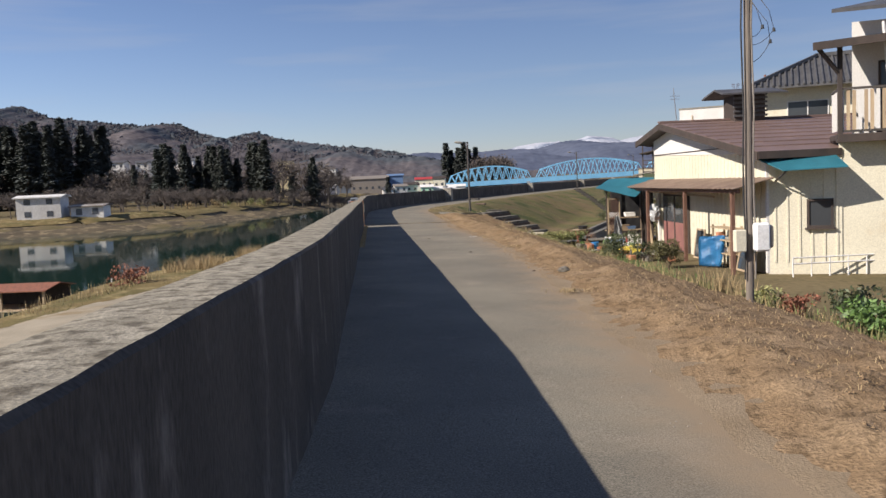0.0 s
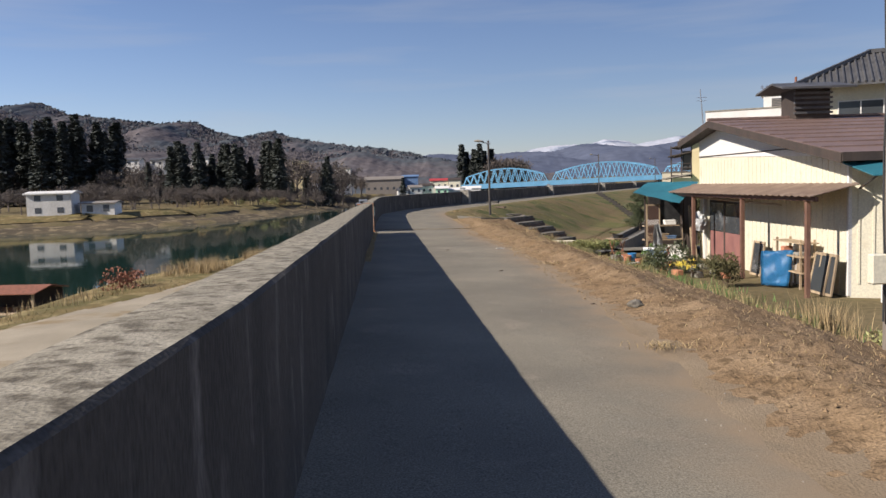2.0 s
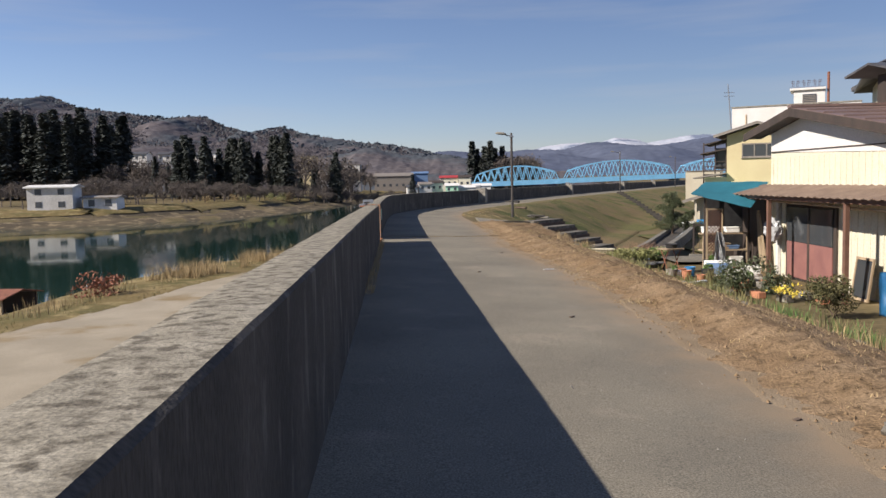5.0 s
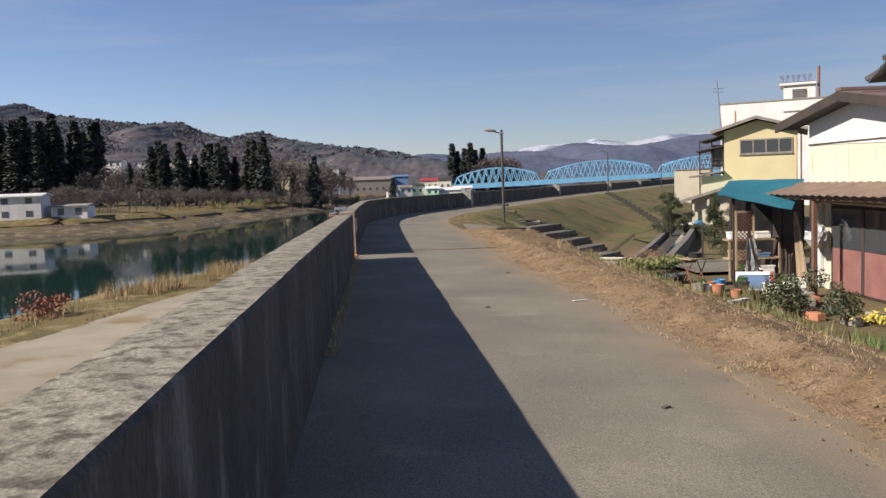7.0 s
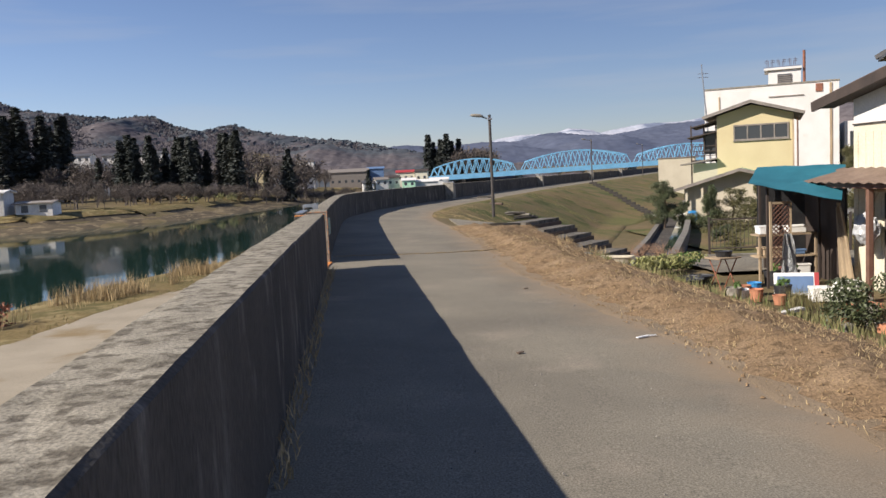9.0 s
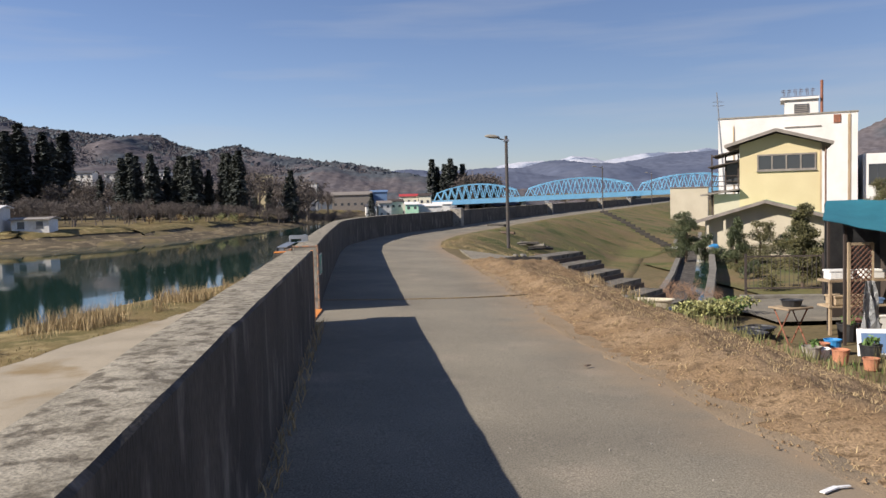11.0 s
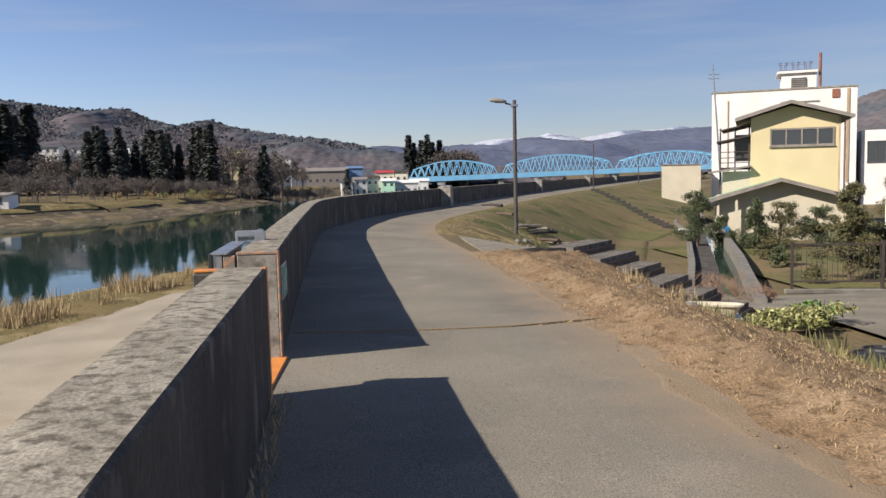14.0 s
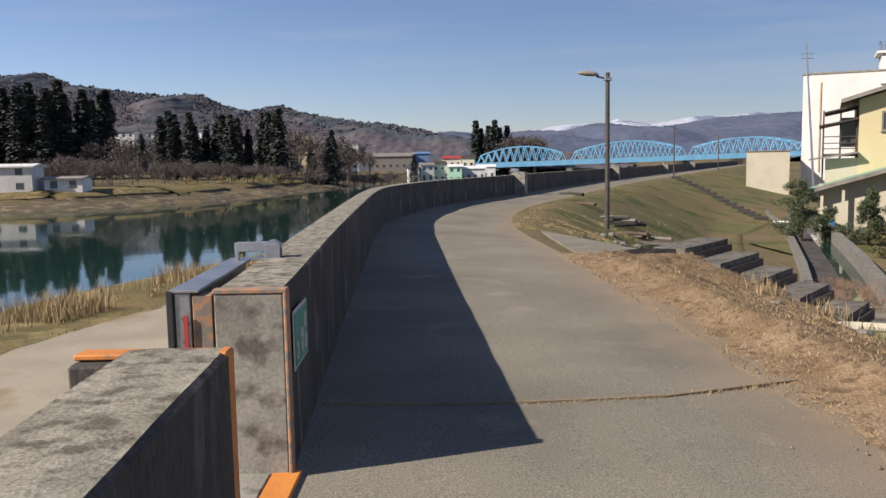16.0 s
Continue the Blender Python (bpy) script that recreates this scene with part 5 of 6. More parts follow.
def woods(name, rows, y, front, n, hmin, hmax, material, label, seed, lo=0.0):
    """Tree crowns standing on a ridge, too many and too far to count."""
    rg0 = random.Random(seed)
    verts, faces = [], []
    for _ in range(n):
        t = 1 - (1 - lo) * rg0.random() ** 1.6
        x = rg0.uniform(rows[0][0], rows[-1][0])
        cz = float(np.interp(x, [r[0] for r in rows], [r[1] for r in rows]))
        z = -3 + (cz + 3) * t ** 0.8
        yy = y - front * (1 - t)
        hh = rg0.uniform(hmin, hmax)
        for _ in range(4):
            p = Vector((x + rg0.uniform(-0.3, 0.3) * hh, yy + rg0.uniform(-0.3, 0.3) * hh, z + hh * rg0.uniform(-0.1, 0.45)))
            d = Vector((rg0.uniform(-0.6, 0.6), rg0.uniform(-0.4, 0.4), 1)) * hh * rg0.uniform(0.16, 0.3)
            w = Vector((rg0.uniform(0.5, 1), rg0.uniform(-0.7, 0.7), rg0.uniform(-0.3, 0.3))) * hh * rg0.uniform(0.25, 0.42)
            k = len(verts)
            verts += [p - d, p + w, p + d, p - w]
            faces.append((k, k + 1, k + 2, k + 3))
    return tagged(raw(name, verts, faces, material), label, "woodland", kind="stuff")


CREST = ((-620, 121), (-560, 112), (-495, 111), (-471, 115), (-439, 100), (-410, 96), (-370, 90), (-323, 84), (-300, 87), (-285, 85), (-263, 74), (-227, 64), (-210, 69), (-195, 72), (-169, 63), (-135, 56), (-95, 50), (-60, 46), (-27, 40), (-13, 35), (40, 25))
woods("hill_woodland", CREST, 1000, 520, 30000, 1.3, 3.4, M["far_wood"], "leafless brown woodland covering the hills, greyed with haze", 4, 0.3)
woods("hill_pines", CREST, 1000, 520, 1300, 4, 7.5, M["hazed_pine"], "dark pines scattered over the hills, tinted with haze", 5, 0.6)


def far_house(x, y, w, d, h, roof, wall=None, rz=0.0, pitch=0.25, label="far house with plain walls", floors=1):
    z = float(land(np.array([x]), np.array([y]))[0]) - 0.3
    t = thing("house", x, y, z, rz, label, "house", "houses of the far town")
    part("wall", boxb(-w / 2, w / 2, -d / 2, d / 2, 0, h), wall or M["far_wall"], t)
    ov = 0.5
    if pitch:
        for s in (1, -1):
            b = bmesh.new()
            slab(b, [(-w / 2 - ov, 0, h + pitch * d / 2), (w / 2 + ov, 0, h + pitch * d / 2), (w / 2 + ov, s * (d / 2 + ov), h - 0.1), (-w / 2 - ov, s * (d / 2 + ov), h - 0.1)], 0.2)
            part("roof", b, roof, t)
        for xx in (-w / 2 + 0.02, w / 2 - 0.22):
            b = bmesh.new()
            ends = [[b.verts.new(p) for p in ((x2, -d / 2, h), (x2, d / 2, h), (x2, 0, h + pitch * d / 2 - 0.2))] for x2 in (xx, xx + 0.2)]
            b.faces.new(ends[0])
            b.faces.new(ends[1][::-1])
            for k in range(3):
                b.faces.new((ends[0][k], ends[1][k], ends[1][(k + 1) % 3], ends[0][(k + 1) % 3]))
            bmesh.ops.recalc_face_normals(b, faces=b.faces[:])
            part("gable", b, wall or M["far_wall"], t)
    else:
        part("roof", boxb(-w / 2 - 0.3, w / 2 + 0.3, -d / 2 - 0.3, d / 2 + 0.3, h, h + 0.3), roof, t)
    per = max(2, int(w // 3))
    for f in range(floors):
        fz = h * (f + 0.35) / floors
        for k in range(per):
            xx = -w / 2 + w * (k + 0.5) / per
            part("window", boxb(xx - 0.6, xx + 0.6, -d / 2 - 0.05, -d / 2 + 0.02, fz, fz + min(1.3, h / floors * 0.45)), M["far_glass"], t)
    return t


far_house(-76.0, 168, 8.4, 6, 4.9, M["pale_sheet"], M["far_wall"], 8, 0.12, "white two-storey house on the far river bank", 2)
far_house(-67.2, 170, 6.4, 5, 2.9, M["grey_roof"], M["far_wall"], 5, 0.1, "low grey annex on the far river bank")
far_house(-67, 420, 8, 8, 18, M["grey_roof"], M["yellow"], 6, 0.0, "tall cream block beyond the orchard", 3)
far_house(-52, 424, 20, 8, 13.5, M["grey_roof"], M["far_wall"], 0, 0.0, "long grey school-like block beyond the orchard", 2)
far_house(-25, 420, 19, 10, 8.2, M["grey_roof"], M["grey_roof"], 3, 0.3, "long low hall with a grey roof")
far_house(-12, 428, 8, 8, 11, M["blue_roof"], M["blue_roof"], 0, 0.2, "blue-roofed shed in the far town")
for x, y, w, h, roof, wall, lab, fl in (
    (-9, 400, 6, 7.2, "grey_roof", None, "pale house in the far town", 2), (-3.5, 405, 6, 9.0, "dark_wood", None, "white house with brown roof in the far town", 2),
    (3, 425, 9, 10.5, "red_roof", "cream", "house with a bright red roof in the far town", 2), (11, 422, 6, 11.5, "dark_wood", "cream", "cream house with brown roof in the far town", 2),
    (4.0, 398, 6, 7.5, "pale_sheet", "mint", "pale green shop in the far town", 2), (12, 402, 12, 6.5, "pale_sheet", None, "white low hall beside the bridge", 1),
    (-15, 398, 5, 5.0, "tile", None, "small white house in the far town", 1), (20, 440, 10, 7, "pale_sheet", None, "white building behind the bridge", 1)):
    far_house(x, y, w, 7, h, M[roof], M[wall] if wall else None, random.uniform(-12, 12), 0.3, lab, fl)
for x, y, w in ((-141, 385, 12), (-128, 392, 9), (-120, 382, 8), (-112, 395, 9), (-106, 384, 7), (-149, 398, 8)):
    t = far_house(x, y, w, 7, 7, M["tile"], M["far_wall"], random.uniform(-20, 20), 0.3, "white house at the foot of the hills", 2)
    t.location.z += 12.0

# boathouse by the water
hut = thing("boathouse", -23.6, 48.2, -5.0, -6, "low riverside boathouse with a rusty red roof", "boathouse")
for s in (1, -1):
    b = bmesh.new()
    slab(b, [(-6, 0, 1.62), (3.2, 0, 1.62), (3.2, s * 1.7, 1.32), (-6, s * 1.7, 1.32)], 0.06)
    part("roof", b, M["rust"], hut)
for x in (-5.5, -2.5, 0.3, 2.9):
    for y in (-1.4, 1.4):
        part("post", boxb(x - 0.06, x + 0.06, y - 0.06, y + 0.06, -0.6, 1.36), M["wood"], hut)
part("back_wall", boxb(-5.6, 3.0, 1.3, 1.36, 0.2, 1.3), M["dark_wood"], hut)
part("floor", boxb(-5.8, 3.1, -1.6, 1.5, 0.1, 0.2), M["wood"], hut)
for k in range(4):
    b = bmesh.new()
    rod(b, (-19.4 + k * 0.7, 50.5 + 0.3 * k, -5.2), (-19.4 + k * 0.7 + random.uniform(-0.2, 0.2), 50.5 + 0.3 * k, -3.9 + random.uniform(-0.4, 0.3)), 0.04)
    ob = link("mooring_stake", b, M["pale_sheet"] if k % 2 else M["wood"])
    tagged(ob, "thin wooden mooring stake at the water's edge", "stake", "mooring stakes")


# ---- vegetation ----
def leaf_cloud(count, rx, ry, rz, size, seed, shell=0.55, flat=0.0):
    """Many small leaf quads in an uneven ellipsoid."""
    rng = random.Random(seed)
    verts, faces = [], []
    lobes = [(rng.uniform(-0.6, 0.6), rng.uniform(-0.6, 0.6), rng.uniform(-0.5, 0.6), rng.uniform(0.35, 0.6)) for _ in range(9)]
    for _ in range(count):
        lx, ly, lz, lr = rng.choice(lobes)
        a, c = rng.uniform(0, 2 * math.pi), rng.uniform(-1, 1)
        r = lr * (shell + (1 - shell) * rng.random())
        q = math.sqrt(1 - c * c)
        p = Vector(((lx + r * q * math.cos(a)) * rx, (ly + r * q * math.sin(a)) * ry, (lz + r * c) * rz))
        d = Vector((rng.uniform(-1, 1), rng.uniform(-1, 1), rng.uniform(-1, 1) * (1 - flat))).normalized() * size * rng.uniform(0.6, 1.3)
        w = d.cross(Vector((rng.uniform(-1, 1), rng.uniform(-1, 1), rng.uniform(-1, 1)))).normalized() * size * 0.45
        k = len(verts)
        verts += [p - d, p + w, p + d, p - w]
        faces.append((k, k + 1, k + 2, k + 3))
    return verts, faces


def cloud_part(name, vf, material, parent, lift=0.0, label=""):
    me_ob = raw(name, [Vector(v) + Vector((0, 0, lift)) for v in vf[0]], vf[1], material, parent)
    return tagged(me_ob, label, kind="stuff")


def branchy(seed, h, spread, levels=3, r=0.09, kids=4):
    """Trunk and limbs of a leafless tree in one bmesh."""
    rng = random.Random(seed)
    b = bmesh.new()

    def grow(p, d, ln, rad, lev):
        q = p + d * ln
        rod(b, p, q, rad, rad * 0.6, 5 if lev > 1 else 3)
        if lev == 0:
            return
        for _ in range(kids):
            e = (d + Vector((rng.uniform(-1, 1), rng.uniform(-1, 1), rng.uniform(-0.25, 0.7))) * spread).normalized()
            grow(p.lerp(q, rng.uniform(0.55, 1.0)), e, ln * rng.uniform(0.55, 0.8), rad * 0.55, lev - 1)

    grow(Vector((0, 0, -0.2)), Vector((0.05, 0.02, 1)), h * 0.34, r, levels)
    return b


def bare_tree(seed, h, name="bare_tree", label="leafless brown orchard tree", spread=0.9, levels=4, kids=4):
    t = thing(name, 0, 0, -500, 0, label, "tree")
    part("trunk", branchy(seed, h, spread, levels, h * 0.028, kids), M["twig"], t)
    vf = leaf_cloud(900, h * 0.45, h * 0.45, h * 0.34, h * 0.024, seed, 0.2)
    cloud_part("crown", vf, M["twig"], t, h * 0.62)
    return t


def conifer(seed, h, name="conifer_tree", label="dark green tall cedar tree"):
    rng = random.Random(seed)
    t = thing(name, 0, 0, -500, 0, label, "tree")
    b = bmesh.new()
    rod(b, (0, 0, -1), (0, 0, h * 0.96), h * 0.018, 0.05, 6)
    part("trunk", b, M["bark"], t)
    verts, faces = [], []
    for _ in range(2600):
        k = rng.random() ** 0.8
        z = h * (0.03 + 0.97 * k)
        rad = h * 0.185 * (1.04 - k) ** 0.62 * (0.82 + 0.22 * math.sin(z * 0.9 + seed) + 0.14 * math.sin(z * 2.3 + 2 * seed)) + 0.12
        a = rng.uniform(0, 2 * math.pi)
        rr = rad * rng.uniform(0.35, 1.0)
        p = Vector((rr * math.cos(a), rr * math.sin(a), z))
        out = Vector((math.cos(a), math.sin(a), rng.uniform(-0.5, 0.3)))
        d = out * h * 0.032 * rng.uniform(0.5, 1.4)
        w = Vector((-math.sin(a), math.cos(a), rng.uniform(-0.4, 0.4))) * h * 0.021
        i = len(verts)
        verts += [p - d * 0.6, p + w, p + d, p - w]
        faces.append((i, i + 1, i + 2, i + 3))
    tagged(raw("crown", verts, faces, M["conifer"], t), kind="stuff")
    return t


def scatter(protos, spots, group):
    """Copies of some trees at (x, y, scale, turn); the patterns are then taken away."""
    rng = random.Random(len(spots))
    for x, y, sc, turn in spots:
        p = rng.choice(protos)
        z = float(land(np.array([x]), np.array([y]))[0])
        c = copy_thing(p, pose(x, y, z, 0, 0, turn) @ Matrix.Diagonal((sc, sc, sc, 1)))
        tagged(c, group=group)
    for p in protos:
        for o in [*p.children_recursive, p]:
            bpy.data.objects.remove(o)


rng = random.Random(11)
cons = [conifer(k, 20) for k in range(3)]
spots = [(rng.uniform(-165, -113), rng.uniform(255, 300), rng.uniform(1.15, 1.5), rng.uniform(0, 360)) for _ in range(46)]
spots += [(rng.uniform(-84, -57), rng.uniform(255, 275), rng.uniform(0.7, 1.0), rng.uniform(0, 360)) for _ in range(20)]
spots += [(rng.uniform(-52, -46.5), rng.uniform(256, 264), rng.uniform(0.85, 1.0), rng.uniform(0, 360)) for _ in range(5)]
spots += [(-33, 262, 0.8, 30), (-35, 270, 0.7, 90), (-12, 330, 0.6, 0)]
spots += [(17, 486, 1.55, 0), (20, 490, 1.35, 70), (24, 484, 1.45, 20), (27.4, 482, 1.6, 140), (30.5, 488, 1.4, 200), (34.5, 486, 1.45, 10), (37, 488, 1.1, 50)]
spots += [(rng.uniform(-230, -40), rng.uniform(330, 520), rng.uniform(0.45, 0.8), rng.uniform(0, 360)) for _ in range(45)]
scatter(cons, spots, "cedars of the far bank")

bares = [bare_tree(40 + k, 5.0) for k in range(3)]
spots = []
for r in range(4):
    for k in range(16):
        t = (k + rng.uniform(-0.3, 0.3)) / 16
        spots.append((-62 + 42 * t + r * 1.5 + rng.uniform(-1.5, 1.5), 190 + 95 * t + r * 13 + rng.uniform(-3, 3), rng.uniform(0.7, 1.2), rng.uniform(0, 360)))
spots += [(rng.uniform(-105, -62), rng.uniform(176, 262), rng.uniform(0.8, 1.5), rng.uniform(0, 360)) for _ in range(72)]
scatter(bares, spots, "orchard trees of the far bank")
talls = [bare_tree(60 + k, 16.0, "bare_tree", "leafless brown woodland tree", 0.75, 4, 4) for k in range(2)]
spots = [(rng.uniform(-250, -30), rng.uniform(262, 470), rng.uniform(0.6, 1.25), rng.uniform(0, 360)) for _ in range(112)]
spots += [(rng.uniform(35, 50), rng.uniform(480, 492), rng.uniform(1.35, 1.75), rng.uniform(0, 360)) for _ in range(18)]
spots += [(rng.uniform(60, 260), rng.uniform(480, 560), rng.uniform(0.5, 0.8), rng.uniform(0, 360)) for _ in range(20)]
scatter(talls, spots, "woodland trees of the far bank")


def shrub(name, x, y, z, rx, ry, rz, count, size, material, seed, label, group="garden shrubs", stems=True):
    t = thing(name, x, y, z, 0, label, "shrub", group)
    if stems:
        part("stem", branchy(seed, rz * 1.6, 0.9, 3, 0.03, 3), M["bark"], t)
    cloud_part("foliage", leaf_cloud(count, rx, ry, rz, size, seed), material, t, rz * 0.95)
    return t


for k in range(7):
    x, y = rng.uniform(-64, -40), 0
    y = 195 + (x + 64) * 2.0
    shrub("shrub", x, y, float(land(np.array([x]), np.array([y]))[0]), 1.5, 1.5, 1.3, 300, 0.18, M["leaf_pale"] if k % 2 else M["straw"], 90 + k, "yellowish budding shrub on the far bank", "far bank shrubs")
shrub("shrub", -14.9, 44.2, -3.7, 1.1, 1.1, 0.75, 700, 0.09, M["rust"], 5, "reddish brown leafless shrub on the river bank")
shrub("shrub", 8.6, 23.9, -1.5, 0.52, 0.52, 0.5, 2600, 0.034, M["leaf_olive"], 6, "rounded olive-green clipped shrub in the garden")
shrub("shrub", 8.0, 27.6, -1.46, 0.68, 0.62, 0.54, 2400, 0.04, M["leaf"], 7, "dark green spreading shrub in the garden")
shrub("shrub", 8.5, 26.3, -1.4, 0.45, 0.45, 0.4, 800, 0.04, M["leaf"], 8, "small dark green shrub in the garden")
shrub("shrub", 8.1, 11.3, -1.35, 0.75, 0.8, 0.42, 1500, 0.05, M["leaf_green"], 9, "leafy green vegetable patch in the garden")
shrub("shrub", 8.8, 13.3, -1.4, 0.6, 0.7, 0.35, 900, 0.05, M["leaf"], 19, "leafy green garden plant")
shrub("shrub", 6.95, 11.8, -1.0, 0.3, 0.3, 0.24, 500, 0.035, M["rust"], 10, "reddish brown garden plant by the pole")
shrub("shrub", 7.1, 13.1, -1.15, 0.4, 0.4, 0.32, 500, 0.04, M["leaf_pale"], 12, "yellow-green garden plant by the pole")
shrub("hedge_shrub", 7.1, 35.7, -1.45, 0.85, 0.55, 0.26, 1500, 0.05, M["leaf_pale"], 13, "low variegated pale green hedge", stems=False)
shrub("hedge_shrub", 7.95, 36.2, -1.5, 0.7, 0.5, 0.26, 800, 0.05, M["leaf_pale"], 14, "low variegated pale green hedge", stems=False)
shrub("hedge_shrub", 8.1, 36.9, -1.6, 0.6, 0.5, 0.3, 700, 0.05, M["leaf_green"], 15, "low green shrub by the canal", stems=False)
heap = thing("brush_heap", 9.0, 43.2, -2.2, 0, "heap of dry reddish brushwood by the canal", "brush")
for k in range(14):
    part("branch", branchy(500 + k, 1.25, 1.5, 4, 0.014, 4), M["dry_brush"], heap).location = (rng.uniform(-0.7, 1.3), rng.uniform(-1.2, 2.4), 0)
def garden_tree(x, y, h, w, seed, mt, pads, label):
    """Pruned evergreen: a leaning trunk, short boughs and flat tufted pads."""
    t = thing("garden_tree", x, y, float(land(np.array([x]), np.array([y]))[0]), 0, label, "tree", "garden trees")
    rg3 = random.Random(seed)
    b = bmesh.new()
    rod(b, (0, 0, -0.2), (0.08 * w, 0.05, h * 0.5), 0.075, 0.055, 7)
    rod(b, (0.08 * w, 0.05, h * 0.5), (-0.04 * w, 0, h * 0.93), 0.055, 0.025, 7)
    part("trunk", b, M["bark"], t)
    for j in range(pads):
        f = (j + 0.5) / pads
        r2 = 0.66 * w * (1.0 - 0.5 * f) * rg3.uniform(0.8, 1.1)
        a = j * 2.4 + seed
        cx, cy, cz = 0.32 * w * (1 - 0.6 * f) * math.cos(a), 0.32 * w * (1 - 0.6 * f) * math.sin(a), h * (0.14 + 0.8 * f)
        b = bmesh.new()
        rod(b, (0, 0, cz - 0.15), (cx, cy, cz - 0.03), 0.025, 0.012, 5)
        part("bough", b, M["bark"], t)
        vf = leaf_cloud(1900, r2, r2, h / pads * 0.95, 0.045, seed * 7 + j, 0.3)
        cloud_part("foliage_pad", ([Vector(v) + Vector((cx, cy, 0)) for v in vf[0]], vf[1]), M[mt], t, cz)


PINE, DARK = "cloud-pruned olive pine in the garden", "dark rounded evergreen garden tree"
for row in ((15.8, 61.7, 2.8, 1.7, 21, "leaf", 6, DARK), (17.8, 59.6, 2.5, 1.0, 22, "leaf", 5, DARK), (19.1, 59.9, 2.2, 2.3, 23, "leaf_olive", 4, PINE), (20.9, 59.7, 1.9, 1.8, 24, "leaf", 4, DARK), (15.6, 48.0, 3.4, 1.35, 25, "leaf_olive", 8, PINE), (17.4, 48.8, 1.9, 2.0, 26, "leaf_olive", 4, PINE), (28.4, 62.8, 4.4, 2.2, 28, "leaf_olive", 7, PINE), (29.6, 66.0, 4.6, 2.2, 31, "leaf_olive", 7, PINE), (16.6, 61.0, 1.5, 1.2, 32, "leaf", 3, DARK), (19.9, 48.2, 2.6, 1.6, 33, "leaf_olive", 5, PINE)):
    garden_tree(*row)
for k, (x, y, r, h) in enumerate(((17.0, 60.2, 0.6, 0.5), (18.5, 60.6, 0.7, 0.45), (20.0, 60.4, 0.7, 0.5), (21.6, 60.8, 0.8, 0.6), (22.8, 61.0, 0.8, 0.7), (16.0, 55.0, 0.42, 0.3), (15.2, 52.2, 0.4, 0.32), (16.1, 52.8, 0.45, 0.3), (17.3, 56.4, 0.4, 0.28), (14.2, 47.6, 0.5, 0.42), (16.7, 47.0, 0.7, 0.5), (18.4, 47.4, 0.7, 0.6))):
    shrub("garden_shrub", x, y, float(land(np.array([x]), np.array([y]))[0]), r, r, h, 1100, 0.042, M[("leaf", "leaf_olive", "leaf", "leaf_olive")[k % 4]], 400 + k, "low dark clipped shrub before the yellow house", "shrubs before the yellow house", stems=False)


def blades(name, spots, hmin, hmax, width, material, label, seed, lean=0.35):
    """Upright tapering blades as one object."""
    rg = random.Random(seed)
    verts, faces = [], []
    for x, y, z in spots:
        h, a = rg.uniform(hmin, hmax), rg.uniform(0, math.pi)
        dx, dy = math.cos(a) * width, math.sin(a) * width
        lx, ly = rg.uniform(-lean, lean) * h, rg.uniform(-lean, lean) * h
        k = len(verts)
        verts += [(x - dx, y - dy, z - 0.02), (x + dx, y + dy, z - 0.02), (x + lx * 0.4 + dx * 0.7, y + ly * 0.4 + dy * 0.7, z + h * 0.55), (x + lx * 0.4 - dx * 0.7, y + ly * 0.4 - dy * 0.7, z + h * 0.55), (x + lx, y + ly, z + h)]
        faces += [(k, k + 1, k + 2, k + 3), (k + 3, k + 2, k + 4)]
    return tagged(raw(name, verts, faces, material), label, "grass", kind="stuff")


def strewn(n, s0, s1, d0, d1, seed, clump=0.0, lift=0.0, bank=False):
    rg = np.random.RandomState(seed)
    s, d = rg.uniform(s0, s1, n), rg.uniform(d0, d1, n)
    if bank:
        d = d + np.array([track_edge(float(q)) for q in s])
    x, y = on_levee(s, d)
    if clump:
        keep = np.array([noise.noise(Vector((float(a) * clump, float(c) * clump, seed))) > 0.05 for a, c in zip(x, y)])
        x, y = x[keep], y[keep]
    z = land(x, y) + lift
    return list(zip(x.tolist(), y.tolist(), z.tolist()))


def on_soil(n, y0, y1, d0, d1, seed, lift=0.0):
    rg = np.random.RandomState(seed)
    s, d = rg.uniform(s_of_y(y0), s_of_y(y1), n), rg.uniform(d0, d1, n)
    x, y = on_levee(s, d)
    z = land(x, y)
    out = []
    for i in range(n):
        e = d[i] - road_right(float(s[i]))
        if in_spur(float(x[i]), float(y[i])):
            continue
        if e < -0.22 * float(rg.random_sample()) ** 2:
            continue
        zz = soil_z(float(x[i]), float(y[i]), float(s[i]), float(d[i]), e / 5.2, float(z[i])) if e > 0 else -0.033 * float(d[i]) + 0.008
        out.append((float(x[i]), float(y[i]), zz + lift))
    return out


sy = s_of_y
blades("reeds", strewn(20000, sy(46), sy(95), -4.0, -1.2, 3, 0.3, bank=True), 0.3, 1.0, 0.012, M["straw"], "dry straw-coloured reeds along the river", 3, 0.4)
blades("reeds", strewn(2600, sy(24), sy(60), -5.0, -1.5, 4, 0.5, bank=True), 0.2, 0.6, 0.012, M["straw"], "dry straw-coloured reeds along the river", 4)
blades("bank_grass", strewn(6000, sy(20), sy(75), -2.6, 0.1, 5, 0.5, bank=True), 0.04, 0.16, 0.012, M["grass"], "short patchy grass on the river bank", 5)
blades("slope_grass", strewn(22000, sy(45.6), sy(86), 3.2, 8.4, 6, 0.35), 0.03, 0.10, 0.009, M["grass"], "short green and brown grass on the slope", 6)
blades("mound_grass", strewn(7000, sy(45.2), sy(56), 3.3, 6.4, 7), 0.02, 0.07, 0.006, M["straw"], "dry pale grass round the street lamp", 7, 0.8)
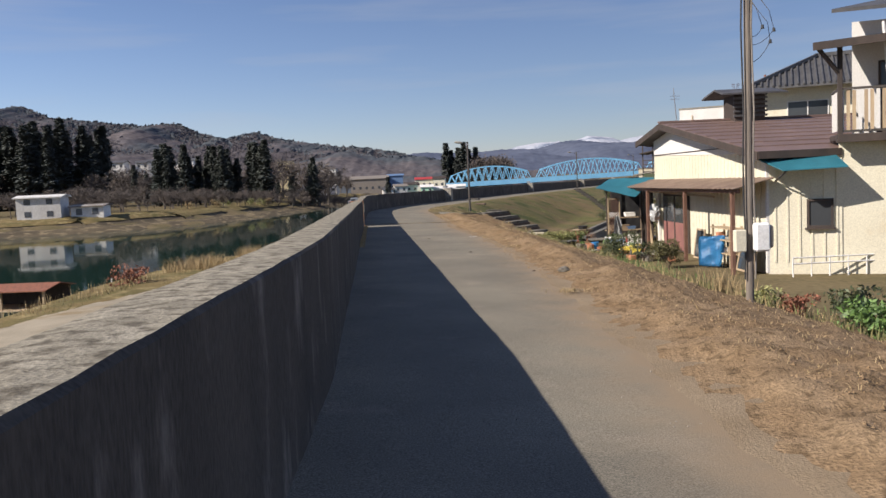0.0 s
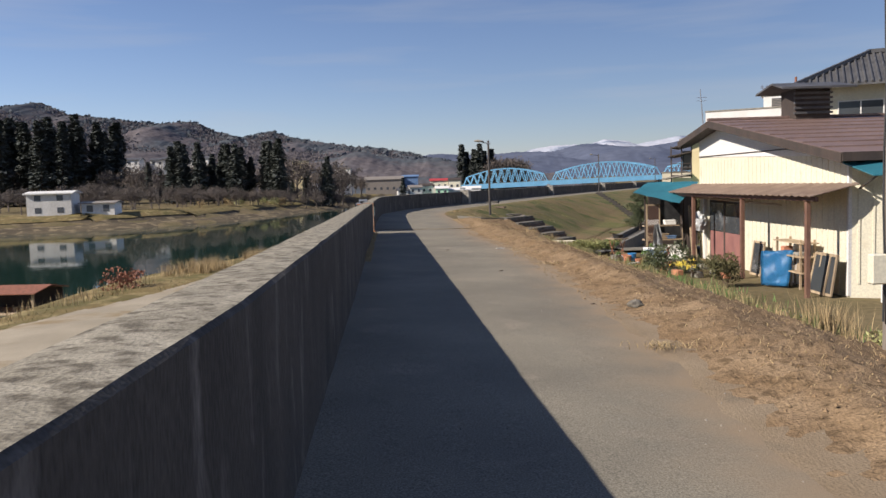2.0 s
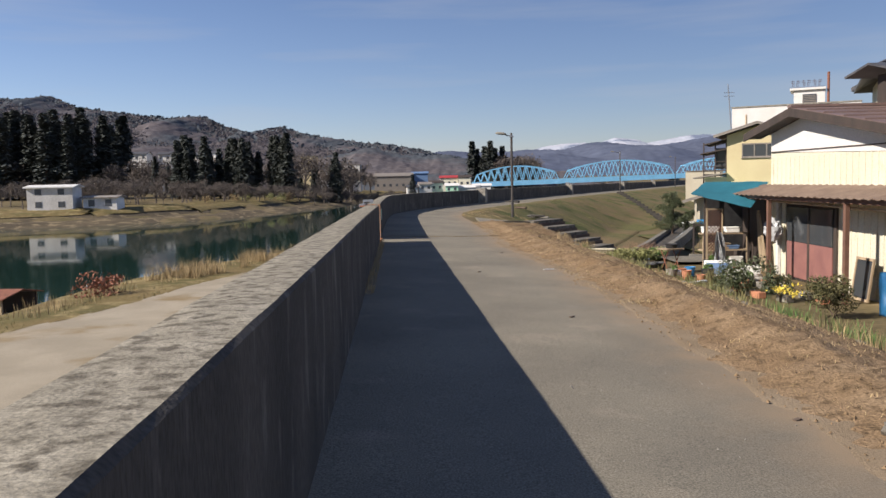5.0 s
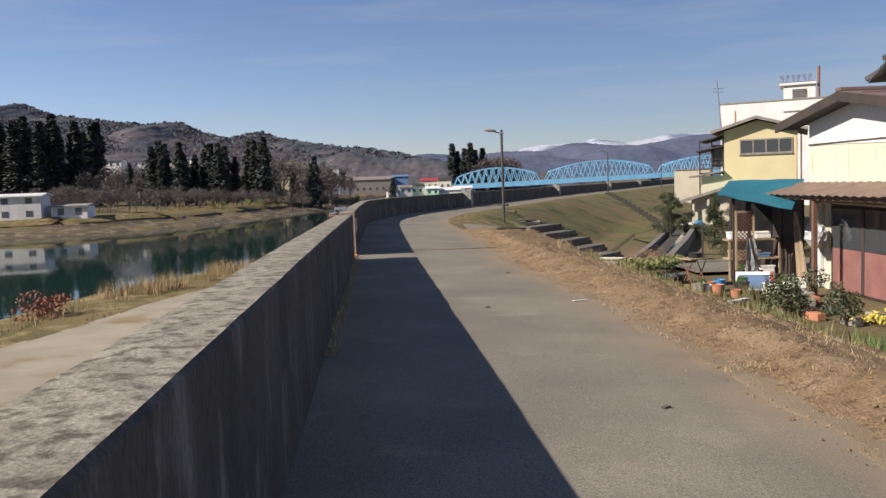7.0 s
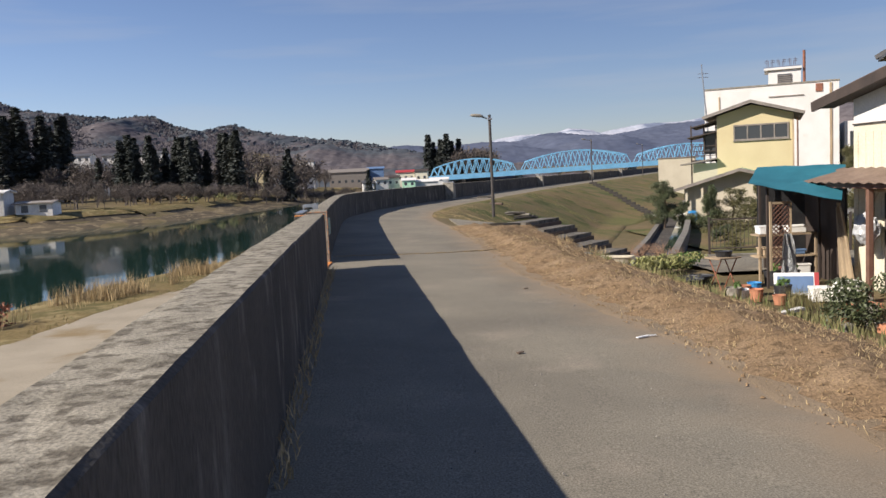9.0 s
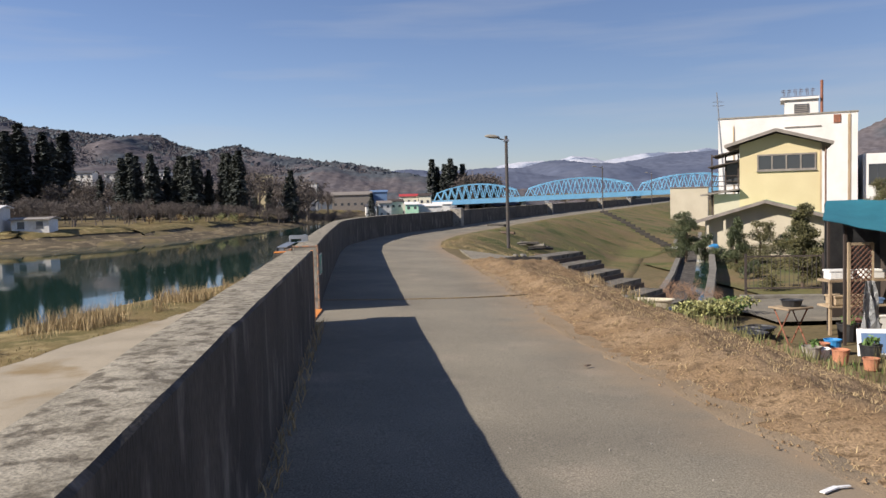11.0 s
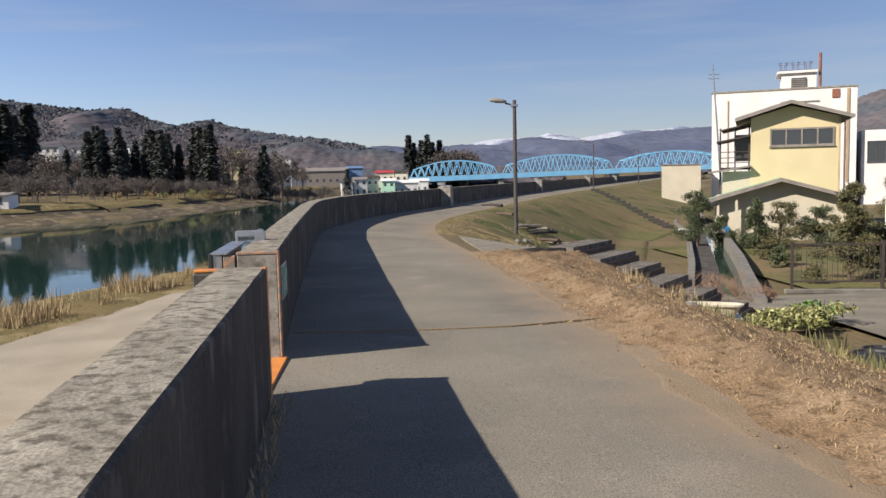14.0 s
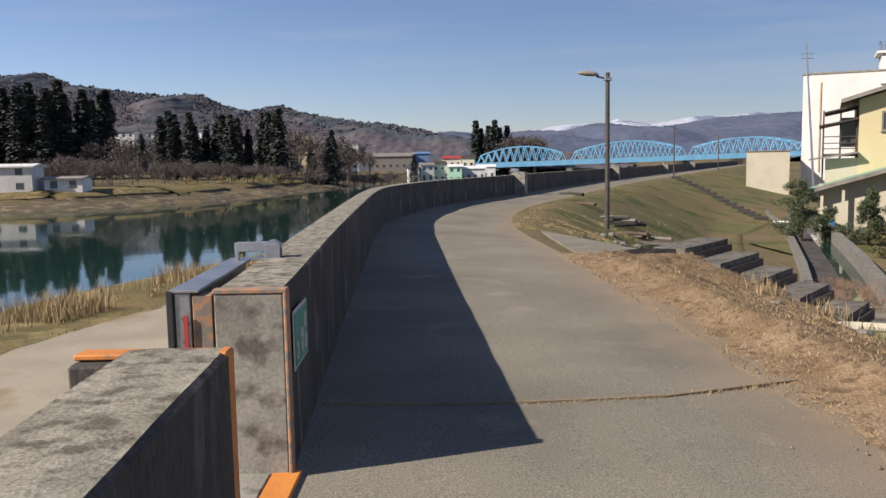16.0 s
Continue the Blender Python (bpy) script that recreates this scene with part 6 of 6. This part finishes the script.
blades("soil_straw", on_soil(24000, 18, 40.5, 3.2, 7.2, 8, 0.015), 0.006, 0.02, 0.003, M["straw"], "dry straw strewn over the turned soil", 8, 4.0)
blades("soil_straw", on_soil(5000, 0, 18, 3.2, 6.6, 9, 0.015), 0.006, 0.02, 0.003, M["straw"], "dry straw strewn over the turned soil", 9, 4.0)
blades("garden_grass", strewn(5200, sy(8), sy(36), 6.3, 8.8, 10, 0.8), 0.08, 0.3, 0.012, M["grass"], "green weeds along the garden edge", 10)
blades("garden_straw", strewn(1100, sy(11), sy(20), 6.2, 8.2, 12, 0.8), 0.12, 0.36, 0.007, M["straw"], "dry straw-coloured weeds along the garden edge", 12)
blades("garden_weeds", strewn(1300, sy(8), sy(34), 6.5, 9.4, 13, 1.1), 0.06, 0.22, 0.009, M["leaf_green"], "fresh green shoots in the garden", 13)
rg = np.random.RandomState(5)
t_ = rg.uniform(0.0, 1, 420)
blades("joint_grass", [(0.3 + 2.05 * a + rg.normal() * 0.02, 29.95 + 0.67 * a ** 1.5 + rg.normal() * 0.02, -0.04 - 0.066 * a) for a in t_], 0.006, 0.02, 0.004, M["straw"], "tufts of grass in the asphalt joint", 14, 0.9)
blades("wall_foot_weeds", strewn(500, sy(18), SGAP0, 0.0, 0.12, 15), 0.03, 0.12, 0.005, M["straw"], "thin dry weeds at the foot of the parapet", 15, 0.8)
for x, y, n, m_, h in ((7.2, 22.8, 160, "leaf_green", 0.34), (6.7, 18.8, 220, "leaf_green", 0.3), (8.1, 29.6, 200, "grass", 0.45), (5.3, 38.6, 70, "straw", 0.32), (6.0, 38.0, 90, "straw", 0.36), (6.9, 14.6, 260, "straw", 0.6)):
    sp = [(x + rg.normal() * 0.18, y + rg.normal() * 0.22) for _ in range(n)]
    zz = land(np.array([p[0] for p in sp]), np.array([p[1] for p in sp]))
    blades("plant_clump", [(p[0], p[1], z + 0.03) for p, z in zip(sp, zz)], h * 0.5, h, 0.006, M[m_], "clump of narrow upright leaves", int(x * 10), 0.4)
vf = leaf_cloud(120, 0.3, 0.5, 0.12, 0.035, 77)
fl = thing("daffodils", 7.2, 22.7, -1.05, 0, "yellow flowering daffodils in the garden", "flowers")
cloud_part("blossom", vf, M["yellow_flower"], fl, 0.32)

for x, y, n in ((3.15, 17.3, 110), (3.0, 9.6, 170)):
    sp = [(x + rg.normal() * 0.12, y + rg.normal() * 0.09) for _ in range(n)]
    zz = land(np.array([p[0] for p in sp]), np.array([p[1] for p in sp]))
    blades("straw_clump", [(p[0], p[1], z + 0.045) for p, z in zip(sp, zz)], 0.015, 0.04, 0.003, M["straw"], "flattened clump of dry straw on the verge", int(y), 2.6)

# stones, clods and litter
def stone(x, y, z, r, seed, material, name="stone", label="rough grey stone on the bank", group="stones"):
    rg2 = random.Random(seed)
    b = bmesh.new()
    bmesh.ops.create_icosphere(b, subdivisions=2, radius=r)
    for w in b.verts:
        w.co *= 0.8 + 0.4 * noise.noise(w.co * (1.6 / r) + Vector((seed, 0, 0)))
        w.co.z *= 0.6
    ob = link(name, b, material)
    ob.matrix_world = pose(x, y, z, 0, 0, rg2.uniform(0, 360))
    return tagged(ob, label, "stone", group)


stone(3.36, 12.04, -0.06, 0.11, 1, M["step_concrete"], label="rough tan stone on the soil bank")
for k in range(26):
    x, y, _ = strewn(1, sy(12), sy(39), 6.0, 8.6, 200 + k)[0]
    stone(x, y, float(land(np.array([x]), np.array([y]))[0]) + 0.03, rng.uniform(0.05, 0.17), k, M["rock"], label="rough grey garden border stone")
for k in range(10):
    x, y = 5.6 + rng.uniform(-1.4, 1.4), 50.6 + rng.uniform(-2.4, 2.4)
    stone(x, y, float(land(np.array([x]), np.array([y]))[0]) + 0.05, rng.uniform(0.1, 0.3), 50 + k, M["rock"], label="stone tumbled on the grass slope")
clods = [], []
for x, y, z in on_soil(15000, 0, 40.5, 3.1, 7.0, 31) + on_soil(9000, 0, 40.5, 2.9, 3.7, 33):
    r = abs(rg.normal()) * 0.006 + 0.003
    k = len(clods[0])
    j = [rg.uniform(0.7, 1.3) for _ in range(6)]
    clods[0].extend([(x + r * j[0], y, z), (x - r * j[1], y, z), (x, y + r * j[2], z), (x, y - r * j[3], z), (x, y, z + r * j[4]), (x, y, z - r)])
    for a, c in ((0, 2), (2, 1), (1, 3), (3, 0)):
        clods[1].append((k + a, k + c, k + 4))
tagged(raw("soil_clods", clods[0], clods[1], M["soil"]), "loose clods on the turned soil", "soil", kind="stuff")
grit = [], []
for x, y, z in strewn(700, sy(0), sy(40), 0.1, 3.2, 32, 0.0, 0.0):
    r = abs(rg.normal()) * 0.003 + 0.002
    k = len(grit[0])
    grit[0].extend([(x + r, y, z + 0.003), (x - r, y + r, z + 0.003), (x, y - r, z + 0.003), (x, y, z + r + 0.006)])
    grit[1].extend([(k, k + 1, k + 3), (k + 1, k + 2, k + 3), (k + 2, k, k + 3)])
tagged(raw("road_grit", grit[0], grit[1], M["asphalt_grit"]), "pale grit scattered on the asphalt", "grit", kind="stuff")
b = bmesh.new()
bar(b, (2.42, 21.32, -0.088), (2.54, 21.40, -0.092), 0.03, 0.008)
bar(b, (2.53, 21.39, -0.09), (2.62, 21.41, -0.094), 0.018, 0.008)
tagged(link("litter", b, M["white_plastic"]), "crumpled white scrap on the asphalt", "litter")
for x, y in ((1.27, 20.8), (3.2, 24.1), (2.1, 16.3), (2.9, 12.4), (1.9, 24.6)):
    b = bmesh.new()
    bar(b, (x, y, -0.03 * (x + 0.3) - 0.0), (x + 0.05, y + 0.03, -0.03 * (x + 0.3) + 0.004), 0.03, 0.01)
    tagged(link("dead_leaf", b, M["bark"]), "small dry leaf on the asphalt", "leaf", "dry leaves")

# brushwood and logs on the slope beyond the lamp
for k in range(26):
    t = rng.random()
    x, y = 5.2 + 3.6 * t + rng.uniform(-0.5, 0.5), 57.5 - 7.5 * t + rng.uniform(-0.9, 0.9)
    z = float(land(np.array([x]), np.array([y]))[0]) + 0.09 + 0.1 * (k % 3)
    ln = rng.uniform(0.4, 0.9)
    b = bmesh.new()
    rod(b, (0, -ln, 0), (0.05, 0.1, 0.03), 0.07, 0.055, 7)
    rod(b, (0.05, 0.1, 0.03), (-0.04, ln, 0.0), 0.055, 0.035, 7)
    rod(b, (0.05, 0.1, 0.03), (0.25, 0.1 + ln * 0.5, 0.1), 0.03, 0.012, 5)
    ob = link("cut_branch", b, M[("bark", "rock", "step_shade_branch_dark")[k % 3]])
    ob.matrix_world = pose(x, y, z, 0, rng.uniform(-6, 6), rng.uniform(10, 120))
    tagged(ob, "cut weathered branch lying on the slope", "branch", "cut branches")


# ---- garden clutter ----
def fence():
    t = thing("garden_fence", 12.35, 45.6, -2.3, -12, "rusty metal garden fence with thin bars", "fence")
    for x in (0, 2.6, 5.2):
        part("post", boxb(x - 0.04, x + 0.04, -0.04, 0.04, 0, 1.6), M["dark_wood"], t)
    for z in (0.35, 1.48):
        part("rail", boxb(0.04, 5.16, -0.02, 0.02, z, z + 0.05), M["dark_wood"], t)
    for k in range(34):
        x = 0.12 + k * 0.15
        if abs(x - 2.6) > 0.06:
            part("bar", boxb(x - 0.007, x + 0.007, -0.01, 0.01, 0.41, 1.48), M["dark_steel"], t)
    part("plinth", boxb(-0.2, 5.6, -0.1, 0.1, 0, 0.14, 0.02), M["rock"], t)


fence()


def tub(name, x, y, z, r, h, material, label, category="tub", group=""):
    t = thing(name, x, y, z, rng.uniform(0, 90), label, category, group)
    b = bmesh.new()
    n = 14
    prof = ((r * 0.82, 0), (r, h * 0.93), (r * 1.06, h * 0.93), (r * 1.06, h), (r * 0.95, h), (r * 0.9, h * 0.85), (0.0, h * 0.85))
    rings = []
    for rr, zz in prof:
        rings.append([b.verts.new((rr * math.cos(2 * math.pi * k / n), rr * math.sin(2 * math.pi * k / n), zz)) for k in range(n)] if rr > 0 else [b.verts.new((0, 0, zz))])
    for p, q in zip(rings[:-1], rings[1:]):
        for k in range(n):
            if len(q) == 1:
                b.faces.new((p[k], p[(k + 1) % n], q[0]))
            else:
                b.faces.new((p[k], p[(k + 1) % n], q[(k + 1) % n], q[k]))
    b.faces.new(rings[0][::-1])
    part("body", b, material, t, smooth=False)
    return t


G = -1.5
pots = ((7.6, 30.6, 0.14, 0.26, "terracotta"), (7.45, 31.0, 0.17, 0.2, "white_plastic"), (7.7, 31.4, 0.13, 0.24, "terracotta"), (8.0, 31.6, 0.15, 0.28, "blue_plastic"), (8.3, 30.9, 0.18, 0.3, "black"), (7.25, 30.9, 0.16, 0.24, "pale_concrete"), (7.9, 30.2, 0.13, 0.2, "terracotta"), (8.8, 29.2, 0.2, 0.25, "pale_concrete"), (8.5, 28.6, 0.13, 0.24, "terracotta"), (8.2, 28.2, 0.15, 0.22, "terracotta"), (9.0, 32.9, 0.2, 0.35, "black"), (9.4, 32.8, 0.2, 0.35, "black"))
for k, (x, y, r, h, m_) in enumerate(pots):
    z = float(land(np.array([x]), np.array([y]))[0]) - 0.03
    t = tub("flower_pot", x, y, z, r, h, M[m_], {"terracotta": "orange terracotta flower pot", "white_plastic": "white plastic flower pot", "blue_plastic": "blue plastic flower pot", "black": "black plastic flower pot", "pale_concrete": "grey concrete flower pot"}[m_] + " in the garden", "flower pot", "flower pots")
    if k in (1, 4, 10, 11, 7):
        cloud_part("plant", leaf_cloud(120, r * 0.9, r * 0.9, 0.12, 0.04, 300 + k), M["leaf_green"], t, h + 0.06)
cover = thing("blue_sheet", 9.85, 23.7, G, -42, "crumpled blue plastic sheet draped over a low stand", "sheet")
b = bmesh.new()
vs = []
for j in range(11):
    row = []
    for i in range(9):
        uu, vv = i / 8 - 0.5, j / 10
        sag = 0.03 * math.sin(uu * 9 + vv * 4) + 0.02 * math.sin(vv * 11 - uu * 6)
        row.append(b.verts.new((uu * (0.72 + 0.1 * vv), 0.16 * vv + sag - 0.05, 0.02 + 0.9 * vv + 0.03 * math.sin(uu * 5) * vv)))
    vs.append(row)
vs.append([b.verts.new((i / 8 * 0.8 - 0.4, 0.5, 0.88 + 0.02 * math.sin(i * 1.7))) for i in range(9)])
for j in range(11):
    for i in range(8):
        b.faces.new((vs[j][i], vs[j][i + 1], vs[j + 1][i + 1], vs[j + 1][i]))
bmesh.ops.solidify(b, geom=b.faces[:], thickness=0.008)
part("film", b, M["blue_plastic"], cover, smooth=True)
for dx in (-0.34, 0.34):
    for dy in (0.2, 0.46):
        part("leg", boxb(dx - 0.02, dx + 0.02, dy - 0.02, dy + 0.02, 0, 0.86), M["wood"], cover)
for x, y, w, d, h in ((9.2, 30.0, 0.5, 0.35, 0.22), (9.2, 30.0, 0.48, 0.33, 0.44), (8.85, 30.4, 0.4, 0.3, 0.3)):
    t = thing("foam_box", x, y, G + (0.0 if h != 0.44 else 0.225), rng.uniform(-15, 15), "white polystyrene foam box on the ground", "box", "foam boxes")
    hh = h if h != 0.44 else 0.22
    part("body", boxb(-w / 2, w / 2, -d / 2, d / 2, 0, hh - 0.05, 0.015), M["foam"], t)
    part("lid", boxb(-w / 2 - 0.01, w / 2 + 0.01, -d / 2 - 0.01, d / 2 + 0.01, hh - 0.048, hh, 0.01), M["foam"], t)
board = thing("picture_panel", 8.75, 31.2, G, -20, "white and pale blue panel with a red edge", "panel")
part("panel", boxb(-0.45, 0.45, -0.015, 0.015, 0, 0.5, 0.005, m=pose(0, 0, 0, -18, 0, 0)), M["white_plastic"], board)
part("inlay", boxb(-0.38, 0.34, -0.022, -0.016, 0.06, 0.42, m=pose(0, 0, 0, -18, 0, 0)), M["blue_roof"], board)
part("red_edge", boxb(0.36, 0.45, -0.023, -0.016, 0, 0.5, m=pose(0, 0, 0, -18, 0, 0)), M["red_roof"], board)
sheet = thing("plastic_sheet", 9.05, 32.3, G, 0, "grubby white plastic sheet hanging from the lattice", "sheet")
b = bmesh.new()
vs = [[b.verts.new((0.03 * math.sin(i * 1.9 + j) + (i / 5 - 0.3) * (0.15 + 0.4 * (1 - j / 6)), 0.05 * math.cos(i * 2.3 + j * 0.7), 0.1 + j * 0.19)) for i in range(6)] for j in range(7)]
for j in range(6):
    for i in range(5):
        b.faces.new((vs[j][i], vs[j][i + 1], vs[j + 1][i + 1], vs[j + 1][i]))
bmesh.ops.solidify(b, geom=b.faces[:], thickness=0.006)
part("film", b, M["film"], sheet)
bag = thing("plastic_bag", 10.3, 31.2, 0.1, 0, "crumpled clear plastic bag hanging under the veranda", "bag")
b = bmesh.new()
bmesh.ops.create_icosphere(b, subdivisions=3, radius=1)
for w in b.verts:
    w.co = Vector((w.co.x * 0.24, w.co.y * 0.3, w.co.z * 0.34)) * (1 + 0.3 * noise.noise(w.co * 2.5)) + Vector((0, 0, -0.25))
part("film", b, M["film"], bag)
part("string", rod(bmesh.new(), (0, 0, 0.05), (0.3, 0, 0.62), 0.006, n=5), M["wood"], bag)
shelf = thing("plant_shelf", 10.15, 23.6, G, 0, "bleached wooden plant shelf with odds and ends", "shelf")
for dx in (0, 0.35):
    for dy in (-0.7, 0.7):
        part("leg", boxb(dx - 0.025, dx + 0.025, dy - 0.025, dy + 0.025, 0, 1.25), M["wood"], shelf)
for z in (0.4, 0.8, 1.15):
    part("board", boxb(-0.05, 0.4, -0.85, 0.85, z, z + 0.03), M["wood"], shelf)
for k, (dy, z, w, h, m_) in enumerate(((-0.5, 0.43, 0.3, 0.2, "wood"), (0.1, 0.43, 0.35, 0.14, "foam"), (0.5, 0.83, 0.2, 0.18, "terracotta"), (-0.3, 0.83, 0.3, 0.08, "pale_concrete"))):
    t = thing("crate", 10.32, 23.6 + dy, G + z, 0, "small crate stored on the plant shelf", "crate", "crates")
    part("body", boxb(-0.12, 0.12, -w / 2, w / 2, 0, h, 0.01), M[m_], t)
for k, (x, y, a) in enumerate(((10.2, 22.2, 12), (10.25, 21.9, 9), (10.3, 26.2, 8))):
    t = thing("window_sash", x, y, G, 0, "old wooden window sash leaning on the wall", "window sash", "leaning sashes")
    m_ = pose(0, 0, 0, 0, a, 0)
    part("frame", boxb(-0.02, 0.02, -0.4, -0.34, 0, 1.0, m=m_), M["wood"], t)
    part("frame", boxb(-0.02, 0.02, 0.34, 0.4, 0, 1.0, m=m_), M["wood"], t)
    part("frame", boxb(-0.02, 0.02, -0.34, 0.34, 0, 0.06, m=m_), M["wood"], t)
    part("frame", boxb(-0.02, 0.02, -0.34, 0.34, 0.94, 1.0, m=m_), M["wood"], t)
    part("pane", boxb(-0.005, 0.005, -0.34, 0.34, 0.06, 0.94, m=m_), M["glass"], t)
for k in range(5):
    t = thing("plank", 10.45, 32.0 + 0.12 * k, G, 0, "bare timber plank leaning in the shelter", "plank", "leaning planks")
    part("board", boxb(-0.02, 0.02, -0.06, 0.06, 0, 1.7 + 0.1 * (k % 3), m=pose(0, 0, 0, 3 * k - 6, -6, 0)), M["wood"], t)
for k, (x, y, z, w, d, h, m_, lab) in enumerate(((9.3, 33.8, -0.38, 0.5, 0.3, 0.2, "white_plastic", "white plastic basket on the shelf"), (10.0, 33.8, -0.38, 0.45, 0.3, 0.18, "foam", "white foam tray on the shelf"), (9.5, 33.8, -0.91, 0.8, 0.35, 0.2, "wood", "stack of old sacks on the shelf"), (10.1, 33.75, -1.5, 0.4, 0.3, 0.35, "foam", "white box under the shelf"), (9.6, 33.7, -1.5, 0.3, 0.3, 0.3, "red_door", "red crate under the shelf"), (10.0, 33.8, -0.91, 0.4, 0.3, 0.12, "blue_roof", "blue folded tarpaulin on the shelf"))):
    t = thing("storage_box", x, y, z, rng.uniform(-8, 8), lab, "box", "shelter odds and ends")
    part("body", boxb(-w / 2, w / 2, -d / 2, d / 2, 0, h, 0.025), M[m_], t)
    part("rim", boxb(-w / 2 - 0.012, w / 2 + 0.012, -d / 2 - 0.012, d / 2 + 0.012, h - 0.03, h + 0.01, 0.006), M[m_], t)
stand = thing("metal_stand", 7.7, 32.6, G, 20, "rusty folding metal stand with a basin on top", "stand")
for sx in (-0.22, 0.22):
    for a, c in (((sx, -0.2, 0), (sx, 0.2, 0.72)), ((sx, 0.2, 0), (sx, -0.2, 0.72))):
        part("leg", rod(bmesh.new(), a, c, 0.015, n=6), M["rust"], stand)
part("top", boxb(-0.32, 0.32, -0.26, 0.26, 0.72, 0.76, 0.008), M["wood"], stand)
tub("wash_basin", 7.72, 32.6, G + 0.765, 0.2, 0.13, M["black"], "black basin on the rusty stand", "basin")
for k, (x, y, r) in enumerate(((6.95, 32.6, 0.28), (7.1, 33.1, 0.3), (7.5, 33.5, 0.3))):
    t = tub("old_tyre_planter", x, y, float(land(np.array([x]), np.array([y]))[0]) - 0.02, r, 0.2, M["black"], "dark round planter tub on the ground", "planter", "planters")
for k in range(14):
    x, y = 8.6 + rng.uniform(-0.4, 1.0), 26.0 + k * 0.35
    t = thing("edging_block", x, y, G - 0.02, rng.uniform(-20, 20), "pale concrete edging block along the veranda", "block", "edging blocks")
    part("block", boxb(-0.1, 0.1, -0.2, 0.2, 0, 0.16, 0.012), M["pale_concrete"] if k % 3 else M["terracotta"], t)
for x, y, a in ((6.9, 28.0, 30), (6.6, 38.0, -60), (6.9, 37.3, 75)):
    b = bmesh.new()
    bar(b, (-0.6, 0, 0), (0.6, 0, 0.02), 0.12, 0.05)
    ob = link("plank", b, M["pale_sheet"])
    ob.matrix_world = pose(x, y, float(land(np.array([x]), np.array([y]))[0]) + 0.05, 0, 0, a)
    tagged(ob, "bleached plank lying by the garden bank", "plank", "loose planks")
shop = thing("garden_wall", 0, 0, 0, 0, "low pale wall of corrugated sheet beside the porch", "wall")
part("sheet", boxb(26.2, 34.0, 62.4, 62.5, -2.5, -0.4), M["pale_sheet"], shop)
for k in range(26):
    part("rib", boxb(26.2, 34.0, 62.36, 62.4, -2.4 + k * 0.08, -2.37 + k * 0.08), M["pale_sheet"], shop)
blue = thing("tarpaulin_heap", 19.0, 66.0, -2.3, 0, "bright blue tarpaulin over stored goods", "tarpaulin")
part("cover", boxb(-0.3, 0.3, -0.3, 0.3, 0, 0.7, 0.1), M["blue_plastic"], blue)
trough = thing("trough", 6.38, 37.2, float(land(np.array([6.38]), np.array([37.2]))[0]) + 0.02, -25, "long cream enamel trough on the garden bank", "trough")
b = bmesh.new()
rings = []
for rx, ry, z in ((0.40, 0.14, 0.0), (0.52, 0.2, 0.2), (0.56, 0.23, 0.2), (0.56, 0.23, 0.235), (0.5, 0.185, 0.235), (0.4, 0.13, 0.06)):
    rings.append([b.verts.new((rx * math.copysign(abs(math.cos(q)) ** 0.6, math.cos(q)), ry * math.copysign(abs(math.sin(q)) ** 0.6, math.sin(q)), z)) for q in [2 * math.pi * k / 24 for k in range(24)]])
for p, q in zip(rings[:-1], rings[1:]):
    for k in range(24):
        b.faces.new((p[k], p[(k + 1) % 24], q[(k + 1) % 24], q[k]))
b.faces.new(rings[0][::-1])
b.faces.new(rings[-1])
part("basin", b, M["beige"], trough)
